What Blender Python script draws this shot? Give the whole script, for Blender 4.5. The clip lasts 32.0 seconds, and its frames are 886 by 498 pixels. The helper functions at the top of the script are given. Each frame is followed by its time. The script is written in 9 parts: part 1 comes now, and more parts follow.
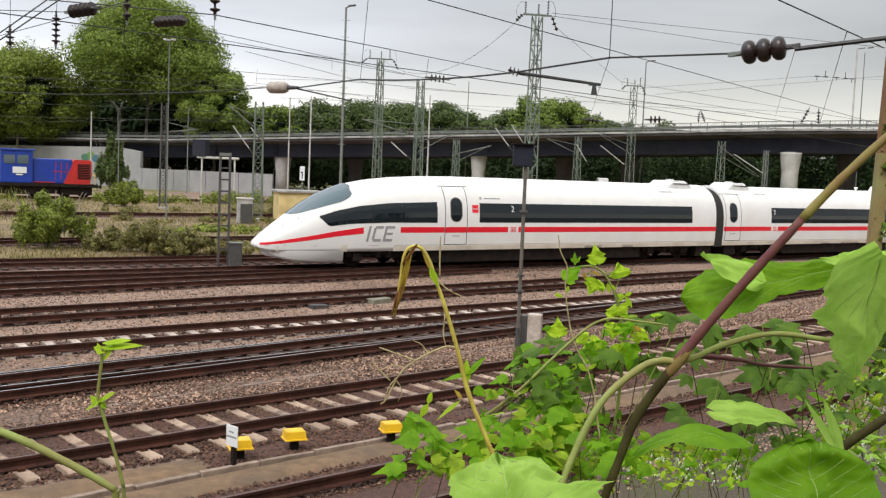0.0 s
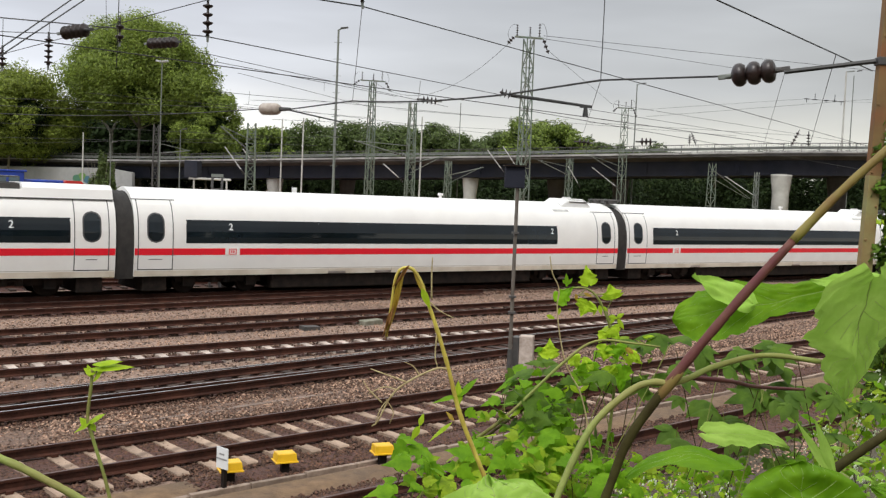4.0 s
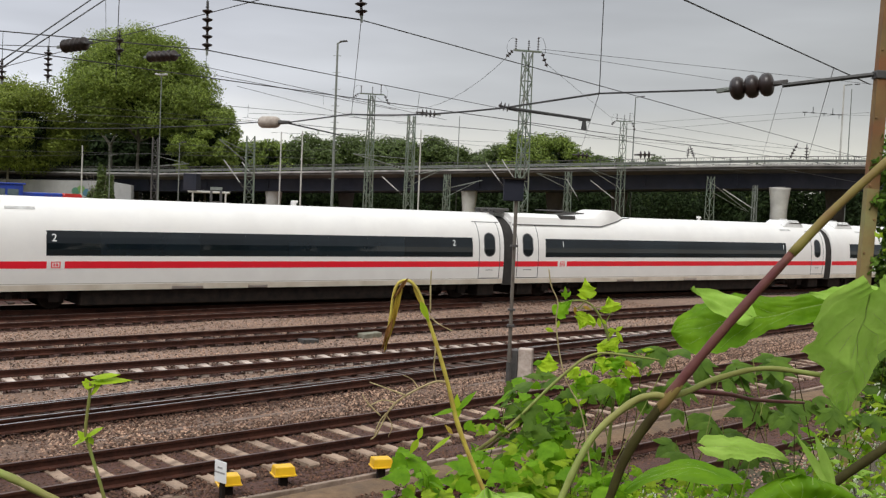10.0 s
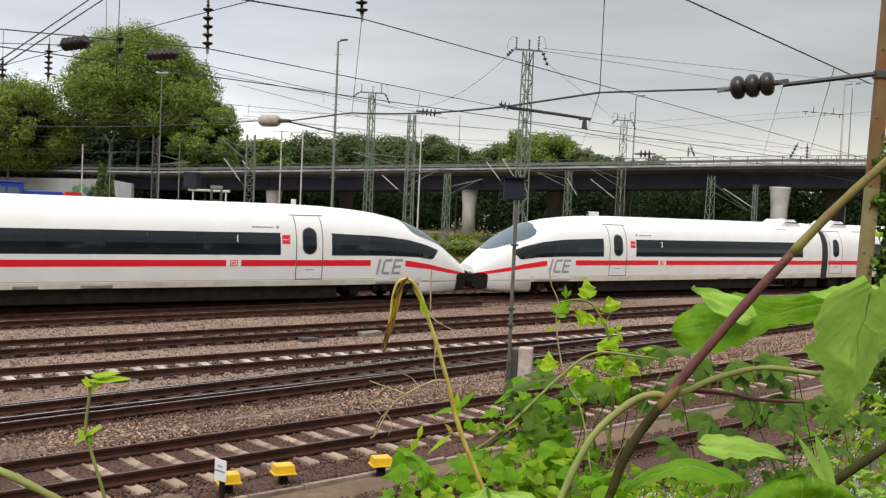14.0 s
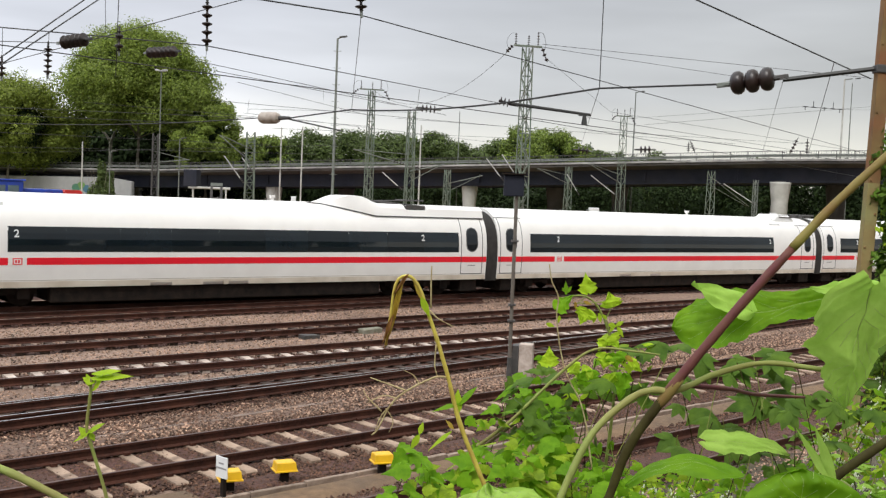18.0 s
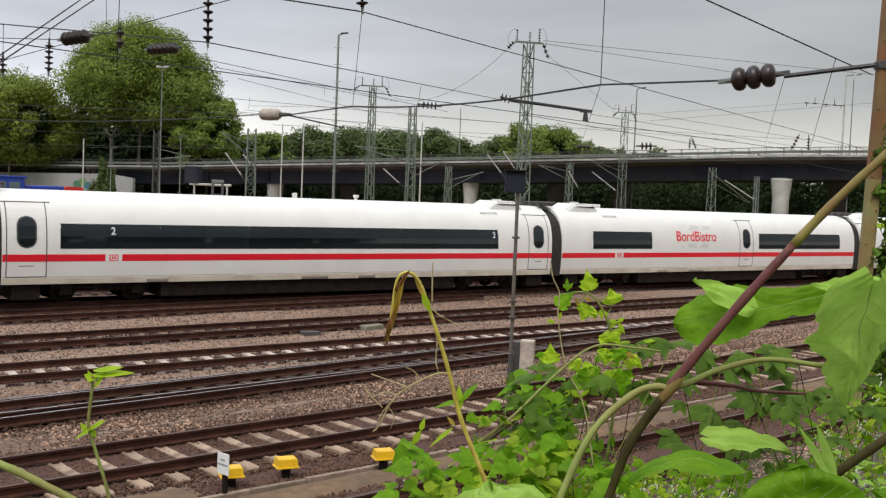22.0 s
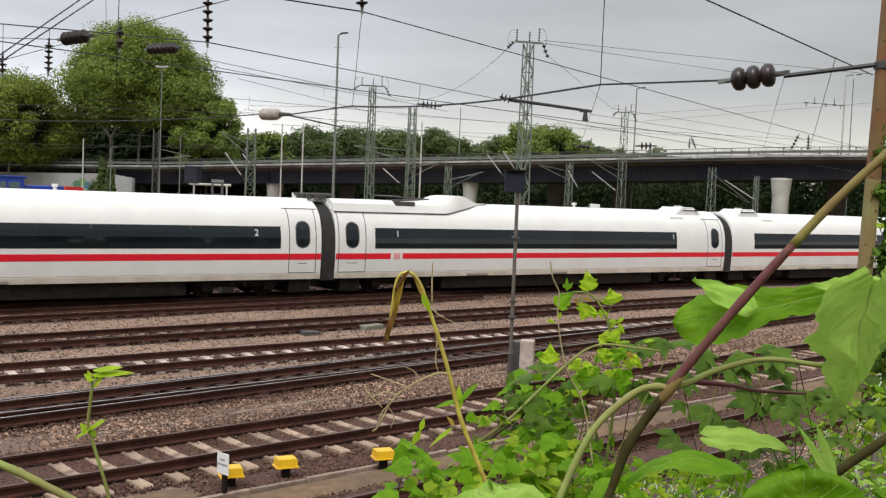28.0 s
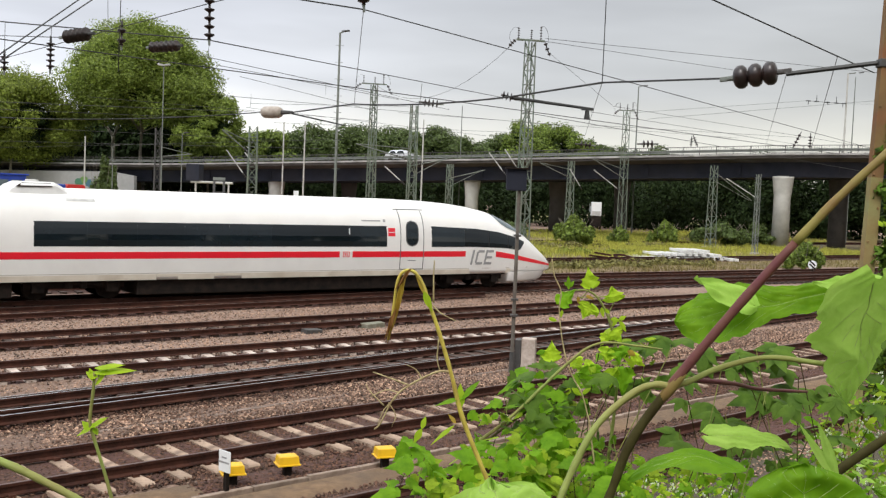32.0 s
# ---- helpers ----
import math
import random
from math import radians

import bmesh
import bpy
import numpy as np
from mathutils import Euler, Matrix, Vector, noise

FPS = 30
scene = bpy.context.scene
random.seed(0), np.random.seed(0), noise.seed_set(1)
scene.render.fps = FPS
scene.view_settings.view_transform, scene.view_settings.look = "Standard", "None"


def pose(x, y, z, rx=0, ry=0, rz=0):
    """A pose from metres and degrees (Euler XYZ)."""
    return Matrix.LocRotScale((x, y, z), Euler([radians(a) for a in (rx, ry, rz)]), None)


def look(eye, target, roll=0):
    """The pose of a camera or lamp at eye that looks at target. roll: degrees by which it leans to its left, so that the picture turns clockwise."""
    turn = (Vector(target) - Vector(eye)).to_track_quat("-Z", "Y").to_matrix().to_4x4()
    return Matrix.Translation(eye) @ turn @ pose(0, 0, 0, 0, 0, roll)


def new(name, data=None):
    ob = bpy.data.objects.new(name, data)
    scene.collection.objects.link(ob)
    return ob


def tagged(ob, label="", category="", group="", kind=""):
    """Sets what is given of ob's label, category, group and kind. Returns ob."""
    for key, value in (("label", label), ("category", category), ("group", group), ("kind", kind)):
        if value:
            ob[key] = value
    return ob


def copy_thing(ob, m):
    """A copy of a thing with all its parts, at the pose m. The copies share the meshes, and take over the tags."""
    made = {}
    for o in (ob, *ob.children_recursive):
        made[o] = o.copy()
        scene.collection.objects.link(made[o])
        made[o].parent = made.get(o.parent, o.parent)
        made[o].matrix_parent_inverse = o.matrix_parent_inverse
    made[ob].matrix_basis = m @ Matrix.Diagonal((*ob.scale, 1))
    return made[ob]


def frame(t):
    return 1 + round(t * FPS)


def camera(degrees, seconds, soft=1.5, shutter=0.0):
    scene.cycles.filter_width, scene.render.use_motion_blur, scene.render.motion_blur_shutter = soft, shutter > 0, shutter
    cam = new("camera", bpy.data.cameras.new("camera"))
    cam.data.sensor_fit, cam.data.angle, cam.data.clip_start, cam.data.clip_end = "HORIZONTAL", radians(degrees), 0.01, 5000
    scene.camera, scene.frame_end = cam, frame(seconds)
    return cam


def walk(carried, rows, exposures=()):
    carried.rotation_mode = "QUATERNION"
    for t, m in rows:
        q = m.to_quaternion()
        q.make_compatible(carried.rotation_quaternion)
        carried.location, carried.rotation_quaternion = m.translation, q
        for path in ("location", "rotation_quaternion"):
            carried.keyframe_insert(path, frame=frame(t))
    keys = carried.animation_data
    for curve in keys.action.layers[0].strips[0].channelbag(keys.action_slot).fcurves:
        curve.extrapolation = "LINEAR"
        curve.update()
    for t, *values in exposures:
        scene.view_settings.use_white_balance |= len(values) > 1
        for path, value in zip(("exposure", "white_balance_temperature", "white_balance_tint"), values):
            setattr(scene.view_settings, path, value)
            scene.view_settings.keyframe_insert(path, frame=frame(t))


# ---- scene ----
cam = camera(47.07, 32.0, soft=1.3)
EYE = (0.0, 0.0, 4.24)


def aim(pitch, yaw, roll):
    """The camera's pose at its stand: degrees of pitch (up), yaw (to the right) and roll."""
    return Matrix.Translation(EYE) @ Euler((0, 0, radians(-yaw))).to_matrix().to_4x4() @ \
        Euler((radians(90 + pitch), 0, 0)).to_matrix().to_4x4() @ Euler((0, 0, radians(roll))).to_matrix().to_4x4()


walk(cam, [(t, aim(p, y, r)) for t, p, y, r in (
    (0.0, -4.585, -0.458, 2.341), (0.5, -4.451, -0.385, 2.412), (1.0, -4.296, -0.311, 2.435), (1.5, -4.127, -0.247, 2.429),
    (2.0, -3.963, -0.177, 2.472), (2.5, -3.812, -0.131, 2.463), (3.0, -3.631, -0.088, 2.431), (3.5, -3.495, -0.064, 2.427),
    (5.5, -3.048, -0.005, 2.420), (6.0, -3.019, 0.002, 2.447), (6.5, -2.987, 0.003, 2.465), (7.0, -2.927, 0.006, 2.482),
    (7.5, -2.881, 0.005, 2.493), (8.0, -2.827, -0.003, 2.454), (8.5, -2.762, -0.004, 2.450), (9.0, -2.715, -0.004, 2.464),
    (9.5, -2.680, -0.011, 2.446), (10.0, -2.632, -0.012, 2.429), (10.5, -2.565, -0.008, 2.448), (11.0, -2.560, -0.015, 2.446),
    (11.5, -2.579, -0.032, 2.440), (12.0, -2.609, -0.038, 2.447), (12.5, -2.662, -0.035, 2.453), (13.0, -2.640, -0.018, 2.479),
    (13.5, -2.641, -0.010, 2.505), (14.0, -2.697, -0.022, 2.522), (14.5, -2.740, -0.036, 2.524), (16.5, -2.779, 0.048, 2.478),
    (17.0, -2.916, 0.025, 2.443), (17.5, -2.972, -0.019, 2.375), (18.0, -2.893, -0.028, 2.298), (18.5, -2.854, -0.028, 2.298),
    (19.0, -2.928, -0.037, 2.342), (19.5, -3.017, -0.034, 2.346), (20.0, -3.062, -0.048, 2.338), (20.5, -3.055, -0.063, 2.274),
    (21.0, -3.091, -0.076, 2.246), (21.5, -3.105, -0.085, 2.232), (22.0, -3.088, -0.086, 2.267), (22.5, -3.113, -0.100, 2.325),
    (23.0, -3.156, -0.104, 2.352), (23.5, -3.191, -0.103, 2.361), (24.0, -3.200, -0.100, 2.363), (24.5, -3.176, -0.106, 2.331),
    (25.0, -3.147, -0.101, 2.324), (25.5, -3.078, -0.081, 2.322), (27.5, -3.100, -0.071, 2.272), (28.0, -3.097, -0.072, 2.266),
    (28.5, -3.100, -0.073, 2.293), (29.0, -3.105, -0.082, 2.336), (29.5, -3.131, -0.093, 2.335), (30.0, -3.121, -0.096, 2.298),
    (30.5, -3.139, -0.110, 2.285), (31.0, -3.139, -0.116, 2.280), (31.5, -3.164, -0.125, 2.287), (32.0, -3.210, -0.160, 2.292),
)], exposures=((0.0, 0.16), (1.0, -0.03), (2.0, 0.0), (3.0, 0.07), (6.0, -0.08), (7.0, -0.14), (9.0, -0.19), (11.0, -0.02), (13.0, 0.03), (17.0, 0.2), (18.0, 0.13), (20.0, -0.04), (23.0, -0.12), (25.0, -0.1), (28.0, -0.02), (29.0, -0.02), (30.0, 0.08), (32.0, 0.18)))

# ---- light ----
SUN_UP, SUN_TURN = radians(55), radians(193)
world = bpy.data.worlds.new("overcast_sky")
scene.world = world
world.use_nodes = True
wn, wl = world.node_tree.nodes, world.node_tree.links
wn.clear()
sky = wn.new("ShaderNodeTexSky")
sky.sky_type, sky.sun_disc = "NISHITA", False
sky.sun_elevation, sky.sun_rotation = SUN_UP, SUN_TURN
sky.dust_density, sky.air_density, sky.ozone_density = 3.0, 1.0, 1.0
grey = wn.new("ShaderNodeHueSaturation")
grey.inputs["Saturation"].default_value = 0.10
wl.new(sky.outputs[0], grey.inputs["Color"])
where = wn.new("ShaderNodeTexCoord")
stretch = wn.new("ShaderNodeMapping")
stretch.inputs["Scale"].default_value = (1.6, 1.6, 9.0)
wl.new(where.outputs["Generated"], stretch.inputs[0])
cloud = wn.new("ShaderNodeTexNoise")
cloud.inputs["Scale"].default_value, cloud.inputs["Detail"].default_value = 1.3, 4.0
cloud.inputs["Roughness"].default_value = 0.5
wl.new(stretch.outputs[0], cloud.inputs[0])
rise = wn.new("ShaderNodeSeparateXYZ")
wl.new(where.outputs["Generated"], rise.inputs[0])
bank = wn.new("ShaderNodeValToRGB")      # the cloud deck: a pale band low down, grey above
bank.color_ramp.elements[0].position, bank.color_ramp.elements[0].color = 0.0, (0.86, 0.80, 0.74, 1)
bank.color_ramp.elements[1].position, bank.color_ramp.elements[1].color = 0.75, (1.0, 1.0, 1.02, 1)
for at_, col_ in ((0.05, (0.76, 0.735, 0.685, 1)), (0.10, (0.50, 0.505, 0.525, 1)), (0.20, (0.44, 0.45, 0.488, 1)), (0.32, (0.62, 0.63, 0.66, 1))):
    el = bank.color_ramp.elements.new(at_)
    el.color = col_
wl.new(rise.outputs[2], bank.inputs[0])
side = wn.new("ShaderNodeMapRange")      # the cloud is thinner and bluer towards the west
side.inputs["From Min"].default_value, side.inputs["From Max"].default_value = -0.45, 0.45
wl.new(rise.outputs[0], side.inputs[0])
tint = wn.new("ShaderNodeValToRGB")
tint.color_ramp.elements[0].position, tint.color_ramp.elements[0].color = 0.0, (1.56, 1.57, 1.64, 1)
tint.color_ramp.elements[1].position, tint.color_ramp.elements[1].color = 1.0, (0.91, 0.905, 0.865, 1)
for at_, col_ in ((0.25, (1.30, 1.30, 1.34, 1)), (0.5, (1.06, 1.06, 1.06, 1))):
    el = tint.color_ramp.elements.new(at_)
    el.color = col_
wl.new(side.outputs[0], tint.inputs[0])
puff = wn.new("ShaderNodeMapRange")
puff.inputs["From Min"].default_value, puff.inputs["From Max"].default_value = 0.3, 0.7
puff.inputs["To Min"].default_value, puff.inputs["To Max"].default_value = 0.79, 1.20
wl.new(cloud.outputs[0], puff.inputs[0])
deck = wn.new("ShaderNodeMix")
deck.data_type, deck.blend_type = "RGBA", "MULTIPLY"
deck.inputs[0].default_value = 1.0
wl.new(bank.outputs[0], deck.inputs[6])
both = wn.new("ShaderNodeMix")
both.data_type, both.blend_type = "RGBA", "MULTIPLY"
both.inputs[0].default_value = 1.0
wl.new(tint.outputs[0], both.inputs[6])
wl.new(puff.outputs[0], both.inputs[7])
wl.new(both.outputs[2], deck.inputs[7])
over = wn.new("ShaderNodeMix")           # the deck hides nearly all of the clear sky
over.data_type = "RGBA"
over.inputs[0].default_value = 0.93
wl.new(grey.outputs[0], over.inputs[6])
gain = wn.new("ShaderNodeMix")
gain.data_type, gain.blend_type = "RGBA", "MULTIPLY"
gain.inputs[0].default_value = 1.0
gain.inputs[7].default_value = (11.2, 11.5, 11.5, 1)
wl.new(deck.outputs[2], gain.inputs[6])
wl.new(gain.outputs[2], over.inputs[7])
shine = wn.new("ShaderNodeBackground")
shine.inputs["Strength"].default_value = 0.1
wl.new(over.outputs[2], shine.inputs[0])
wo = wn.new("ShaderNodeOutputWorld")
wl.new(shine.outputs[0], wo.inputs[0])

sun_data = bpy.data.lights.new("sun", "SUN")
sun_data.energy, sun_data.angle, sun_data.color = 2.0, radians(25), (1.0, 0.97, 0.93)
sun = new("sun", sun_data)
sun.matrix_world = look((-14, -42, 90), (0, 20, 0))


# ---- materials ----
def material(name, base, rough=0.6, metal=0.0, second=None, scale=6.0, contrast=(0.35, 0.65), bump=0.0, bump_scale=60.0,
             bump_dist=0.01, stain=None, stain_scale=0.7, stain_amount=0.4, vary=0.0, spec=0.5, glow=0.0, coat=0.0, through_=0.0, island=False, detail=6.0):
    """A surface with grain at one scale, stains at a larger one, fine relief, and a change from piece to piece."""
    m = bpy.data.materials.new(name)
    m.use_nodes = True
    n, l = m.node_tree.nodes, m.node_tree.links
    b = n["Principled BSDF"]
    b.inputs["Roughness"].default_value, b.inputs["Metallic"].default_value = rough, metal
    b.inputs["Specular IOR Level"].default_value = spec
    b.inputs["Coat Weight"].default_value = coat
    tc = n.new("ShaderNodeTexCoord")
    col = n.new("ShaderNodeMix")
    col.data_type = "RGBA"
    col.inputs[6].default_value = (*base, 1)
    col.inputs[7].default_value = (*(second or base), 1)
    tex = n.new("ShaderNodeTexNoise")
    tex.inputs["Scale"].default_value, tex.inputs["Detail"].default_value = scale, detail
    tex.inputs["Roughness"].default_value = 0.65
    l.new(tc.outputs["Object"], tex.inputs["Vector"])
    rng = n.new("ShaderNodeMapRange")
    rng.inputs["From Min"].default_value, rng.inputs["From Max"].default_value = contrast
    l.new(tex.outputs[0], rng.inputs[0])
    l.new(rng.outputs[0], col.inputs[0])
    out = col.outputs[2]
    if stain:
        big = n.new("ShaderNodeTexNoise")
        big.inputs["Scale"].default_value, big.inputs["Detail"].default_value = stain_scale, 5.0
        l.new(tc.outputs["Object"], big.inputs["Vector"])
        br = n.new("ShaderNodeMapRange")
        br.inputs["From Min"].default_value, br.inputs["From Max"].default_value = 0.42, 0.68
        br.inputs["To Max"].default_value = stain_amount
        l.new(big.outputs[0], br.inputs[0])
        mix = n.new("ShaderNodeMix")
        mix.data_type = "RGBA"
        mix.inputs[7].default_value = (*stain, 1)
        l.new(br.outputs[0], mix.inputs[0])
        l.new(out, mix.inputs[6])
        out = mix.outputs[2]
    if vary:
        hs = n.new("ShaderNodeHueSaturation")
        rm = n.new("ShaderNodeMapRange")
        rm.inputs["To Min"].default_value, rm.inputs["To Max"].default_value = 1 - vary, 1 + vary
        if island:
            src = n.new("ShaderNodeNewGeometry").outputs["Random Per Island"]
        else:
            src = n.new("ShaderNodeObjectInfo").outputs["Random"]
        l.new(src, rm.inputs[0])
        l.new(rm.outputs[0], hs.inputs["Value"])
        l.new(out, hs.inputs["Color"])
        out = hs.outputs[0]
    l.new(out, b.inputs["Base Color"])
    if bump:
        bt = n.new("ShaderNodeTexNoise")
        bt.inputs["Scale"].default_value, bt.inputs["Detail"].default_value = bump_scale, 4.0
        l.new(tc.outputs["Object"], bt.inputs["Vector"])
        bp = n.new("ShaderNodeBump")
        bp.inputs["Strength"].default_value, bp.inputs["Distance"].default_value = bump, bump_dist
        l.new(bt.outputs[0], bp.inputs["Height"])
        l.new(bp.outputs[0], b.inputs["Normal"])
    if glow:
        l.new(out, b.inputs["Emission Color"])
        b.inputs["Emission Strength"].default_value = glow
    if through_:
        tr = n.new("ShaderNodeBsdfTranslucent")
        l.new(out, tr.inputs[0])
        mx = n.new("ShaderNodeMixShader")
        mx.inputs[0].default_value = through_
        l.new(b.outputs[0], mx.inputs[1])
        l.new(tr.outputs[0], mx.inputs[2])
        l.new(mx.outputs[0], n["Material Output"].inputs[0])
    return m


M_BALLAST = material("ballast", (0.40, 0.275, 0.205), 0.9, second=(0.115, 0.072, 0.054), scale=9, contrast=(0.3, 0.7), bump=1.0, bump_scale=16, bump_dist=0.05,
                     stain=(0.12, 0.07, 0.048), stain_scale=0.18, stain_amount=0.6, detail=9)
M_STONE = material("ballast_stone", (0.43, 0.283, 0.195), 0.85, second=(0.13, 0.073, 0.05), scale=14, vary=0.85, island=True, bump=0.5, bump_scale=60, bump_dist=0.006,
                   stain=(0.12, 0.075, 0.055), stain_scale=0.45, stain_amount=0.75)
M_BED = material("rusty_track_bed", (0.125, 0.054, 0.040), 0.95, second=(0.038, 0.017, 0.013), scale=9, contrast=(0.3, 0.7), bump=1.0, bump_scale=16, bump_dist=0.05, stain=(0.075, 0.042, 0.03), stain_scale=0.5, stain_amount=0.6, detail=9)
M_BEDSTONE = material("rusty_ballast_stone", (0.145, 0.072, 0.044), 0.9, second=(0.04, 0.022, 0.014), scale=14, vary=0.55, island=True, bump=0.5, bump_scale=60, bump_dist=0.006)
M_SOIL = material("dark_bank_soil", (0.115, 0.084, 0.055), 0.95, second=(0.05, 0.042, 0.027), scale=14, contrast=(0.3, 0.7), bump=1.0, bump_scale=40, bump_dist=0.03, stain=(0.07, 0.085, 0.03), stain_scale=1.2, stain_amount=0.6)
M_DIRT = material("dark_dirt", (0.21, 0.135, 0.098), 0.95, second=(0.085, 0.052, 0.038), scale=9, contrast=(0.3, 0.7), bump=1.0, bump_scale=16, bump_dist=0.05, detail=9)
M_SAND = material("sandy_path", (0.22, 0.137, 0.074), 0.95, second=(0.125, 0.077, 0.043), scale=5, bump=0.7, bump_scale=30, bump_dist=0.02, stain=(0.08, 0.06, 0.045), stain_scale=0.6, stain_amount=0.6)
M_GRASS = material("dry_grass_ground", (0.27, 0.19, 0.10), 0.95, second=(0.15, 0.125, 0.045), scale=0.6, bump=1.0, bump_scale=9, bump_dist=0.08, stain=(0.10, 0.07, 0.04), stain_scale=0.25, stain_amount=0.7)
M_LAWN = material("rough_lawn", (0.20, 0.19, 0.06), 0.95, second=(0.13, 0.14, 0.04), scale=0.5, bump=1.0, bump_scale=8, bump_dist=0.08, stain=(0.10, 0.08, 0.035), stain_scale=0.15, stain_amount=0.5)
M_RAIL = material("rusty_rail", (0.060, 0.023, 0.015), 0.8, metal=0.0, second=(0.028, 0.012, 0.009), scale=14, stain=(0.11, 0.042, 0.026), stain_scale=2.5, stain_amount=0.5, spec=0.2, bump=0.3, bump_scale=80, bump_dist=0.004)
M_RAILTOP = material("worn_rail_head", (0.16, 0.105, 0.09), 0.5, metal=0.6, second=(0.09, 0.05, 0.04), scale=5)
M_TROUGH = material("soiled_trough_lid", (0.25, 0.185, 0.15), 0.9, second=(0.16, 0.115, 0.09), scale=5, bump=0.5, bump_scale=40, bump_dist=0.01, stain=(0.10, 0.065, 0.05), stain_scale=0.8, stain_amount=0.6)
M_RAILBRIGHT = material("polished_rail_head", (0.55, 0.54, 0.53), 0.25, metal=0.9, second=(0.30, 0.27, 0.25), scale=1.5)
M_KERB = material("soiled_kerb_concrete", (0.33, 0.255, 0.20), 0.9, second=(0.22, 0.16, 0.12), scale=6, vary=0.15, bump=0.5, bump_scale=50, bump_dist=0.008, stain=(0.11, 0.075, 0.055), stain_scale=1.5, stain_amount=0.6)
M_CONC = material("concrete_sleeper", (0.44, 0.32, 0.235), 0.9, second=(0.27, 0.19, 0.135), scale=7, vary=0.22, bump=0.4, bump_scale=70, bump_dist=0.006, stain=(0.13, 0.085, 0.06), stain_scale=3.0, stain_amount=0.7)
M_CONCPALE = material("pale_concrete_sleeper", (0.58, 0.50, 0.44), 0.9, second=(0.40, 0.32, 0.27), scale=7, vary=0.22, bump=0.4, bump_scale=70, bump_dist=0.006, stain=(0.2, 0.14, 0.11), stain_scale=3.0, stain_amount=0.6)
M_WOOD = material("tarred_wooden_sleeper", (0.085, 0.055, 0.042), 0.9, second=(0.040, 0.026, 0.020), scale=9, vary=0.3, bump=0.5, bump_scale=40, bump_dist=0.01)
M_WHITE = material("white_coach_paint", (0.83, 0.815, 0.785), 0.32, second=(0.78, 0.765, 0.745), scale=0.8, spec=0.35, stain=(0.62, 0.58, 0.53), stain_scale=0.7, stain_amount=0.18)
M_CREAM = material("soiled_white_skirt", (0.76, 0.70, 0.60), 0.45, second=(0.66, 0.59, 0.49), scale=1.5, stain=(0.42, 0.34, 0.25), stain_scale=1.1, stain_amount=0.4)
M_RED = material("red_stripe_paint", (0.80, 0.010, 0.028), 0.35, second=(0.74, 0.012, 0.028), scale=1.5, coat=0.2)
M_GLASS = material("dark_window_glass", (0.006, 0.010, 0.014), 0.04, second=(0.010, 0.016, 0.021), scale=0.5, spec=0.5, vary=0.3)
M_BAND = material("black_window_surround", (0.010, 0.010, 0.011), 0.3, second=(0.014, 0.014, 0.015), scale=2)
M_SEAM = material("dark_rubber_seam", (0.05, 0.05, 0.052), 0.7, second=(0.08, 0.08, 0.08), scale=20)
M_BELLOWS = material("gangway_bellows", (0.020, 0.018, 0.017), 0.85, second=(0.036, 0.032, 0.029), scale=4)
M_UNDER = material("grimy_underframe", (0.012, 0.010, 0.009), 0.9, second=(0.028, 0.020, 0.016), scale=3, bump=0.4, bump_scale=20, bump_dist=0.02, spec=0.12)
M_GREYLET = material("grey_lettering", (0.32, 0.32, 0.32), 0.5, second=(0.28, 0.28, 0.28))
M_ROOFGREY = material("roof_equipment_grey", (0.55, 0.545, 0.53), 0.5, second=(0.42, 0.41, 0.40), scale=4, stain=(0.2, 0.18, 0.16), stain_scale=2, stain_amount=0.4)
M_FAIRING = material("white_fairing_paint", (0.74, 0.735, 0.72), 0.45, second=(0.66, 0.655, 0.64), scale=3, stain=(0.42, 0.40, 0.37), stain_scale=2, stain_amount=0.35)
M_STEEL = material("galvanised_steel", (0.22, 0.235, 0.215), 0.6, metal=0.3, second=(0.16, 0.175, 0.155), scale=4, stain=(0.20, 0.21, 0.17), stain_scale=1.2, stain_amount=0.5)
M_GREENSTEEL = material("green_painted_steel", (0.115, 0.15, 0.115), 0.7, second=(0.17, 0.205, 0.16), scale=3, stain=(0.13, 0.10, 0.07), stain_scale=1.5, stain_amount=0.5)
M_POSTGREY = material("weathered_grey_post", (0.15, 0.135, 0.112), 0.75, second=(0.10, 0.088, 0.075), scale=5, stain=(0.10, 0.06, 0.04), stain_scale=2, stain_amount=0.4)
M_DARKSTEEL = material("dark_steel", (0.06, 0.062, 0.06), 0.6, metal=0.3, second=(0.10, 0.09, 0.085), scale=5)
M_WIRE = material("oxidised_wire", (0.035, 0.035, 0.036), 0.6, metal=0.3, second=(0.055, 0.055, 0.05), scale=3)
M_INSUL = material("brown_porcelain", (0.012, 0.008, 0.008), 0.35, second=(0.030, 0.016, 0.013), scale=8)
M_BRIDGE = material("dark_girder", (0.024, 0.026, 0.040), 0.75, second=(0.016, 0.018, 0.026), scale=0.7, stain=(0.040, 0.038, 0.042), stain_scale=0.3, stain_amount=0.5, bump=0.2, bump_scale=3, spec=0.2)
M_FASCIA = material("weathered_concrete_fascia", (0.46, 0.445, 0.42), 0.9, second=(0.26, 0.25, 0.24), scale=0.9, stain=(0.12, 0.115, 0.11), stain_scale=0.4, stain_amount=0.6)
M_PORCELAIN = material("weathered_porcelain", (0.46, 0.40, 0.34), 0.5, second=(0.27, 0.22, 0.18), scale=9, contrast=(0.3, 0.7))
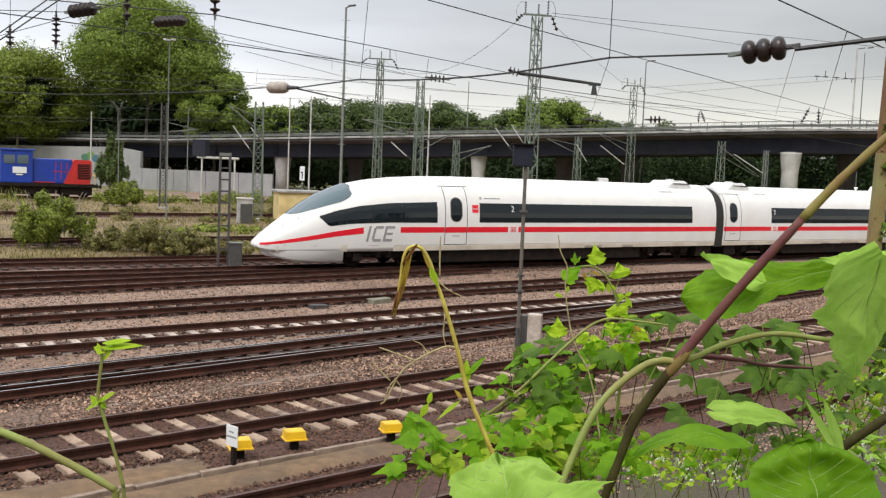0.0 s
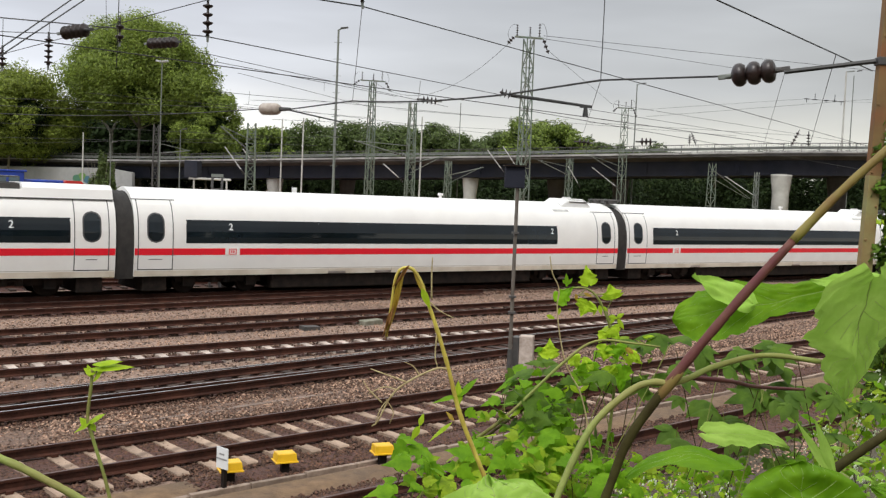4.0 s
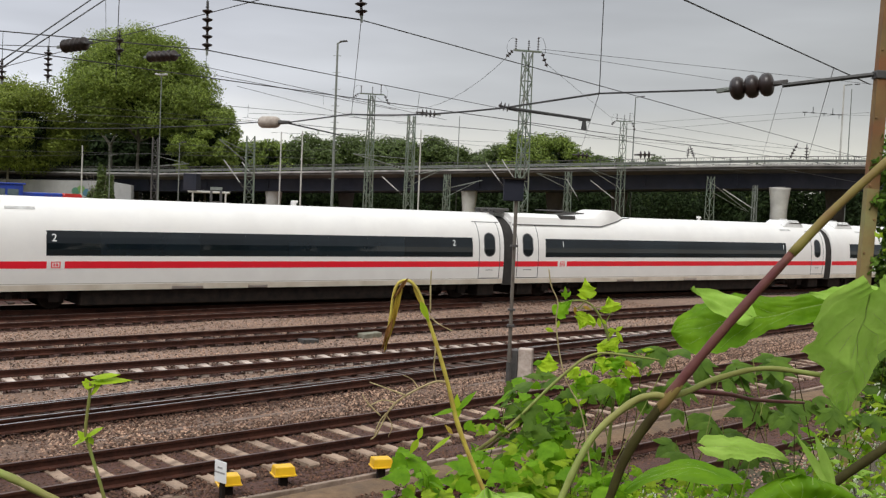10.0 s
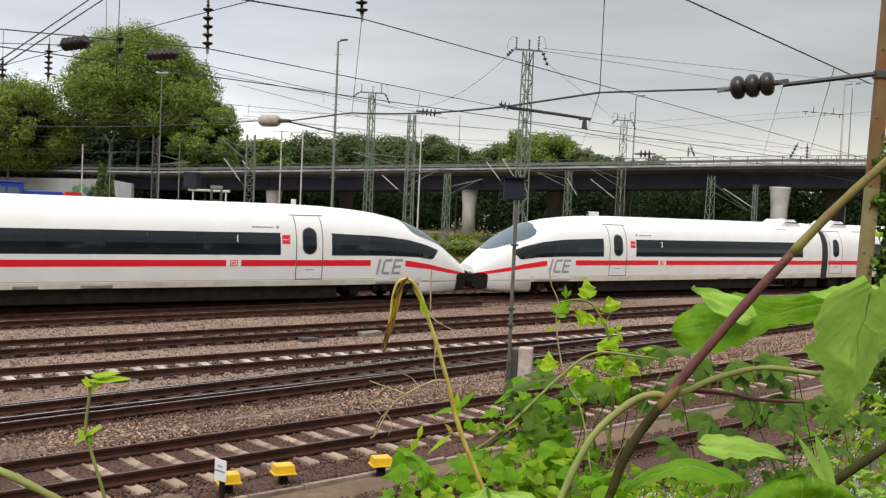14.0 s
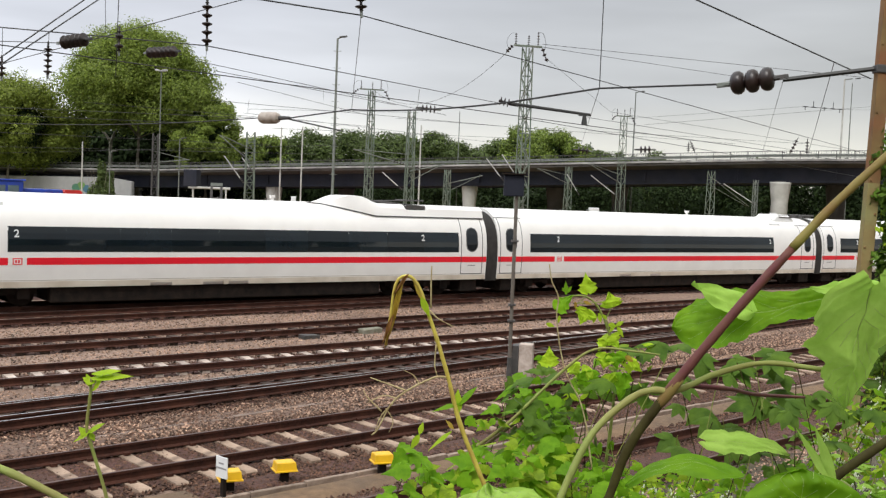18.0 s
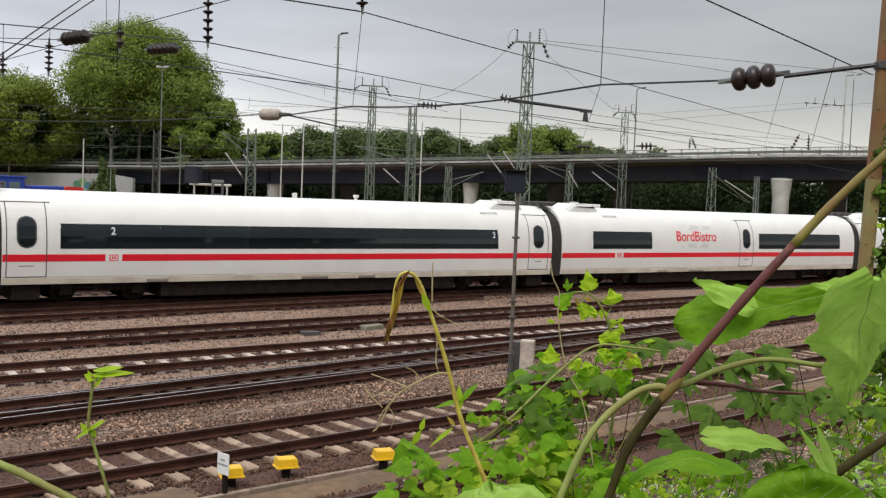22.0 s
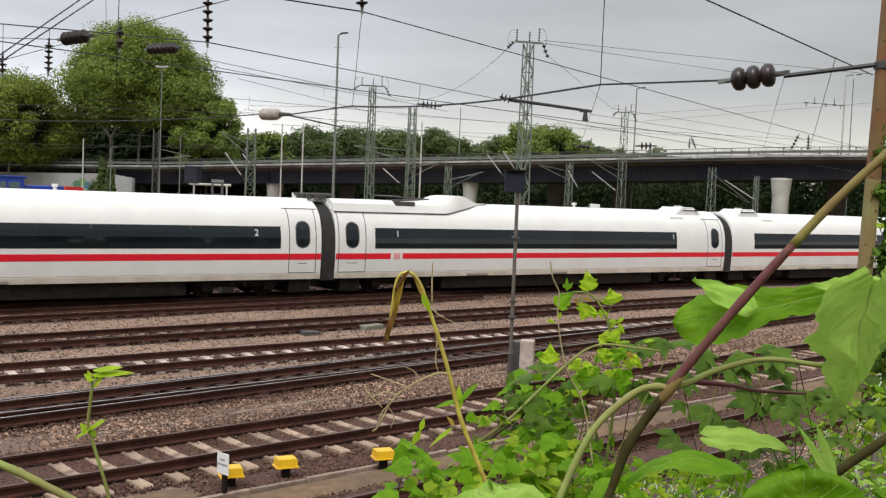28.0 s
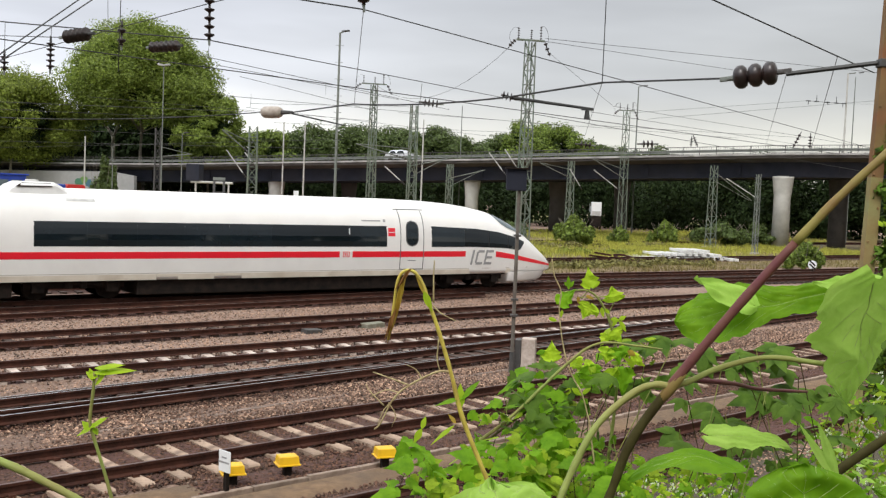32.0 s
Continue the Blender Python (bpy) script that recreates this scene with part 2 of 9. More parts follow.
M_PIER = material("pale_concrete_pier", (0.56, 0.545, 0.50), 0.9, second=(0.45, 0.435, 0.40), scale=0.8, stain=(0.2, 0.185, 0.16), stain_scale=0.5, stain_amount=0.5, bump=0.2, bump_scale=10)
M_WALL = material("pale_retaining_wall", (0.33, 0.325, 0.32), 0.9, second=(0.26, 0.257, 0.255), scale=0.5, stain=(0.22, 0.21, 0.2), stain_scale=0.2, stain_amount=0.5)
M_YELLOW = material("yellow_plastic", (0.82, 0.50, 0.015), 0.45, second=(0.74, 0.43, 0.012), scale=6, stain=(0.45, 0.24, 0.03), stain_scale=5, stain_amount=0.35)
M_HUT = material("yellow_hut_render", (0.72, 0.56, 0.27), 0.85, second=(0.62, 0.46, 0.20), scale=1.5, stain=(0.28, 0.22, 0.14), stain_scale=0.8, stain_amount=0.4)
M_BLUE = material("blue_loco_paint", (0.012, 0.05, 0.38), 0.4, second=(0.010, 0.042, 0.31), scale=1.5, stain=(0.03, 0.035, 0.12), stain_scale=0.8, stain_amount=0.4)
M_LOCORED = material("red_loco_paint", (0.62, 0.02, 0.02), 0.45, second=(0.42, 0.025, 0.02), scale=1.5)
M_POSTPAINT = material("flaking_olive_paint", (0.30, 0.29, 0.115), 0.8, second=(0.22, 0.20, 0.075), scale=3.0, stain=(0.25, 0.10, 0.035), stain_scale=2.2, stain_amount=0.7, bump=0.4, bump_scale=40, bump_dist=0.004)
M_BARK = material("bark", (0.16, 0.14, 0.11), 0.95, second=(0.26, 0.23, 0.18), scale=5, bump=0.6, bump_scale=12, bump_dist=0.05)
M_RUST = material("rusty_steel_post", (0.23, 0.088, 0.034), 0.85, second=(0.17, 0.10, 0.04), scale=3.0, stain=(0.24, 0.22, 0.075), stain_scale=2.0, stain_amount=0.5, bump=0.4, bump_scale=40, bump_dist=0.004)


def leaf_mat(name, a, b_, vary=0.35, through_=0.35, rough=0.55, scale=3.0, spec=0.3, relief=0.0):
    return material(name, a, rough, second=b_, scale=scale, vary=vary, island=True, through_=through_, spec=spec, bump=relief, bump_scale=90, bump_dist=0.002)


M_LEAF_DARK = leaf_mat("dark_foliage", (0.105, 0.145, 0.035), (0.055, 0.085, 0.022), 0.5, 0.2)
# near-black green: the gloom of the wood is put into this leaf colour
M_LEAF_DEEP = leaf_mat("shade_coloured_foliage", (0.026, 0.041, 0.014), (0.014, 0.024, 0.008), 0.5, 0.1, spec=0.05)
M_LEAF_MID = leaf_mat("green_foliage", (0.23, 0.30, 0.05), (0.10, 0.15, 0.03), 0.55, 0.35)
M_LEAF_LIGHT = leaf_mat("light_foliage", (0.25, 0.29, 0.038), (0.14, 0.18, 0.03), 0.55, 0.35)
M_LEAF_CROWN = leaf_mat("plane_tree_foliage", (0.275, 0.345, 0.06), (0.125, 0.18, 0.034), 0.5, 0.45)
M_LEAF_PALE = leaf_mat("pale_tree_foliage", (0.265, 0.32, 0.05), (0.135, 0.18, 0.032), 0.5, 0.45)
M_MEADOW = leaf_mat("yellow_green_grass", (0.46, 0.46, 0.08), (0.34, 0.34, 0.06), 0.4, 0.35)
M_WEED = leaf_mat("olive_weeds", (0.235, 0.22, 0.065), (0.15, 0.135, 0.045), 0.5, 0.3)
M_STRAW = leaf_mat("dry_grass", (0.25, 0.20, 0.075), (0.15, 0.13, 0.042), 0.45, 0.3)


# ---- small builders ----
def part(name, bm, mat, parent=None, label="", smooth=False):
    """Links a bmesh as one mesh object, under a thing or a part."""
    me = bpy.data.meshes.new(name)
    bm.to_mesh(me)
    bm.free()
    if smooth:
        me.shade_smooth()
    for one in (mat if isinstance(mat, (list, tuple)) else (mat,)):
        me.materials.append(one)
    ob = new(name, me)
    ob.parent = parent
    if label:
        ob["label"] = label
    return ob


def again(name, ob, m, parent):
    """Another object on the same mesh."""
    o = new(name, ob.data)
    o.parent, o.matrix_basis = parent, m
    return o


def thing(name, m, label, category, group="", kind=""):
    ob = new(name)
    ob.empty_display_size = 0.2
    ob.matrix_basis = m
    return tagged(ob, label, category, group, kind)


def box(bm, x0, y0, z0, x1, y1, z1, m=None, bevel=0.0):
    vs = [bm.verts.new(p) for p in ((x0, y0, z0), (x1, y0, z0), (x1, y1, z0), (x0, y1, z0), (x0, y0, z1), (x1, y0, z1), (x1, y1, z1), (x0, y1, z1))]
    fs = [bm.faces.new([vs[i] for i in f]) for f in ((3, 2, 1, 0), (4, 5, 6, 7), (0, 1, 5, 4), (1, 2, 6, 5), (2, 3, 7, 6), (3, 0, 4, 7))]
    if m is not None:
        bmesh.ops.transform(bm, matrix=m, verts=vs)
    if bevel:
        got = bmesh.ops.bevel(bm, geom=list({e for f in fs for e in f.edges}), offset=bevel, segments=2, affect="EDGES", profile=0.6)
    return vs


def rod(bm, a, b, r0, r1=None, sides=8, cap=True):
    """A straight tapered bar from a to b."""
    a, b = Vector(a), Vector(b)
    r1 = r0 if r1 is None else r1
    q = (b - a).to_track_quat("Z", "Y").to_matrix()
    rings = []
    for p, r in ((a, r0), (b, r1)):
        rings.append([bm.verts.new(p + q @ Vector((r * math.cos(2 * math.pi * (i + 0.5) / sides), r * math.sin(2 * math.pi * (i + 0.5) / sides), 0))) for i in range(sides)])
    for i in range(sides):
        bm.faces.new((rings[0][i], rings[0][(i + 1) % sides], rings[1][(i + 1) % sides], rings[1][i]))
    if cap:
        bm.faces.new(rings[0][::-1])
        bm.faces.new(rings[1])


def tube(bm, pts, radii, sides=6, cap=True):
    """A bent bar through points."""
    pts = [Vector(p) for p in pts]
    if not isinstance(radii, (list, tuple)):
        radii = [radii] * len(pts)
    rings, ref = [], None
    for i, p in enumerate(pts):
        d = (pts[min(i + 1, len(pts) - 1)] - pts[max(i - 1, 0)]).normalized()
        if ref is None:
            ref = d.orthogonal().normalized()
        ref = (ref - d * ref.dot(d)).normalized()
        s = d.cross(ref)
        rings.append([bm.verts.new(p + radii[i] * (math.cos(2 * math.pi * k / sides) * ref + math.sin(2 * math.pi * k / sides) * s)) for k in range(sides)])
    for r0, r1 in zip(rings, rings[1:]):
        for k in range(sides):
            bm.faces.new((r0[k], r0[(k + 1) % sides], r1[(k + 1) % sides], r1[k]))
    if cap:
        bm.faces.new(rings[0][::-1])
        bm.faces.new(rings[-1])


def turned(bm, prof, m=None, sides=16):
    """A turned body about z: prof is a run of (radius, z)."""
    rings = []
    for r, z in prof:
        rings.append([bm.verts.new((r * math.cos(2 * math.pi * k / sides), r * math.sin(2 * math.pi * k / sides), z)) for k in range(sides)])
    for a, b in zip(rings, rings[1:]):
        for k in range(sides):
            bm.faces.new((a[k], a[(k + 1) % sides], b[(k + 1) % sides], b[k]))
    bm.faces.new(rings[0][::-1])
    bm.faces.new(rings[-1])
    if m is not None:
        bmesh.ops.transform(bm, matrix=m, verts=[v for r in rings for v in r])


def spline(pts, n=8):
    """Smooth run through points (Catmull-Rom)."""
    p = [Vector(q) for q in pts]
    p = [2 * p[0] - p[1]] + p + [2 * p[-1] - p[-2]]
    out = []
    for i in range(1, len(p) - 2):
        for k in range(n):
            t = k / n
            out.append(0.5 * ((2 * p[i]) + (-p[i - 1] + p[i + 1]) * t + (2 * p[i - 1] - 5 * p[i] + 4 * p[i + 1] - p[i + 2]) * t * t
                              + (-p[i - 1] + 3 * p[i] - 3 * p[i + 1] + p[i + 2]) * t ** 3))
    return out + [p[-2]]


def lerp(x, table):
    for (a, fa), (b, fb) in zip(table, table[1:]):
        if x <= b:
            return fa + (fb - fa) * max(0.0, (x - a) / (b - a))
    return table[-1][1]


def on_line(heading, off, s):
    """The ground point s metres along a line of that heading (degrees) that passes the eye's foot at off metres."""
    c, d = math.cos(radians(heading)), math.sin(radians(heading))
    return Vector((-d * off + c * s, c * off + d * s))


# ---- ground ----
BASE = -0.25                 # ballast level under the rail tops
BANK_HEADING = 42.5


def ground_height(x, y):
    off = -math.sin(radians(BANK_HEADING)) * x + math.cos(radians(BANK_HEADING)) * y
    z = BASE + max(0.0, min(2.6, (7.6 - off) * 0.55))
    if off > 9:
        z += 0.018 * noise.noise((x * 0.35, y * 0.35, 0)) + 0.012 * noise.noise((x * 1.3, y * 1.3, 5))
    return z


def build_ground():
    xs = [-2500, -900, -400, -200] + [-120 + 3 * i for i in range(35)] + [-15 + 0.8 * i for i in range(58)] + [32 + 3 * i for i in range(35)] + [200, 400, 900, 2500]
    ys = [-400, -120, -40, -15, -6] + [-2 + 0.8 * i for i in range(70)] + [55 + 3 * i for i in range(40)] + [200, 300, 500, 1000, 3000]
    vs, fs = [], []
    for y in ys:
        for x in xs:
            vs.append((x, y, ground_height(x, y)))
    w = len(xs)
    for j in range(len(ys) - 1):
        for i in range(w - 1):
            fs.append((j * w + i, j * w + i + 1, (j + 1) * w + i + 1, (j + 1) * w + i))
    me = bpy.data.meshes.new("ground")
    me.from_pydata(vs, [], fs)
    me.materials.append(M_BALLAST)
    me.materials.append(M_SOIL)
    for f in me.polygons:                                     # the bank below the camera is bare soil
        if -math.sin(radians(BANK_HEADING)) * f.center.x + math.cos(radians(BANK_HEADING)) * f.center.y < 9.4:
            f.material_index = 1
    me.shade_smooth()
    tagged(new("ground", me), "brown-grey ballast ground of a railway yard", "ground", kind="structure")


build_ground()


def ribbon(name, heading, off0, off1, s0, s1, z, mat, label, category, wave=0.15, step=1.5):
    """A strip of other ground laid along the tracks, with uneven edges."""
    bm = bmesh.new()
    n = int((s1 - s0) / step)
    rows = []
    for i in range(n + 1):
        s = s0 + i * (s1 - s0) / n
        row = []
        for k in range(5):
            o = off0 + (off1 - off0) * k / 4 + (wave * noise.noise((s * 0.5, off0 + k, 3)) if k in (0, 4) else 0)
            p = on_line(heading, o, s)
            row.append(bm.verts.new((p.x, p.y, z + (0.008 * noise.noise((p.x, p.y, 1)) if 0 < k < 4 else -0.05))))
        rows.append(row)
    for a, b in zip(rows, rows[1:]):
        for k in range(4):
            bm.faces.new((a[k], b[k], b[k + 1], a[k + 1]))
    return tagged(part(name, bm, mat, smooth=True), label, category, kind="structure")


ribbon("sandy_path", 43.15, 11.75, 12.47, -20, 45, BASE + 0.055, M_SAND, "brown sandy strip beside a worn kerb", "path", 0.10)
ribbon("bare_earth", 43.15, 12.64, 13.42, -30, 7.4, BASE + 0.055, M_SAND, "patch of bare brown earth beside the siding", "ground")
ribbon("dark_gravel", 43.15, 12.63, 13.46, 7.2, 45, BASE + 0.04, M_BED, "dark oily gravel behind the kerb", "gravel", 0.06)
ribbon("dark_gravel", 43.0, 10.9, 11.8, -20, 45, BASE + 0.042, M_BED, "dark oily gravel beside the buried rails", "gravel", 0.06)
ribbon("oily_dirt", 44.3, 16.2, 17.7, -30, 40, BASE + 0.035, M_DIRT, "dark dirt with loose stones beside the turnout", "dirt", 0.2)
ribbon("lawn", 35.0, 107.0, 215.0, -160, 190, BASE + 0.01, M_LAWN, "rough green lawn under and behind the viaduct", "grass", 0.8, 4.0)
ribbon("grass_strip", 36.5, 44.2, 49.6, -60, 110, BASE + 0.08, M_GRASS, "strip of dry yellow-green grass between tracks", "grass", 0.5)
ribbon("grass_strip", 36.5, 52.6, 71.5, -70, 140, BASE + 0.08, M_GRASS, "wide strip of dry grass between sidings", "grass", 0.8)
ribbon("grass_strip", 35.0, 76.5, 99.0, -90, 160, BASE + 0.08, M_GRASS, "dry grass in front of the viaduct", "grass", 0.8)


# ---- tracks ----
def rail_mesh(bm, heading, off, s0, s1, head_bm=None, top=0.0):
    """One flat-bottom rail: foot, web, head. Its worn running surface goes into head_bm."""
    prof = ((-0.07, -0.165), (0.07, -0.165), (0.07, -0.15), (0.012, -0.125), (0.012, -0.045), (0.034, -0.036), (0.034, -0.003), (-0.034, -0.003), (-0.034, -0.036), (-0.012, -0.045), (-0.012, -0.125), (-0.07, -0.15))
    a, b = on_line(heading, off, s0), on_line(heading, off, s1)
    n = Vector((-math.sin(radians(heading)), math.cos(radians(heading))))
    ra = [bm.verts.new((a.x + n.x * u, a.y + n.y * u, z + top)) for u, z in prof]
    rb = [bm.verts.new((b.x + n.x * u, b.y + n.y * u, z + top)) for u, z in prof]
    k = len(prof)
    for i in range(k):
        bm.faces.new((ra[i], ra[(i + 1) % k], rb[(i + 1) % k], rb[i]))
    bm.faces.new(ra)
    bm.faces.new(rb[::-1])
    if head_bm is not None:
        q = [(a, -0.026), (a, 0.026), (b, 0.026), (b, -0.026)]
        head_bm.faces.new([head_bm.verts.new((p.x + n.x * u, p.y + n.y * u, top + 0.001)) for p, u in q][::-1])


def sleeper_mesh(length=2.6, width=0.26, mono=True):
    """A prestressed sleeper with a waist and sloped ends; its top lies at z = -0.165 under the rail seats."""
    bm = bmesh.new()
    stations = ((-length / 2, 0.0, 0.92), (-length / 2 + 0.04, 0.022, 1.0), (-length * 0.38, 0.022, 1.0), (-0.45, 0.008, 0.90), (0.45, 0.008, 0.90), (length * 0.38, 0.022, 1.0), (length / 2 - 0.04, 0.022, 1.0), (length / 2, 0.0, 0.92))
    if not mono:
        stations = ((-length / 2, 0.02, 1.0), (length / 2, 0.02, 1.0))
    rings = []
    for y, dz, w in stations:
        h = width / 2 * w
        rings.append([bm.verts.new(p) for p in ((-h, y, -0.36), (h, y, -0.36), (h * 0.82, y, -0.19 + dz), (-h * 0.82, y, -0.19 + dz))])
    for a, b in zip(rings, rings[1:]):
        for i in range(4):
            bm.faces.new((a[i], a[(i + 1) % 4], b[(i + 1) % 4], b[i]))
    bm.faces.new(rings[0][::-1])
    bm.faces.new(rings[-1])
    bmesh.ops.recalc_face_normals(bm, faces=bm.faces)
    return bm


SLEEPER_CONC = bpy.data.meshes.new("sleeper")
_b = sleeper_mesh()
_b.to_mesh(SLEEPER_CONC)
SLEEPER_CONC.materials.append(M_CONC)
SLEEPER_PALE = bpy.data.meshes.new("sleeper")
_b.free()
_b = sleeper_mesh(1.62)
_b.to_mesh(SLEEPER_PALE)
SLEEPER_PALE.materials.append(M_CONCPALE)
SLEEPER_WOOD = bpy.data.meshes.new("wooden_sleeper")
_b.free()
_b = sleeper_mesh(2.6, 0.26, False)
_b.to_mesh(SLEEPER_WOOD)
_b.free()
SLEEPER_WOOD.materials.append(M_WOOD)
SLEEPER_SUNK = bpy.data.meshes.new("wooden_sleeper")
_b = sleeper_mesh(1.56, 0.26, False)
_b.to_mesh(SLEEPER_SUNK)
_b.free()
SLEEPER_SUNK.materials.append(M_WOOD)
rnd = random.Random(4)


BEDS = []


def railway(heading, off, s0, s1, sleeper, label, near=None, spacing=0.6, extra=(), clips=None, bed=1.45, head=None):
    """A track: two rails and its sleepers, each a part within near = (from, to), the rest joined."""
    t = thing("railway_track", pose(0, 0, 0), label, "railway track", group="tracks of the yard", kind="structure")
    if bed:
        BEDS.append((heading, off, bed))
        b_ = ribbon("track_bed", heading, off - bed, off + bed, s0, s1, BASE + 0.045, M_BED, "rust-brown ballast bed", "ballast", 0.18, 1.0)
        b_.parent = t
        for key in ("category", "kind"):
            del b_[key]
    for o in (off - 0.7525, off + 0.7525):
        bm, hb = bmesh.new(), bmesh.new()
        rail_mesh(bm, heading, o, s0, s1, hb)
        r = part("rail", bm, M_RAIL, t)
        part("running_surface", hb, head or M_RAILTOP, r, "worn steel running surface")
    for hd, o, a, b in extra:
        bm, hb = bmesh.new(), bmesh.new()
        rail_mesh(bm, hd, o, a, b, hb)
        r = part("switch_rail", bm, M_RAIL, t)
        part("running_surface", hb, head or M_RAILTOP, r, "worn steel running surface")
    rest, faces = [], []
    src = [v.co.copy() for v in sleeper.vertices] if sleeper else []
    poly = [list(p.vertices) for p in sleeper.polygons] if sleeper else []
    clip_bm = bmesh.new() if clips else None
    k = 0
    s = s0
    while s < s1 and sleeper:
        p = on_line(heading, off, s + rnd.uniform(-0.015, 0.015))
        m = pose(p.x, p.y, rnd.uniform(-0.008, 0.004), 0, 0, heading + rnd.uniform(-0.8, 0.8))
        if near and near[0] <= s <= near[1]:
            o = new("sleeper", sleeper)
            o.parent, o.matrix_basis = t, m
        else:
            i0 = len(rest)
            rest += [tuple(m @ c) for c in src]
            faces += [[i0 + i for i in f] for f in poly]
        if clips and clips[0] <= s <= clips[1]:
            for side in (-0.7525, 0.7525):
                for d in (-0.11, 0.11):
                    box(clip_bm, -0.05, side + d - 0.035, -0.17, 0.05, side + d + 0.035, -0.125, m)
        s += spacing
        k += 1
    if rest:
        me = bpy.data.meshes.new("far_sleepers")
        me.from_pydata(rest, [], faces)
        me.materials.append(sleeper.materials[0])
        o = new("far_sleepers", me)
        o.parent = t
        tagged(o, kind="stuff")
    if clips:
        o = part("rail_clips", clip_bm, M_RAIL, t)
        tagged(o, kind="stuff")
    return t


railway(42.45, 10.27, -20, 40, None, "rusty rails half buried in dark gravel near the bank", bed=0.72)
railway(42.63, 14.86, -40, 60, SLEEPER_CONC, "rusty siding on grey concrete sleepers in brown ballast", near=(-10, 40), clips=(-8, 20))
railway(45.6, 18.62, -45, 44, SLEEPER_SUNK, "dark turnout with doubled switch rails on worn sleepers", near=(-8, 44), bed=0.95, extra=((44.3, 18.42, -40, 18), (45.75, 19.20, -40, 30)), head=M_RAILBRIGHT)
railway(39.4, 23.30, -50, 110, SLEEPER_PALE, "rusty track on pale concrete sleepers", near=(-12, 50), bed=0.85)
railway(40.35, 27.45, -55, 120, SLEEPER_SUNK, "rusty track on dark wooden sleepers sunk in gravel", near=(-10, 45), bed=0.8)
railway(40.9, 32.7, -60, 30, SLEEPER_SUNK, "rusty track on dark sleepers running into the main line", bed=1.0)
railway(36.29, 36.70, -190, 170, SLEEPER_WOOD, "main line track under the passing train")
railway(35.4, 41.3, -80, 150, SLEEPER_WOOD, "rusty track behind the main line")
railway(37.0, 51.0, -80, 150, SLEEPER_WOOD, "overgrown siding in dry grass", bed=1.9)
railway(35.0, 74.0, -100, 170, SLEEPER_WOOD, "far siding in dry grass", bed=2.6)
LOCO_HEADING, LOCO_OFF = 30.0, 102.0
railway(30.0, 102.0, -120, 60, SLEEPER_WOOD, "far track that carries a shunting locomotive")


def build_kerb():
    t = thing("concrete_kerb", pose(0, 0, 0), "line of weathered concrete kerb slabs along a sandy path", "kerb", kind="structure")
    bm = bmesh.new()
    box(bm, -0.485, -0.05, -0.25, 0.485, 0.05, 0.0, bevel=0.012)
    me = None
    for i in range(60):
        p = on_line(43.15, 12.55, -20 + i * 0.985)
        if me is None:
            o = part("kerb_slab", bm, M_KERB, t)
            me = o
        else:
            o = again("kerb_slab", me, pose(0, 0, 0), t)
        o.matrix_basis = pose(p.x, p.y, BASE + 0.078 + rnd.uniform(-0.02, 0.012), rnd.uniform(-3, 3), rnd.uniform(-1.2, 1.2), 43.15 + rnd.uniform(-1.2, 1.2))


build_kerb()


def build_conduit():
    bm = bmesh.new()
    for i in range(36):
        p = on_line(46.2, 15.80 + 0.75, -14 + i * 1.0)
        box(bm, -0.495, -0.07, -0.1, 0.495, 0.07, 0.0, pose(p.x, p.y, BASE + 0.05 + rnd.uniform(-0.02, 0.0), rnd.uniform(-2, 2), 0, 46.2 + rnd.uniform(-1, 1)))
    tagged(part("cable_trough", bm, M_TROUGH), "half-buried run of soiled concrete cable trough lids", "cable trough", kind="structure")


build_conduit()


# ---- the train ----
TRAIN_HEADING, TRAIN_OFF = 36.294, 36.703
PROFILE = ((0.0, 0.955), (0.06, 0.972), (0.25, 0.995), (0.33, 1.0), (0.50, 0.99), (0.62, 0.955), (0.72, 0.895), (0.80, 0.81), (0.87, 0.69), (0.93, 0.52), (0.97, 0.34), (0.992, 0.17), (1.0, 0.0))
ZB, ZT, HW = 0.70, 3.85, 1.475
NOSE_TOP = ((-0.42, 0.98), (-0.34, 1.10), (0.06, 1.43), (0.54, 1.77), (1.15, 2.20), (1.77, 2.62), (2.41, 2.97), (3.06, 3.24), (3.64, 3.42), (4.67, 3.61), (5.8, 3.73), (7.2, 3.81), (9.0, 3.85), (99, 3.85))
NOSE_WIDE = ((-0.42, 0.16), (-0.34, 0.36), (-0.1, 0.58), (0.4, 0.80), (1.1, 1.02), (1.8, 1.17), (2.5, 1.28), (3.5, 1.38), (5.0, 1.45), (7.0, 1.475), (99, 1.475))
NOSE_LOW = ((-0.42, 0.90), (-0.34, 0.82), (0.1, 0.73), (1.1, 0.70), (99, 0.70))


def coach_side(u, z, nose):
    """Half width of the body at u metres from its end and z above the rails."""
    zt, zb, w = (lerp(u, NOSE_TOP), lerp(u, NOSE_LOW), lerp(u, NOSE_WIDE)) if nose else (ZT, ZB, HW)
    q = (z - zb) / (zt - zb)
    return w * lerp(max(0.0, min(1.0, q)), PROFILE)


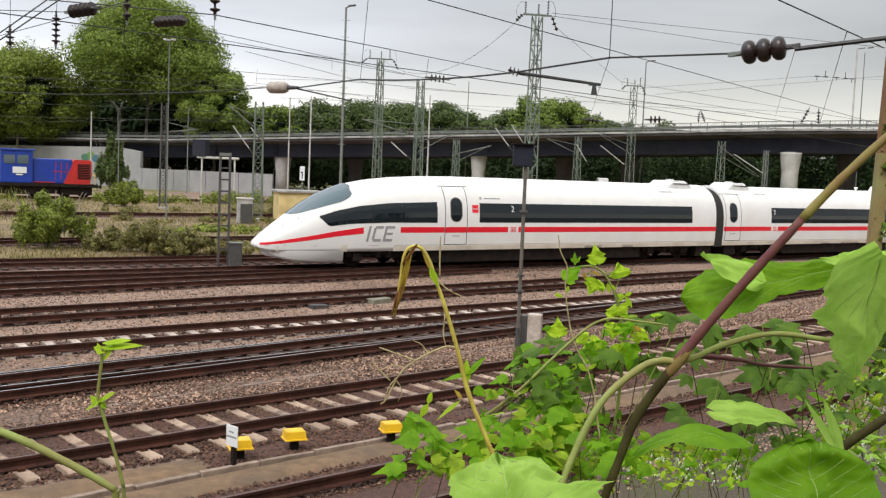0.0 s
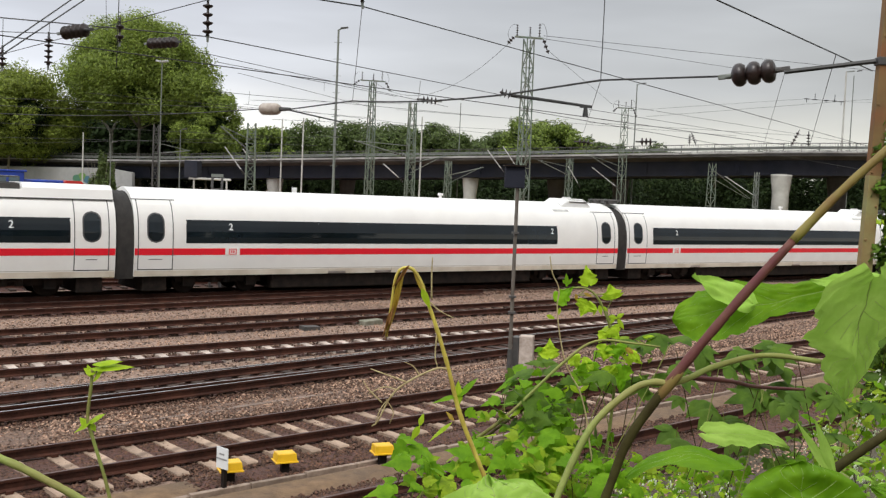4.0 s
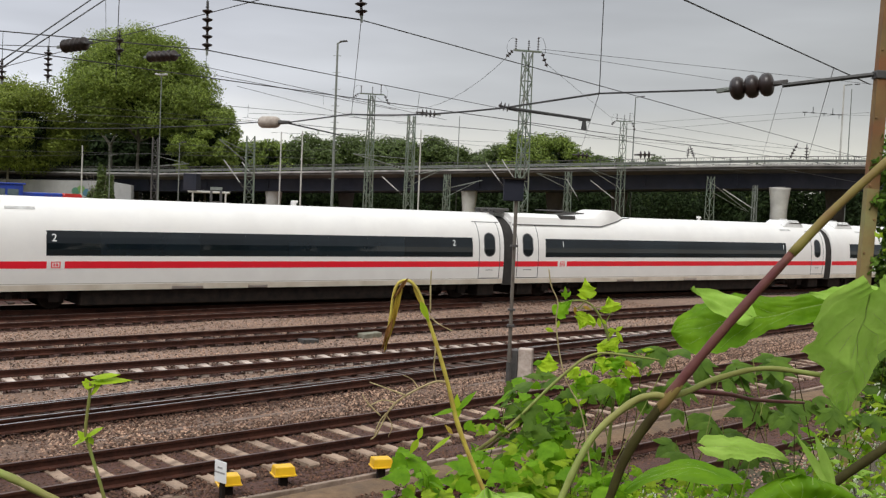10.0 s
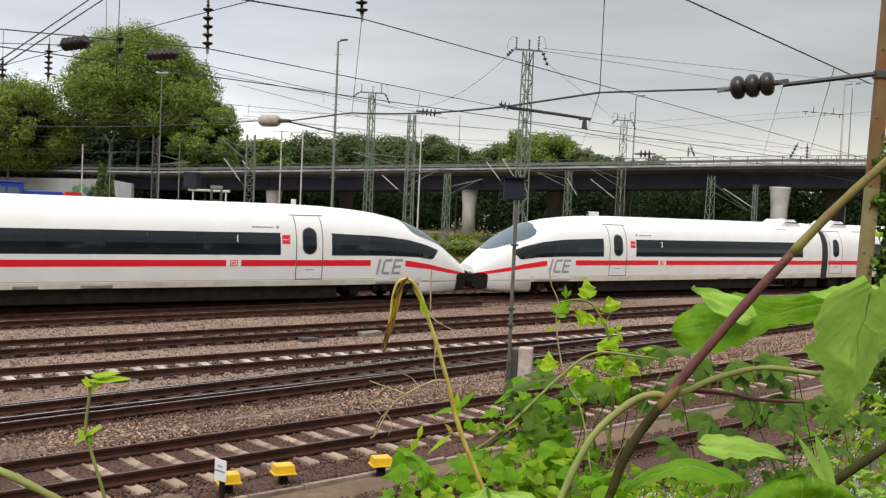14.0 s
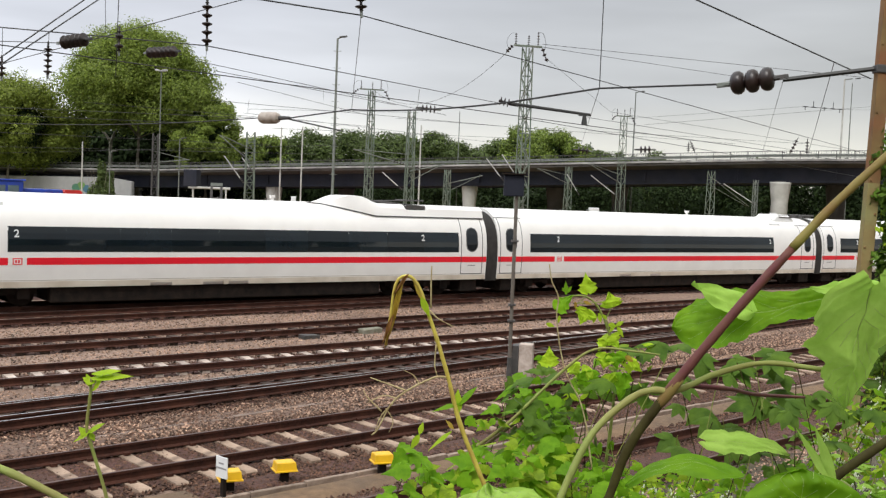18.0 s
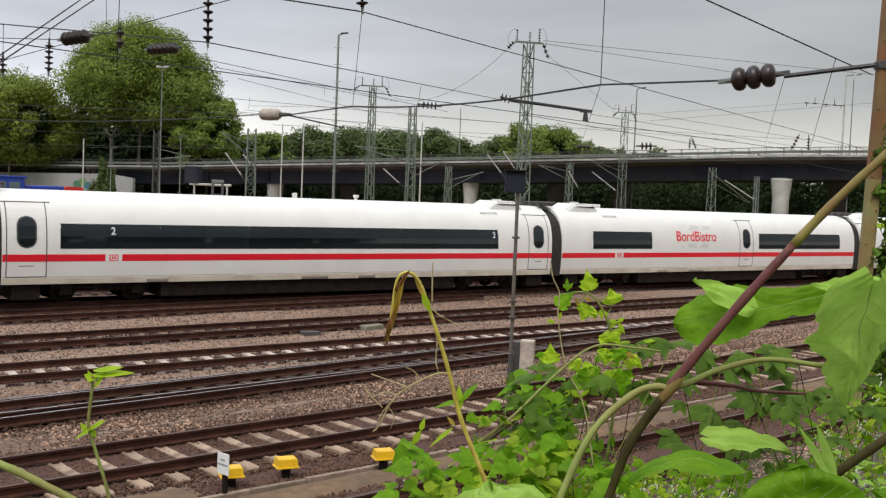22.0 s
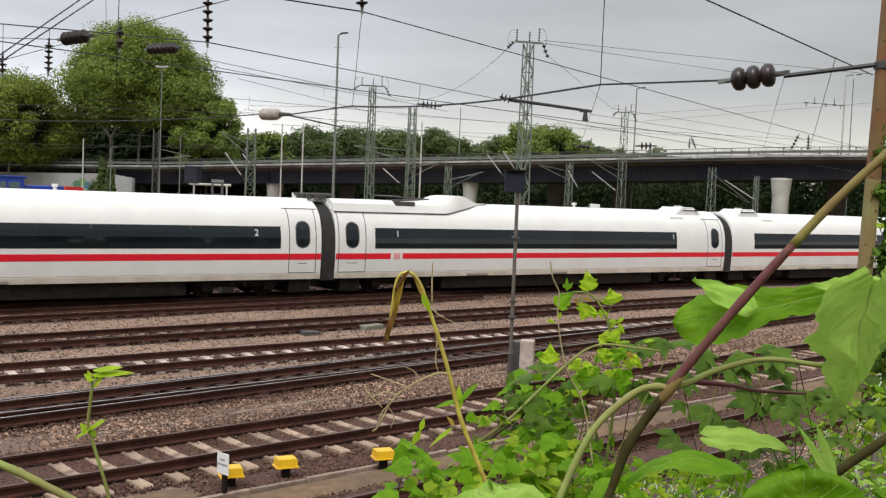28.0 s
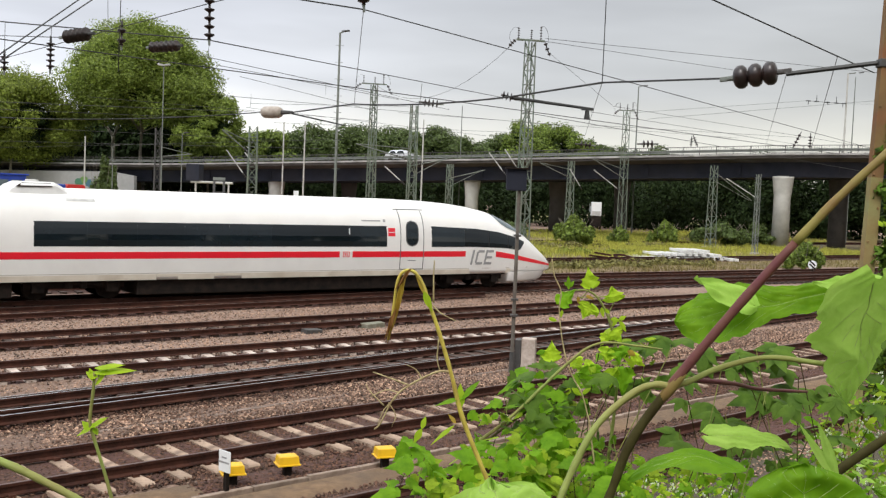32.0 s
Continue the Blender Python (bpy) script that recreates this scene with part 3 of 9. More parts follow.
def coach_body(bm, us, nose):
    rings = []
    for u in us:
        zt, zb, w = (lerp(u, NOSE_TOP), lerp(u, NOSE_LOW), lerp(u, NOSE_WIDE)) if nose else (ZT, ZB, HW)
        half = [(w * y, zb + q * (zt - zb)) for q, y in PROFILE]
        ring = [(y, z) for y, z in half] + [(-y, z) for y, z in half[-2::-1]]
        rings.append([bm.verts.new((u, y, z)) for y, z in ring])
    n = len(rings[0])
    for a, b in zip(rings, rings[1:]):
        for i in range(n - 1):
            bm.faces.new((a[i], a[i + 1], b[i + 1], b[i]))
        bm.faces.new((a[n - 1], a[0], b[0], b[n - 1]))
    for ring in (rings[0], rings[-1]):                        # the ends keep an edge of their own
        bm.faces.new([bm.verts.new(v.co) for v in ring])
    bmesh.ops.recalc_face_normals(bm, faces=bm.faces)


def side_patch(bm, u0, u1, low, high, nose, out=0.006, nu=2, nz=5, sides=(-1, 1)):
    """A patch that follows the body's side between the heights low(u) and high(u), set proud by out."""
    low_ = low if callable(low) else (lambda u: low)
    high_ = high if callable(high) else (lambda u: high)
    for sd in sides:
        grid = []
        for i in range(nu + 1):
            u = u0 + (u1 - u0) * i / nu
            a, b = low_(u), high_(u)
            grid.append([bm.verts.new((u, sd * (coach_side(u, a + (b - a) * k / nz, nose) + out), a + (b - a) * k / nz)) for k in range(nz + 1)])
        for a, b in zip(grid, grid[1:]):
            for k in range(nz):
                f = (a[k], b[k], b[k + 1], a[k + 1])
                bm.faces.new(f if sd < 0 else f[::-1])
        # rim, so that the patch has an edge
        rim = [grid[0][k] for k in range(nz + 1)] + [g[nz] for g in grid[1:]] + [grid[-1][k] for k in range(nz - 1, -1, -1)] + [g[0] for g in grid[-2:0:-1]]
        inner = [bm.verts.new((v.co.x, v.co.y - sd * (out + 0.004), v.co.z)) for v in rim]
        for k in range(len(rim)):
            f = (rim[k], rim[(k + 1) % len(rim)], inner[(k + 1) % len(rim)], inner[k])
            bm.faces.new(f if sd < 0 else f[::-1])


def oval_patch(bm, uc, zc, ru, rz, nose, out=0.012, sides=(-1, 1)):
    """An upright oval that follows the body's side."""
    for sd in sides:
        rows = []
        for k in range(25):
            f = -1 + 2 * k / 24
            z = zc + rz * f
            over = max(0.0, abs(rz * f) - (rz - ru))
            w = math.sqrt(max(0.0, ru * ru - over * over)) + 0.002
            rows.append([bm.verts.new((u, sd * (coach_side(u, z, nose) + out), z)) for u in (uc - w, uc, uc + w)])
        for a, b in zip(rows, rows[1:]):
            for k in (0, 1):
                f = (a[k], a[k + 1], b[k + 1], b[k])
                bm.faces.new(f if sd < 0 else f[::-1])


def frame_seam(bm, u0, u1, z0, z1, nose, w=0.032, out=0.009, sides=(-1, 1)):
    for a, b, c, d in ((u0, u0 + w, z0, z1), (u1 - w, u1, z0, z1), (u0 + w, u1 - w, z0, z0 + w), (u0 - 0.16, u1 + 0.16, z1 - w, z1)):
        side_patch(bm, a, b, c, d, nose, out, 1, 24, sides)


def add_door(car, u0, u1, nose=False):
    for sd in ((-1,), (1,)):
        bm = bmesh.new()
        side_patch(bm, u0, u1, 0.93, 3.45, nose, 0.004, 1, 24, sd)
        d = part("door", bm, M_WHITE, car, "white plug door with an oval window")
        bm = bmesh.new()
        frame_seam(bm, u0, u1, 0.93, 3.45, nose, sides=sd)
        part("door_seam", bm, M_SEAM, d)
        bm = bmesh.new()
        oval_patch(bm, (u0 + u1) / 2, 2.44, 0.32, 0.54, nose, 0.008, sd)
        part("window_gasket", bm, M_SEAM, d)
        bm = bmesh.new()
        oval_patch(bm, (u0 + u1) / 2, 2.44, 0.27, 0.49, nose, 0.013, sd)
        part("door_window", bm, M_GLASS, d, "dark oval pane")
        bm = bmesh.new()
        side_patch(bm, u0 + 0.034, u1 - 0.034, 1.46, 1.70, nose, 0.011, 1, 2, sd)
        part("door_stripe", bm, M_RED, d, "red stripe")
        bm = bmesh.new()
        side_patch(bm, u0 + 0.4, u1 - 0.4, 1.30, 1.325, nose, 0.008, 1, 1, sd)
        part("door_handle", bm, M_SEAM, d)


def add_windows(car, u0, u1, nose=False, pane=1.78):
    """A flush band of dark panes between u0 and u1 on either side."""
    for sd in ((-1,), (1,)):
        bm = bmesh.new()
        side_patch(bm, u0 - 0.02, u1 + 0.02, 1.89, 2.74, nose, 0.004, 1, 4, sd)
        band = part("window_band", bm, M_BAND, car, "black window surround")
        n = max(1, round((u1 - u0) / pane))
        for i in range(n):
            a, b = u0 + (u1 - u0) * i / n + 0.002, u0 + (u1 - u0) * (i + 1) / n - 0.002
            bm = bmesh.new()
            side_patch(bm, a, b, 1.91, 2.72, nose, 0.008, 1, 4, sd)
            part("pane", bm, M_GLASS, band)


def add_stripe(car, u0, u1, nose=False, low=1.46, high=1.70, nu=2, name="red_stripe"):
    for sd in ((-1,), (1,)):
        bm = bmesh.new()
        side_patch(bm, u0, u1, low, high, nose, 0.005, nu, 2, sd)
        part(name, bm, M_RED, car, "red stripe")


def add_emblem(car, u, nose=False):
    """A small pale panel with a red outline in the stripe."""
    for sd in ((-1,), (1,)):
        bm = bmesh.new()
        side_patch(bm, u, u + 0.55, 1.44, 1.72, nose, 0.007, 1, 2, sd)
        e = part("emblem_panel", bm, M_WHITE, car, "white panel with a red outline")
        bm = bmesh.new()
        for a, b, c, d in ((0.12, 0.43, 1.66, 1.69), (0.12, 0.43, 1.47, 1.50), (0.12, 0.155, 1.50, 1.66), (0.395, 0.43, 1.50, 1.66), (0.20, 0.26, 1.53, 1.63), (0.29, 0.35, 1.53, 1.63)):
            side_patch(bm, u + a, u + b, c, d, nose, 0.010, 1, 1, sd)
        part("emblem", bm, M_RED, e)


def side_text(car, text, u, z, size, mat, name, far=False):
    """Lettering on the side that faces the yard, or on the far one, where it runs the other way."""
    cu = bpy.data.curves.new(name, "FONT")
    cu.body, cu.size, cu.extrude, cu.offset = text, size, 0.002, 0.006 if len(text) > 1 else 0.004
    tmp = new("tmp", cu)
    me = bpy.data.meshes.new_from_object(tmp.evaluated_get(bpy.context.evaluated_depsgraph_get()))
    bpy.data.objects.remove(tmp)
    for v in me.vertices:
        zz = z + v.co.y
        out = coach_side(12, zz, False) + 0.014 + v.co.z
        v.co = Vector((u - v.co.x, out, zz)) if far else Vector((u + v.co.x, -out, zz))
    me.materials.clear()
    me.materials.append(mat)
    o = new(name, me)
    o.parent = car
    return o


def roof_box(car, u0, vent):
    """A white air intake fairing on the roof, sloped at its front, with a dark grille; vent is where the louvred side vent begins."""
    w, h, L = 0.78, 0.24, 1.92
    bm = bmesh.new()
    rows = []
    for a, b in ((0, 0.0), (0.10, 0.06), (0.42, h), (1.50, h), (1.82, 0.10), (L, 0.0)):
        rows.append([bm.verts.new((u0 + a, y, 3.74 + z)) for y, z in ((-w, -0.22), (-w * 0.92, b - 0.06), (-w * 0.74, b + 0.06), (w * 0.74, b + 0.06), (w * 0.92, b - 0.06), (w, -0.22))])
    for a, b in zip(rows, rows[1:]):
        for k in range(5):
            bm.faces.new((a[k], a[k + 1], b[k + 1], b[k]))
    bm.faces.new(rows[0][::-1])
    bm.faces.new(rows[-1])
    bmesh.ops.recalc_face_normals(bm, faces=bm.faces)
    f = part("roof_fairing", bm, M_FAIRING, car, "white roof intake fairing")
    for sd in (-1, 1):
        bm = bmesh.new()
        vs = [bm.verts.new((u0 + uu, sd * (yy + 0.018), 3.74 + zz)) for uu, yy, zz in ((0.50, w * 0.945, h - 0.11), (1.72, w * 0.955, h - 0.13), (1.48, w * 0.79, h + 0.015), (0.54, w * 0.79, h + 0.015))]
        bm.faces.new(vs if sd < 0 else vs[::-1])
        part("grille", bm, M_UNDER, f, "dark intake grille")
    bm = bmesh.new()
    rod(bm, (u0 + 1.0, 0, 3.74 + h), (u0 + 1.0, 0, 3.74 + h + 0.13), 0.26, 0.20, 16)
    part("vent_cap", bm, M_ROOFGREY, f)
    for sd in ((-1,), (1,)):
        bm = bmesh.new()
        side_patch(bm, vent, vent + 0.97, 3.42, 3.51, False, 0.012, 1, 4, sd)
        part("side_grille", bm, M_ROOFGREY, car, "pale louvred vent")


def bogie(car, u):
    b = part("bogie_frame", bogie_bm(u), M_UNDER, car, "grimy bogie")
    for du in (-1.25, 1.25):
        bm = bmesh.new()
        for sd in (-0.75, 0.75):
            m = pose(0, sd, 0, 90)
            turned(bm, ((0.06, -0.07), (0.42, -0.065), (0.46, -0.05), (0.46, 0.04), (0.42, 0.065), (0.15, 0.075)), m, 24)
        rod(bm, (0, -0.75, 0), (0, 0.75, 0), 0.08, None, 10)
        w = part("wheelset", bm, M_UNDER, car, "steel wheelset")
        w.matrix_basis = pose(u + du, 0, 0.46)


def bogie_bm(u):
    bm = bmesh.new()
    for sd in (-1, 1):
        box(bm, u - 1.7, sd * 1.0 - 0.09, 0.42, u + 1.7, sd * 1.0 + 0.09, 0.66)
        for du in (-1.25, 1.25):
            box(bm, u + du - 0.2, sd * 1.12 - 0.1, 0.30, u + du + 0.2, sd * 1.12 + 0.1, 0.62)
        rod(bm, (u - 0.25, sd * 1.14, 0.78), (u - 0.25, sd * 1.14, 0.42), 0.14, None, 10)
        rod(bm, (u + 0.25, sd * 1.14, 0.78), (u + 0.25, sd * 1.14, 0.42), 0.14, None, 10)
        rod(bm, (u - 0.9, sd * 1.18, 0.52), (u + 0.15, sd * 1.2, 0.60), 0.045, None, 8)
    box(bm, u - 0.4, -1.0, 0.45, u + 0.4, 1.0, 0.64)
    return bm


def underframe(car, u0, u1, gaps):
    """Grimy skirts and boxes below the body, left open over the bogies."""
    bm = bmesh.new()
    runs, at_ = [], u0
    for g in gaps:
        runs.append((at_, g - 2.1))
        at_ = g + 2.1
    runs.append((at_, u1))
    for a, b in runs:
        if b - a > 0.3:
            box(bm, a, -1.28, 0.15, b, 1.28, 0.72, bevel=0.04)
    part("underframe", bm, M_UNDER, car, "grimy dark underfloor fairing")
    bm = bmesh.new()
    box(bm, u0, -1.1, 0.62, u1, 1.1, 0.74)
    part("floor_pan", bm, M_UNDER, car)


def skirt(car, u0, u1, notches, nose=False):
    """The cream lower edge, in panels, some of them cut short over equipment."""
    for sd in ((-1,), (1,)):
        at_ = u0
        for a, b in sorted(notches) + [(u1, u1)]:
            if a > at_:
                bm = bmesh.new()
                side_patch(bm, at_, a - 0.01, 0.695, 0.90, nose, 0.010, 6 if nose else 2, 2, sd)
                part("skirt_panel", bm, M_CREAM, car, "soiled cream skirt panel")
            if b > a:
                bm = bmesh.new()
                side_patch(bm, a, b - 0.01, 0.80, 0.90, nose, 0.010, 1, 2, sd)
                part("skirt_panel", bm, M_CREAM, car)
            at_ = b


def bellows(car, u):
    bm = bmesh.new()
    ring_prof = [(HW * y, ZB + q * (ZT - ZB)) for q, y in PROFILE]
    rings = []
    for k in range(9):
        s = 0.975 if k % 2 == 0 else 0.945
        du = -0.34 + 0.68 * k / 8
        half = [(y * s, 0.62 + (z - 0.7) * (0.985 if k % 2 == 0 else 0.965)) for y, z in ring_prof]
        ring = half + [(-y, z) for y, z in half[-2::-1]]
        rings.append([bm.verts.new((u + du, y, z)) for y, z in ring])
    for a, b in zip(rings, rings[1:]):
        for i in range(len(a) - 1):
            bm.faces.new((a[i], a[i + 1], b[i + 1], b[i]))
    bmesh.ops.recalc_face_normals(bm, faces=bm.faces)
    part("gangway_bellows", bm, M_BELLOWS, car, "dark ribbed gangway bellows", True)


def pantograph_hood(car, flip=False):
    """The stepped white roof hood at a power car's end, with a folded pantograph in its well."""
    L = 24.775
    fu = (lambda u: L - u) if flip else (lambda u: u)
    bm = bmesh.new()
    prof = ((0.36, 0.03), (3.35, 0.04), (3.42, -0.16), (4.42, -0.16), (4.49, 0.04), (5.75, 0.05), (6.0, 0.12), (6.25, 0.23), (6.5, 0.31), (6.8, 0.34), (7.1, 0.32), (7.4, 0.25), (7.8, 0.12), (8.3, -0.05), (8.8, -0.2))
    rows, rim = [], []
    for u, z in prof:
        lz = 3.36 + 0.46 * max(0.0, min(1.0, (u - 6.0) / 2.4))      # the lower edge sweeps up to the front
        ly = coach_side(12, lz, False) + 0.06
        rim.append((fu(u), -ly - 0.004, lz + 0.012))
        my, mz, ty, tz = min(1.04, ly - 0.03), max(lz + 0.03, 3.70 + z * 0.35), min(0.80, ly - 0.1), max(lz + 0.04, 3.84 + z)
        rows.append([bm.verts.new((fu(u), y, zz)) for y, zz in ((-ly, lz), (-my, mz), (-ty, tz), (ty, tz), (my, mz), (ly, lz))])
    for a, b in zip(rows, rows[1:]):
        for k in range(5):
            bm.faces.new((a[k], a[k + 1], b[k + 1], b[k]))
    bm.faces.new(rows[0][::-1])
    bm.faces.new(rows[-1])
    bmesh.ops.recalc_face_normals(bm, faces=bm.faces)
    h = part("roof_hood", bm, M_WHITE, car, "white stepped roof hood", True)
    h.data.set_sharp_from_angle(angle=radians(38))
    bm = bmesh.new()
    tube(bm, rim, 0.016, 5)
    part("hood_seam", bm, M_SEAM, h)
    bm = bmesh.new()
    z = 3.92
    for y in (-0.45, 0.45):
        rod(bm, (fu(3.2), y, z - 0.1), (fu(5.6), y * 0.7, z + 0.06), 0.03, None, 6)
        rod(bm, (fu(5.6), y * 0.7, z + 0.06), (fu(3.6), y * 0.4, z + 0.13), 0.022, None, 6)
    for u in (3.45, 3.75):
        rod(bm, (fu(u), -0.85, z + 0.14), (fu(u), 0.85, z + 0.14), 0.03, None, 6)
    box(bm, min(fu(3.43), fu(4.41)), -0.98, 3.66, max(fu(3.43), fu(4.41)), 0.98, 3.84)
    part("folded_pantograph", bm, M_DARKSTEEL, car, "folded dark pantograph")


def end_equipment(car, u):
    bm = bmesh.new()
    for y in (-0.5, 0.0, 0.5):
        rod(bm, (u - 0.55, y, 4.0), (u + 0.6, y, 4.02), 0.07, None, 8)
        rod(bm, (u - 0.4, y, 3.8), (u - 0.4, y, 4.0), 0.09, 0.06, 8)
    box(bm, u - 0.3, -0.6, 3.86, u + 0.3, 0.6, 4.04, bevel=0.02)
    part("roof_line_coupler", bm, M_DARKSTEEL, car, "dark high-voltage roof coupler")


def side_blocks(car, u, z, h, nose=True, mat=None, label="slanted grey emblem block", sides=(-1, 1)):
    """Slanted grey bars of the side mark, on either side."""
    sl, wide = 0.22, 2.12
    letters = (((0.0, 0.17, 0, 1),), ((0.38, 0.55, 0.12, 0.88), (0.48, 1.05, 0.83, 1.0), (0.48, 1.05, 0.0, 0.17)), ((1.20, 1.37, 0, 1), (1.37, 1.90, 0.83, 1), (1.37, 1.84, 0.42, 0.58), (1.37, 1.90, 0, 0.17)))
    for sd in sides:
        for bars in letters:
            bm = bmesh.new()
            for a0, a1, b0, b1 in bars:
                vs = []
                for a, b in ((a0, b0), (a1, b0), (a1, b1), (a0, b1)):
                    f = (a + sl * b) * h
                    uu = u + (f if sd < 0 else wide * h - f)
                    vs.append(bm.verts.new((uu, sd * (coach_side(uu, z + b * h, nose) + 0.010), z + b * h)))
                bm.faces.new(vs)
            part("emblem_block", bm, mat or M_GREYLET, car, label)


LE, LM = 25.835, 24.775


def end_car(closed=True):
    """An end car; closed: with its nose cap shut, else cut back to the open coupler."""
    car = thing("train_end_car", pose(0, 0, 0), "white high-speed train end car with red stripe and pointed nose", "train car", group="cars of the train")
    bm = bmesh.new()
    us = ([-0.42, -0.38, -0.34, -0.2, 0.06] if closed else [0.06]) + [0.3, 0.54, 0.8] + [1.1 + 0.35 * i for i in range(20)] + [8.4, 9.0, LE - 0.33]
    coach_body(bm, us, True)
    part("body", bm, M_WHITE, car, "glossy white body shell", True)
    low = lambda u: lerp(u, ((-0.42, 0.925), (0.0, 0.965), (0.5, 1.02), (1.5, 1.15), (2.5, 1.30), (3.85, 1.44)))
    high = lambda u: low(u) + lerp(u, ((0.0, 0.09), (1.0, 0.15), (3.65, 0.25)))
    add_stripe(car, -0.38 if closed else 0.08, 3.80, True, low, high, 60)
    add_stripe(car, 5.55, 7.79, True)
    add_stripe(car, 9.01, 11.30, True)
    add_stripe(car, 11.90, LE - 0.33, True)
    add_emblem(car, 11.32, True)
    side_blocks(car, 3.92, 1.10, 0.64)
    add_door(car, 7.80, 9.00, True)
    lo = lambda u: lerp(u, ((1.95, 2.06), (2.28, 1.73), (3.2, 1.84), (5.0, 1.90), (7.4, 1.90)))
    hi = lambda u: lerp(u, ((1.95, 2.10), (2.6, 2.31), (3.6, 2.52), (5.0, 2.66), (7.4, 2.74)))
    for sd in ((-1,), (1,)):
        bm = bmesh.new()
        side_patch(bm, 1.93, 7.40, lambda u: lo(u) - 0.02, lambda u: hi(u) + 0.02, True, 0.006, 36, 4, sd)
        band = part("cab_window_band", bm, M_BAND, car, "black window surround")
        for a, b in ((2.0, 3.02), (3.08, 4.20), (4.25, 5.6), (5.62, 7.37)):
            bm = bmesh.new()
            side_patch(bm, a, b, lo, hi, True, 0.012, 8, 4, sd)
            part("pane", bm, M_GLASS, band)
    # windscreen over the top of the nose
    bm = bmesh.new()
    rows = []
    lowq = ((1.05, 0.985), (1.3, 0.925), (1.8, 0.855), (2.4, 0.815), (2.9, 0.80), (3.25, 0.82), (3.45, 0.87), (3.6, 0.97))
    for i in range(17):
        u = 1.05 + 2.55 * i / 16
        zt, zb, w = lerp(u, NOSE_TOP), lerp(u, NOSE_LOW), lerp(u, NOSE_WIDE)
        q0 = lerp(u, lowq)
        row = []
        for k in range(13):
            f = -1 + 2 * k / 12
            q = 1 - (1 - q0) * f * f
            y = math.copysign(w * lerp(q, PROFILE), f) if f else 0.0
            row.append(bm.verts.new((u - 0.008, y * 1.010, zb + q * (zt - zb) + 0.022)))
        rows.append(row)
    for a, b in zip(rows, rows[1:]):
        for k in range(12):
            bm.faces.new((a[k], a[k + 1], b[k + 1], b[k]))
    part("windscreen", bm, M_SCREEN, car, "blue-tinted curved windscreen", True)
    bm = bmesh.new()
    tube(bm, spline(((1.15, -0.15, 2.03), (1.7, -0.42, 2.36), (2.3, -0.62, 2.68)), 4), 0.025, 5)
    part("wiper", bm, M_SEAM, car)
    for sd in (-1, 1):
        bm = bmesh.new()
        pts = [(0.55, 0.52), (1.15, 0.80), (1.2, 0.70), (0.62, 0.42)]
        vs = []
        for u, y in pts:
            z = next(zz / 100 for zz in range(400, 60, -1) if coach_side(u, zz / 100, True) >= y)
            vs.append(bm.verts.new((u, sd * y, z + 0.012)))
        bm.faces.new(vs if sd > 0 else vs[::-1])
        part("headlamp", bm, M_LAMPGLASS, car, "narrow clear headlamp")
    bm = bmesh.new()
    rows = []
    for u, w, z0 in ((0.12, 0.50, 0.55), (0.45, 0.74, 0.40), (0.9, 0.95, 0.30), (1.7, 1.14, 0.25), (2.95, 1.27, 0.24)):
        rows.append([bm.verts.new((u, s * ww, z)) for s, ww, z in ((-1, w * 1.02, 0.74), (-1, w * 0.97, z0 + 0.1), (-1, w * 0.88, z0), (1, w * 0.88, z0), (1, w * 0.97, z0 + 0.1), (1, w * 1.02, 0.74))])
    for a, b in zip(rows, rows[1:]):
        for k in range(5):
            bm.faces.new((a[k], a[k + 1], b[k + 1], b[k]))
    bm.faces.new(rows[0][::-1])
    bm.faces.new(rows[-1])
    bmesh.ops.recalc_face_normals(bm, faces=bm.faces)
    part("nose_apron", bm, M_WHITE, car, "white apron under the nose", True)
    add_windows(car, 9.68, 23.60, True)
    skirt(car, 0.25, LE - 0.33, [(16.1, 17.2), (18.6, 19.4)], True)
    underframe(car, 3.0, LE - 0.4, (4.9, LE - 3.7))
    bogie(car, 4.9)
    bogie(car, LE - 3.7)
    roof_box(car, 22.35, 21.5)
    side_text(car, "2", 11.45, 2.38, 0.36, M_NUMERAL, "class_numeral")
    side_text(car, "1", 11.55, 2.38, 0.36, M_NUMERAL, "class_numeral", True)
    for sd in ((-1,), (1,)):
        bm = bmesh.new()
        side_patch(bm, 9.26, 9.60, 2.32, 2.66, True, 0.006, 1, 2, sd)
        n_ = part("notice", bm, M_RED, car, "small red notice")
        bm = bmesh.new()
        side_patch(bm, 9.29, 9.57, 2.47, 2.50, True, 0.009, 1, 1, sd)
        part("notice_bar", bm, M_NUMERAL, n_)
    for sd in ((-1,), (1,)):
        bm = bmesh.new()
        side_patch(bm, 9.7, 9.82, 2.90, 3.01, True, 0.006, 1, 1, sd)
        part("number_bar", bm, M_GREYLET, car)
        bm = bmesh.new()
        side_patch(bm, 9.95, 10.85, 2.92, 2.97, True, 0.006, 1, 1, sd)
        part("name_bar", bm, M_GREYLET, car, "tiny grey lettering bar")
    bm = bmesh.new()
    side_patch(bm, 0.5, LE - 0.34, 0.925, 0.945, True, 0.004, 20, 1)
    part("body_seam", bm, M_SEAMPALE, car)
    return car


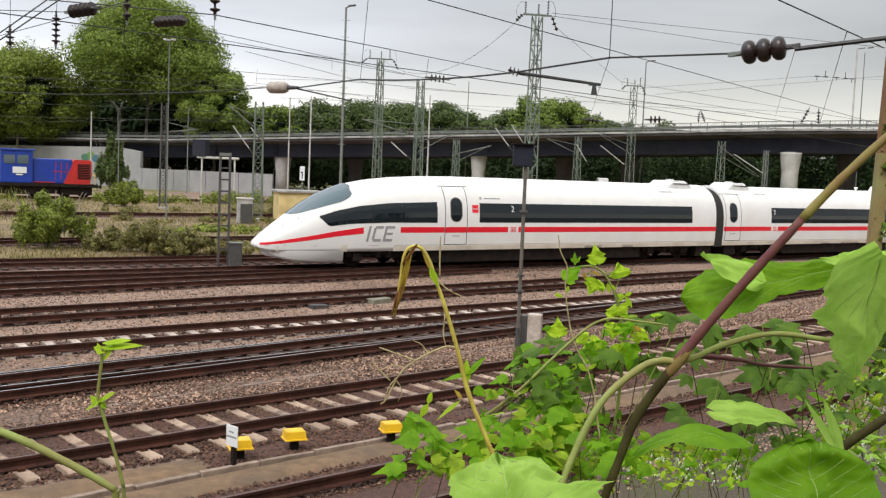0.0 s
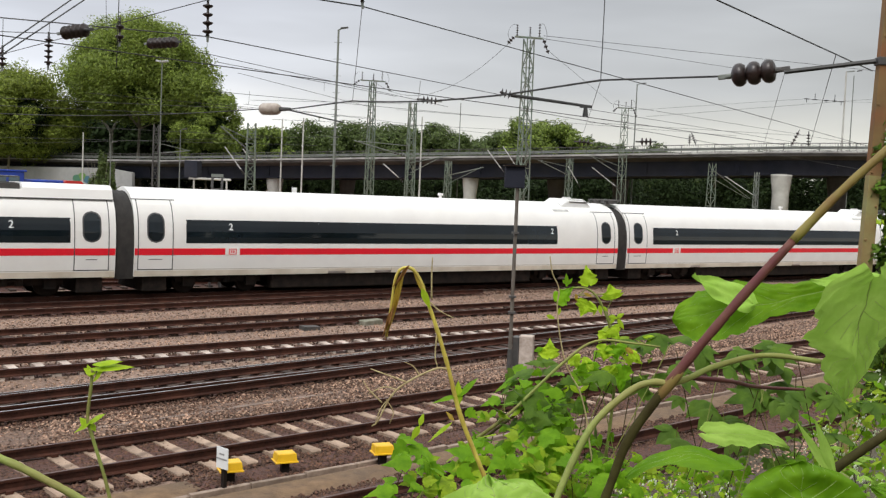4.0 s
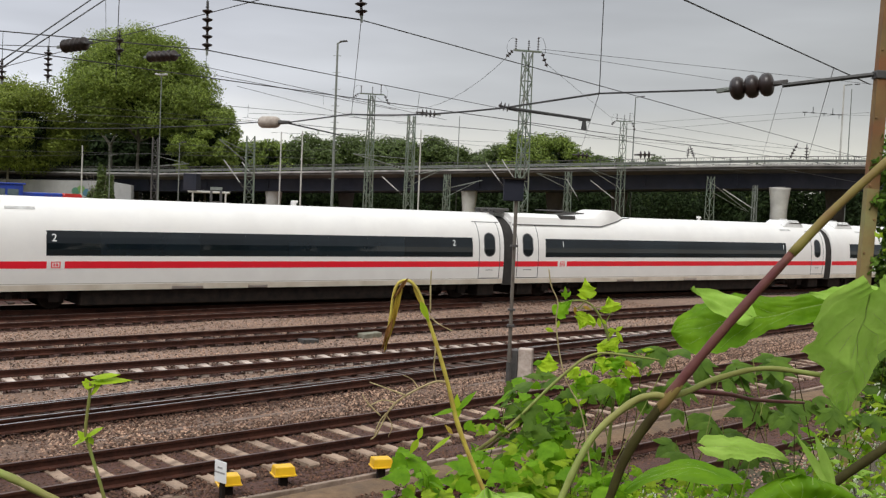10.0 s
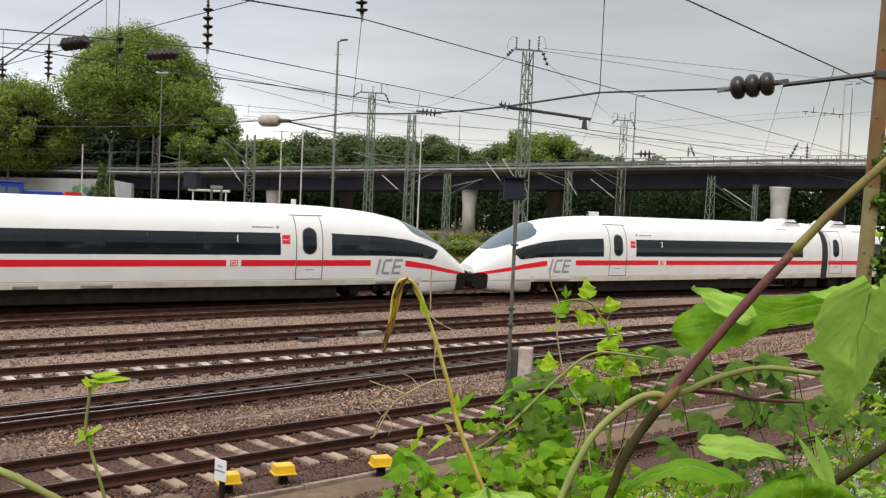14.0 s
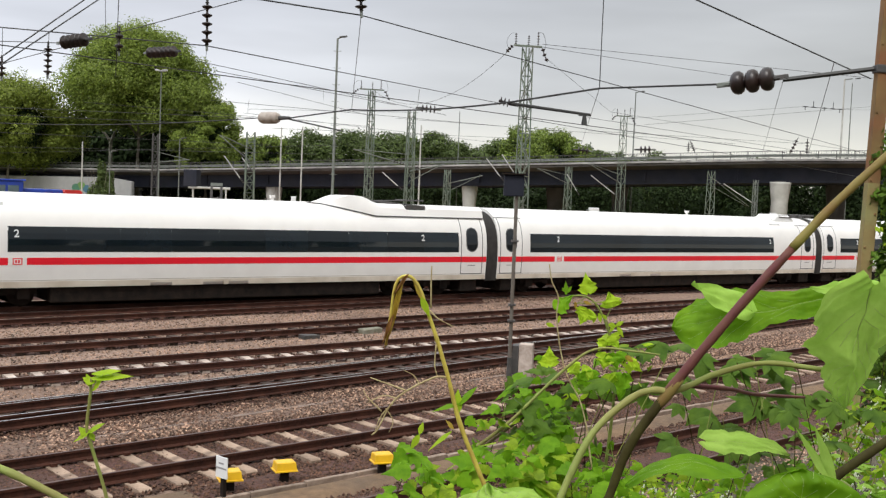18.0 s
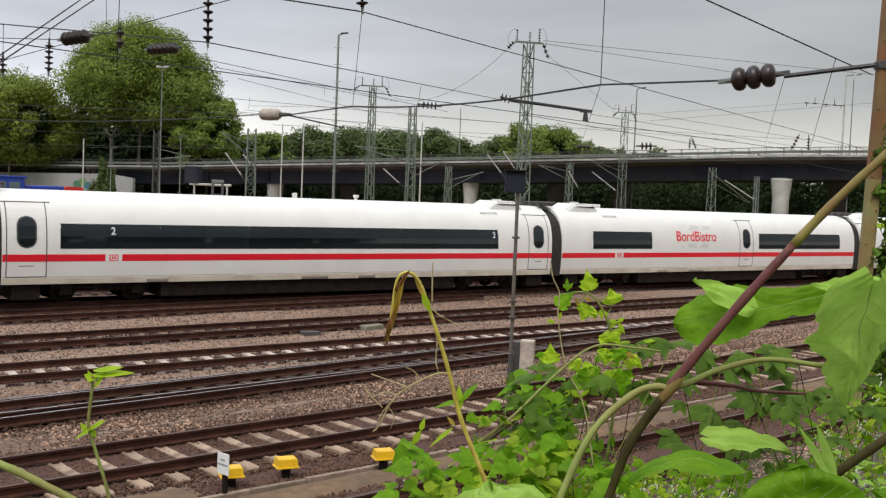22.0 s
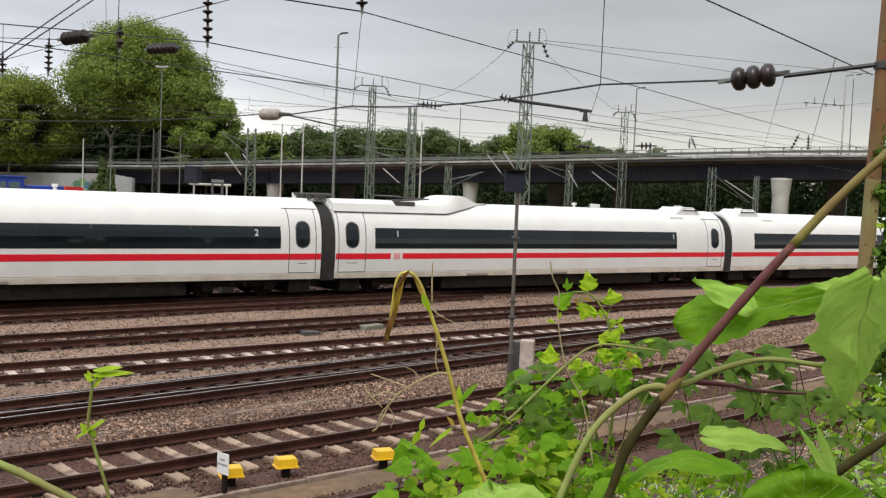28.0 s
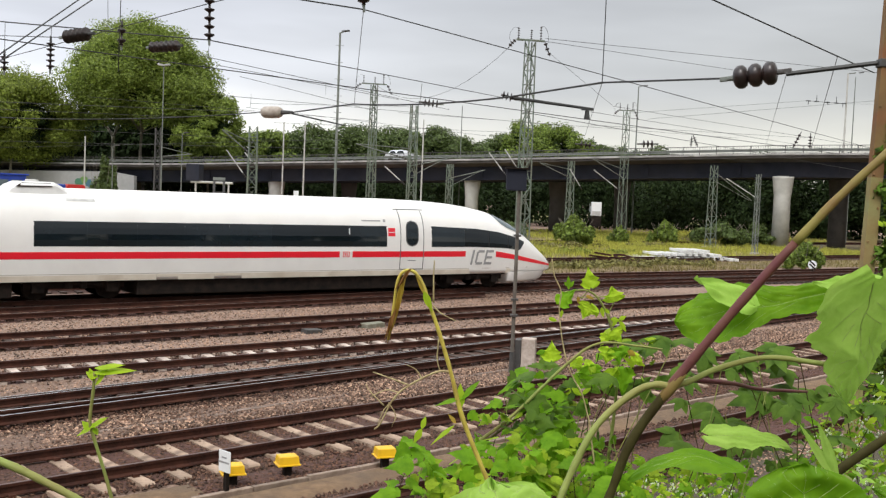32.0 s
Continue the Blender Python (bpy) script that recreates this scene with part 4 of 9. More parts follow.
def coupler(car):
    bm = bmesh.new()
    rows = []
    for u, z0, z1 in ((-0.03, 0.70, 1.0), (0.05, 0.46, 1.04), (0.25, 0.36, 1.08), (0.5, 0.36, 1.08), (0.68, 0.42, 1.0)):
        row = []
        for sd, z in ((-1, z0), (-1, z1), (1, z1), (1, z0)):
            row.append(bm.verts.new((u, sd * (max(0.42, coach_side(max(u, 0.02), z, True)) + 0.02), z)))
        rows.append(row)
    for a, b in zip(rows, rows[1:]):
        for k in range(4):
            bm.faces.new((a[k], a[(k + 1) % 4], b[(k + 1) % 4], b[k]))
    bm.faces.new(rows[0][::-1])
    bm.faces.new(rows[-1])
    rod(bm, (0.0, 0, 0.98), (0.5, 0, 0.98), 0.16, None, 12)
    o = part("open_coupler_hatch", bm, M_UNDER, car, "open dark coupler hatch in the nose")
    bm = bmesh.new()
    box(bm, 0.02, -0.5, 1.10, 0.30, 0.5, 1.14, bevel=0.01)
    part("hatch_flap", bm, M_WHITE, o)


def middle_car(kind_):
    labels = {"plain": "white second-class train coach with long window band", "box": "white train coach with a roof fairing at its head",
              "hood": "white train coach with a folded pantograph under a roof hood", "bistro": "white dining coach with red lettering and short windows",
              "first": "white first-class train coach with pantograph hood",
              "short": "white second-class train coach with a shorter window band"}
    car = thing("train_coach", pose(0, 0, 0), labels[kind_], "train car", group="cars of the train")
    bm = bmesh.new()
    coach_body(bm, [0.33, 0.36, 0.42] + [1 + i * (LM - 2) / 8 for i in range(9)] + [LM - 0.42, LM - 0.36, LM - 0.33], False)
    part("body", bm, M_WHITE, car, "glossy white body shell", True)
    emblem = {"plain": 3.72, "short": 3.78, "box": 4.62, "hood": 4.40, "bistro": 3.88, "first": 2.98}[kind_]
    doors = [] if kind_ == "bistro" else [(0.45, 1.75), (23.02, 24.22)]
    if kind_ == "bistro":
        doors = [(13.46, 14.64)]
    for a, b in doors:
        add_door(car, a, b)
    cuts = sorted(doors + [(emblem - 0.02, emblem + 0.57)])
    at_ = 0.34
    for a, b in cuts:
        if a - at_ > 0.05:
            add_stripe(car, at_, a)
        at_ = b
    add_stripe(car, at_, LM - 0.34)
    add_emblem(car, emblem)
    bands = {"plain": [(2.2, 21.2)], "short": [(2.25, 20.40)], "box": [(4.60, 22.65)], "hood": [(4.38, 22.88)], "bistro": [(2.36, 6.47), (15.15, 22.9)], "first": [(2.2, 20.58)]}[kind_]
    for a, b in bands:
        add_windows(car, a, b)
    notch = {"plain": [(5.2, 6.0), (11.4, 12.6), (14, 14.8)], "short": [(8.2, 9.0), (10.4, 11.2)], "box": [(9, 10.2), (12, 12.8)], "hood": [(9.2, 10.0), (11.2, 12.0), (12.2, 13.0)], "bistro": [(7, 7.8), (9.4, 10.6)], "first": [(7, 8.2), (12, 13)]}[kind_]
    skirt(car, 0.34, LM - 0.34, notch)
    underframe(car, 0.7, LM - 0.7, (3.7, LM - 3.7))
    bogie(car, 3.7)
    bogie(car, LM - 3.7)
    bellows(car, LM)
    bm = bmesh.new()
    side_patch(bm, 0.36, LM - 0.36, 0.925, 0.945, False, 0.004, 1, 1)
    part("body_seam", bm, M_SEAMPALE, car)
    if kind_ in ("plain", "short", "bistro", "box"):
        end_equipment(car, LM)
    if kind_ in ("plain", "short"):
        roof_box(car, 21.22, 20.48)
        side_text(car, "2", 3.88, 2.38, 0.36, M_NUMERAL, "class_numeral")
        side_text(car, "2", 20.88 if kind_ == "plain" else 20.0, 2.38, 0.36, M_NUMERAL, "class_numeral")
    if kind_ in ("box", "hood", "bistro"):
        roof_box(car, 1.34, 3.33)
    if kind_ == "box":
        side_text(car, "2", 4.75, 2.38, 0.36, M_NUMERAL, "class_numeral")
        side_text(car, "2", 21.55, 2.38, 0.36, M_NUMERAL, "class_numeral")
    if kind_ == "hood":
        side_text(car, "2", 4.55, 2.38, 0.36, M_NUMERAL, "class_numeral")
        side_text(car, "2", 20.9, 2.38, 0.36, M_NUMERAL, "class_numeral")
        pantograph_hood(car, True)
    if kind_ == "first":
        roof_box(car, 21.22, 20.5)
        side_text(car, "1", 3.2, 2.38, 0.36, M_NUMERAL, "class_numeral")
        side_text(car, "1", 20.25, 2.38, 0.36, M_NUMERAL, "class_numeral")
        pantograph_hood(car)
    if kind_ == "bistro":
        side_blocks(car, 8.72, 1.98, 1.12, False, M_GHOST, "faint pale grey emblem block", (-1,))
        side_text(car, "BordBistro", 8.28, 2.31, 0.72, M_RED, "lettering")
    else:
        bm = bmesh.new()
        rod(bm, (14.6, 0, 3.8), (14.6, 0, 3.96), 0.07, 0.06, 8)
        box(bm, 14.51, -0.09, 3.95, 14.69, 0.09, 4.06, bevel=0.02)
        part("roof_aerial", bm, M_WHITE, car)
    return car


M_SCREEN = material("tinted_windscreen", (0.07, 0.115, 0.135), 0.06, second=(0.08, 0.105, 0.12), scale=1.0, spec=0.7)
M_LAMPGLASS = material("lamp_glass", (0.35, 0.36, 0.37), 0.1, second=(0.25, 0.25, 0.26), scale=8)
M_SEAMPALE = material("dirt_line", (0.36, 0.32, 0.27), 0.7, second=(0.5, 0.46, 0.4), scale=3)
M_NUMERAL = material("pale_numeral", (0.75, 0.76, 0.76), 0.5)
M_GHOST = material("faint_grey_paint", (0.66, 0.66, 0.65), 0.35)

HEAD, JOINED = end_car(), end_car(False)
bellows(HEAD, LE)
bellows(JOINED, LE)
SECOND_PLAIN = middle_car("plain")
KINDS = {"hood": middle_car("hood"), "short": middle_car("short"), "plain": SECOND_PLAIN, "bistro": middle_car("bistro"), "box": middle_car("box"), "first": middle_car("first")}
ORDER = ("hood", "short", "plain", "bistro", "box", "first")
CARS = []                                    # (thing, metres behind the train's nose, turned round)
used = set()
for unit in (0, 1):
    start = unit * 200.72
    CARS.append((JOINED if unit else HEAD, start, False))
    for i, k in enumerate(ORDER):
        car = KINDS[k] if k not in used else copy_thing(KINDS[k], pose(0, 0, 0))
        used.add(k)
        CARS.append((car, start + LE + i * LM, False))
    CARS.append((copy_thing(HEAD if unit else JOINED, pose(0, 0, 0)), start + 200.32, True))
for car, u, turned_ in CARS:
    if turned_:
        for o in [c for c in car.children if c.name.startswith("gangway")]:
            bpy.data.objects.remove(o)
for k in (7, 8):
    coupler(CARS[k][0])

# metres along the line from the point nearest to the eye to the train's nose, second by second
NOSE_AT = (17.70, 3.38, -10.60, -24.68, -38.57, -52.39, -66.09, -79.71, -93.27, -106.76, -120.10, -133.29, -146.53, -159.62, -172.54, -185.43, -198.19,
           -210.69, -222.74, -234.54, -246.15, -257.50, -268.47, -279.22, -289.73, -300.11, -310.33, -320.36, -330.25, -340.02, -349.54, -359.05, -368.52)


def train_motion():
    for car, u, turned_ in CARS:
        rows = []
        for t, s in enumerate(NOSE_AT):
            p = on_line(TRAIN_HEADING, TRAIN_OFF, s + u)
            rows.append((t, pose(p.x, p.y, 0, 0, 0, TRAIN_HEADING + (180 if turned_ else 0))))
        walk(car, rows)


# ---- the viaduct ----
DECK = ((-480.0, 340.0, 3.6), (-150.0, 190.0, 5.3), (-95.0, 164.0, 5.7), (-62.0, 149.0, 6.0), (-39.0, 138.5, 6.4), (3.2, 118.0, 8.05), (35.5, 104.5, 9.5), (60.0, 94.5, 10.0), (110.0, 73.0, 10.3), (190.0, 40.0, 10.4))


def deck_at(x):
    for a, b in zip(DECK, DECK[1:]):
        if x <= b[0]:
            f = (x - a[0]) / (b[0] - a[0])
            return Vector([a[i] + (b[i] - a[i]) * f for i in range(3)])
    return Vector(DECK[-1])


def sweep_deck(name, prof, mat, parent, label="", x0=-480, x1=190, n=120):
    """A bar along the viaduct: prof is its section as (metres back from the near edge, metres from the deck's edge height)."""
    bm = bmesh.new()
    back = Vector((0.42, 0.907, 0))
    rows = []
    for i in range(n + 1):
        p = deck_at(x0 + (x1 - x0) * i / n)
        rows.append([bm.verts.new(p + back * a + Vector((0, 0, b))) for a, b in prof])
    k = len(prof)
    for a, b in zip(rows, rows[1:]):
        for i in range(k):
            bm.faces.new((a[i], a[(i + 1) % k], b[(i + 1) % k], b[i]))
    bm.faces.new(rows[0])
    bm.faces.new(rows[-1][::-1])
    bmesh.ops.recalc_face_normals(bm, faces=bm.faces)
    return part(name, bm, mat, parent, label)


def build_viaduct():
    v = thing("road_viaduct", pose(0, 0, 0), "long dark road viaduct on pale concrete piers", "bridge", kind="structure")
    sweep_deck("deck_slab", ((0.12, -0.02), (0.12, -0.30), (0.7, -0.46), (1.9, -0.72), (12.1, -0.72), (13.3, -0.46), (13.88, -0.30), (13.88, -0.02)), M_SOFFIT, v, "dark concrete deck slab")
    for e0 in (-0.05, 13.75):
        sweep_deck("edge_beam", ((e0, 0.17), (e0, -0.03), (e0 + 0.3, -0.03), (e0 + 0.3, 0.17)), M_FASCIA, v, "pale weathered concrete edge beam")
    sweep_deck("girder", ((1.7, -0.66), (1.8, -2.25), (5.2, -2.35), (5.4, -0.72)), M_BRIDGE, v, "dark girder")
    sweep_deck("girder", ((8.6, -0.72), (8.8, -2.35), (12.2, -2.25), (12.3, -0.66)), M_BRIDGE, v, "dark girder")
    sweep_deck("road_surface", ((1.0, 0.0), (1.0, 0.06), (13.0, 0.06), (13.0, 0.0)), M_ASPHALT, v, "grey asphalt carriageway")
    for back_ in (0.25, 13.75):
        r = sweep_deck("railing_rail", ((back_, 0.95), (back_, 1.01), (back_ + 0.06, 1.01), (back_ + 0.06, 0.95)), M_DARKSTEEL, v, "steel hand rail")
        sweep_deck("railing_rail", ((back_, 0.50), (back_, 0.55), (back_ + 0.05, 0.55), (back_ + 0.05, 0.50)), M_DARKSTEEL, v)
        sweep_deck("guard_rail", ((back_ + 1.0, 0.42), (back_ + 1.0, 0.72), (back_ + 1.06, 0.72), (back_ + 1.06, 0.42)), M_STEEL, v, "steel guard rail")
        bm = bmesh.new()
        x = -75.0
        while x < 90 and back_ < 1:
            p = deck_at(x) + Vector((0.42, 0.907, 0)) * (back_ + 0.03)
            box(bm, p.x - 0.012, p.y - 0.012, p.z + 0.5, p.x + 0.012, p.y + 0.012, p.z + 0.96)
            x += 0.22
        x = -140.0
        while x < 150:
            p = deck_at(x) + Vector((0.42, 0.907, 0)) * (back_ + 0.03)
            box(bm, p.x - 0.03, p.y - 0.03, p.z - 0.02, p.x + 0.03, p.y + 0.03, p.z + 0.98)
            x += 1.6
        tagged(part("railing_posts", bm, M_DARKSTEEL, v), kind="stuff")
    # flared piers
    for x, back_, s in ((1.5, 3.2, 0.82), (34.2, 1.6, 0.9), (38.8, 9.5, 1.0), (-24.0, 3.3, 0.95), (66.0, 3.2, 1.05), (9.0, 10.6, 1.0), (-18, 10.8, 0.95), (72, 10.4, 1.0), (16.0, 12.0, 0.9)):
        p = deck_at(x) + Vector((0.42, 0.907, 0)) * back_
        top = p.z - 2.2
        bm = bmesh.new()
        turned(bm, ((0.97 * s, BASE), (0.95 * s, top - 2.0), (0.98 * s, top - 1.85), (1.18 * s, top - 0.25), (1.20 * s, top - 0.2), (1.20 * s, top)), pose(p.x, p.y, 0), 20)
        # rear piers: the deck's shadow is put into a darker concrete colour
        part("pier", bm, M_PIER if back_ < 5 else M_SOFFIT, v, "pale flared concrete pier" if back_ < 5 else "brown concrete pier with the deck's shadow put into its colour", True)
        bm = bmesh.new()
        box(bm, -0.5, -0.5, top - 0.01, 0.5, 0.5, top + 0.12, pose(p.x, p.y, 0, 0, 0, -24))
        part("bearing", bm, M_DARKSTEEL, v)
    # cross beams and hangers under the deck
    for x in range(-60, 100, 9):
        bm = bmesh.new()
        p = deck_at(x)
        box(bm, -0.2, 1.6, -1.9, 0.2, 12.4, -0.6, Matrix.Translation(p) @ pose(0, 0, 0, 0, 0, -24.8))
        part("cross_beam", bm, M_BRIDGE, v)
    return v


# dark brown concrete of the slab; on rear piers it stands for shadow
M_SOFFIT = material("dark_brown_concrete", (0.095, 0.085, 0.08), 0.9, second=(0.055, 0.050, 0.048), scale=0.8, stain=(0.14, 0.12, 0.105), stain_scale=0.3, stain_amount=0.5)
M_ASPHALT = material("asphalt", (0.06, 0.06, 0.062), 0.9, second=(0.04, 0.04, 0.042), scale=3, bump=0.3, bump_scale=60)
build_viaduct()


def build_abutment():
    w = thing("retaining_wall", pose(0, 0, 0), "pale concrete retaining wall under the viaduct ramp", "wall", kind="structure")
    low = pose(-43.7, 136.0, 0, 0, 0, -21.1)
    for i in range(9):
        bm = bmesh.new()
        box(bm, i * 2.5 + 0.03, -0.15, -0.4, i * 2.5 + 2.47, 0.15, 2.5, low, 0.02)
        part("wall_panel", bm, M_WALL, w, "pale wall panel")
    bm = bmesh.new()
    high = pose(-42.6, 138.0, 0, 0, 0, -24.2)
    vs = [bm.verts.new(high @ Vector((u, y, z))) for y in (0.0, 0.5) for u, z in ((-42, -0.4), (0, -0.4), (0, 4.7), (-4.2, 5.2), (-42, 4.6))]
    bm.faces.new(vs[:5])
    bm.faces.new(vs[5:][::-1])
    for k in range(5):
        bm.faces.new((vs[k], vs[k + 5], vs[(k + 1) % 5 + 5], vs[(k + 1) % 5]))
    bmesh.ops.recalc_face_normals(bm, faces=bm.faces)
    part("wing_wall", bm, M_WALL, w, "pale abutment wing wall")
    bm = bmesh.new()
    box(bm, -60, 3.0, -0.4, 0, 12.5, 4.5, pose(-52, 145.5, 0, 0, 0, -24.5))
    part("ramp_fill", bm, M_WALL, w)
    for i, (c, a, b, z) in enumerate((((0.06, 0.16, 0.10), -7.2, -6.0, 3.6), ((0.12, 0.22, 0.06), -6.1, -5.2, 3.9), ((0.05, 0.13, 0.18), -5.2, -4.1, 3.5), ((0.2, 0.2, 0.2), -4.2, -3.4, 3.7))):
        bm = bmesh.new()
        turned(bm, ((0.01, 0), (0.75, 0.0), (0.78, 0.01), (0.5, 0.02)), pose(-42.6, 138.0, 0, 0, 0, -24.2) @ pose((a + b) / 2 - 3.2, -0.03, z, 90) @ Matrix.Diagonal((1.0, 0.7, 1, 1)), 10)
        part("sprayed_patch", bm, material("spray_paint", c, 0.7), w, "spray-painted patch")


build_abutment()


# ---- masts and poles ----
def lattice(bm, base, top_z, w0, w1, leg=0.05, bay=1.0, twist=0):
    """A four-legged lattice mast with zigzag bracing."""
    x, y, z0 = base
    n = max(3, int((top_z - z0) / bay))
    ca, sa = math.cos(radians(twist)), math.sin(radians(twist))
    def corner(k, f):
        w = (w0 + (w1 - w0) * f) / 2
        a, b = ((-w, -w), (w, -w), (w, w), (-w, w))[k]
        return Vector((x + a * ca - b * sa, y + a * sa + b * ca, z0 + (top_z - z0) * f))
    for k in range(4):
        rod(bm, corner(k, 0), corner(k, 1), leg, leg * 0.9, 4)
    for i in range(n):
        for k in range(4):
            a, b = (k, (k + 1) % 4) if (i + k) % 2 else ((k + 1) % 4, k)
            rod(bm, corner(a, i / n), corner(b, (i + 1) / n), leg * 0.55, None, 4, False)
        if i:
            for k in range(4):
                rod(bm, corner(k, i / n), corner((k + 1) % 4, i / n), leg * 0.5, None, 4, False)


def insulator(bm, a, b, discs=3, r=0.13, fat=False):
    """A string of porcelain discs from a to b."""
    a, b = Vector(a), Vector(b)
    q = (b - a).to_track_quat("Z", "Y").to_matrix().to_4x4()
    L = (b - a).length
    prof = [(0.03, 0.0)]
    for i in range(discs):
        z = L * (i + 0.5) / discs
        h = L / discs
        if fat:
            prof += [(r * 0.45, z - h * 0.49), (r * 0.80, z - h * 0.40), (r * 0.97, z - h * 0.22), (r, z), (r * 0.95, z + h * 0.2), (r * 0.75, z + h * 0.38), (r * 0.45, z + h * 0.49)]
        else:
            prof += [(r * 0.22, z - h * 0.45), (r * 0.26, z - h * 0.22), (r * 0.95, z - h * 0.10), (r, z), (r * 0.8, z + h * 0.12), (r * 0.24, z + h * 0.3)]
    prof.append((0.03, L))
    turned(bm, prof, Matrix.Translation(a) @ q, 18)


def catenary_mast(name, base, height, w0, w1, label, arms=(), horns=0, mat=None, twist=20, leg=0.055, bay=0.9):
    m = thing(name, pose(base[0], base[1], 0), label, "lattice mast", group="catenary masts")
    bm = bmesh.new()
    lattice(bm, (0, 0, BASE - 0.1), height, w0, w1, leg, bay, twist)
    part("lattice", bm, mat or M_GREENSTEEL, m)
    bm = bmesh.new()
    box(bm, -w0 * 0.8, -w0 * 0.8, BASE - 0.2, w0 * 0.8, w0 * 0.8, BASE + 0.25, pose(0, 0, 0, 0, 0, twist), 0.03)
    part("footing", bm, M_PIER, m)
    for (x0, z0, x1, z1) in arms:
        bm = bmesh.new()
        rod(bm, (0, 0, z0), (x1 * 0.8, x1 * 0.6, z1), 0.045, None, 6)
        rod(bm, (0, 0, z0 + (0.9 if x0 else -0.8)), (x1 * 0.75, x1 * 0.56, z1), 0.03, None, 5)
        part("cantilever", bm, M_STEEL, m, "pale tubular cantilever")
        bm = bmesh.new()
        insulator(bm, (x1 * 0.08, x1 * 0.06, z0 + (z1 - z0) * 0.1), (x1 * 0.25, x1 * 0.19, z0 + (z1 - z0) * 0.31), 4, 0.09)
        part("insulator", bm, M_INSUL, m)
    if horns:
        bm = bmesh.new()
        box(bm, -horns * 1.25, -0.07, height + 0.02, horns * 1.25, 0.07, height + 0.13, pose(0, 0, 0, 0, 0, 12), 0.015)
        part("crossarm", bm, mat or M_GREENSTEEL, m)
        for x, h in ((-horns * 1.05, 0.80), (0.05, 0.72), (horns * 0.9, 0.95)):
            bm = bmesh.new()
            insulator(bm, (x, x * 0.2, height + 0.12), (x, x * 0.2, height + h), 5, 0.075)
            part("insulator", bm, M_INSUL, m)
        for x in (-horns * 1.3, horns * 1.25):
            bm = bmesh.new()
            insulator(bm, (x, x * 0.2, height + 0.05), (x * 1.42, x * 0.3, height - (0.35 if x < 0 else 0.8)), 3, 0.12)
            part("insulator", bm, M_INSUL, m)
        for x, top in ((-horns * 1.05, 0.80), (horns * 0.9, 0.95)):
            e = x * 1.75
            bm = bmesh.new()
            tube(bm, spline(((x, x * 0.2, height + top), (x * 1.45, x * 0.3, height + top * 0.92), (e, e * 0.2, height + 0.25), (x * 1.5, x * 0.3, height - 0.4)), 6), 0.012, 4)
            part("jumper_wire", bm, M_WIRE, m, "curved jumper wire")
    return m


catenary_mast("lattice_mast", (4.6, 62.0), 13.5, 0.68, 0.46, "tall green lattice mast with a crossarm on top", horns=0.7, twist=25, leg=0.05, bay=0.85)
catenary_mast("lattice_mast", (-7.0, 92.0), 13.6, 0.68, 0.44, "tall green lattice mast with a crossarm behind the main line", horns=0.9, twist=30)
catenary_mast("lattice_mast", (-2.9, 80.0), 10.9, 0.68, 0.46, "green lattice mast with a cantilever", arms=((1, 6.6, -5.2, 7.6), (0, 6.2, 3.4, 6.9)), twist=20)
catenary_mast("lattice_mast", (-14.2, 73.6), 8.4, 0.7, 0.55, "short green lattice mast with a cantilever", arms=((1, 6.3, -2.4, 8.0),), twist=15, bay=0.7)
catenary_mast("lattice_mast", (18.1, 105.7), 13.3, 0.70, 0.46, "pale green lattice mast in front of the viaduct", arms=((1, 6.4, -4.6, 8.2),), horns=0.7, twist=35)
catenary_mast("lattice_mast", (25.4, 97.9), 7.8, 0.74, 0.46, "green lattice mast standing in the grass", arms=((0, 7.2, 6.0, 4.6),), twist=30, bay=0.8)
catenary_mast("lattice_mast", (27.3, 90.0), 6.9, 0.34, 0.28, "slim grey lattice post standing in the grass", twist=25, bay=0.55, leg=0.045, mat=M_STEEL)
catenary_mast("lattice_mast", (12.8, 107.0), 8.0, 0.66, 0.46, "green lattice mast under the viaduct", arms=((1, 6.2, -4.4, 7.6),), twist=30)
catenary_mast("lattice_mast", (0.1, 100.0), 7.0, 0.6, 0.44, "short green lattice mast before the viaduct", arms=((0, 5.6, 4.4, 6.6),), twist=30)
catenary_mast("lattice_mast", (-24.3, 84.9), 8.6, 0.5, 0.4, "dark lattice mast among the sidings", mat=M_DARKSTEEL, twist=20, bay=0.7, arms=((1, 6.2, 3.0, 6.6),))



def pole_lamp(base, height, label, r=0.085, heads=1, steps=False, arm=0.5, mat=None):
    m = thing("yard_lamp", pose(base[0], base[1], 0), label, "street lamp", group="lamps of the yard")
    bm = bmesh.new()
    rod(bm, (0, 0, BASE - 0.1), (0, 0, height), r, r * 0.6, 8)
    part("pole", bm, mat or M_STEEL, m, "slim grey pole")
    for s in ((-1, 1) if heads == 2 else (1,)):
        bm = bmesh.new()
        rod(bm, (0, 0, height - 0.05), (s * arm * 0.6, 0, height + 0.1), r * 0.45, None, 6)
        part("bracket", bm, M_STEEL, m)
        bm = bmesh.new()
        hw = 0.19 if heads == 2 else 0.3
        box(bm, -hw, -0.14, -0.06, hw, 0.14, 0.06, pose(s * arm, 0, height + 0.14, 0, -8 * s), 0.04)
        part("lamp_head", bm, M_ROOFGREY if heads == 2 else M_DARKSTEEL, m, "flat lamp head")
    if steps:
        bm = bmesh.new()
        z = height * 0.35
        while z < height - 0.8:
            rod(bm, (-0.3, 0, z), (0.3, 0, z), 0.018, None, 5)
            z += 0.55 if z < height * 0.6 else 1.3
        part("climbing_rungs", bm, M_STEEL, m)
    return m


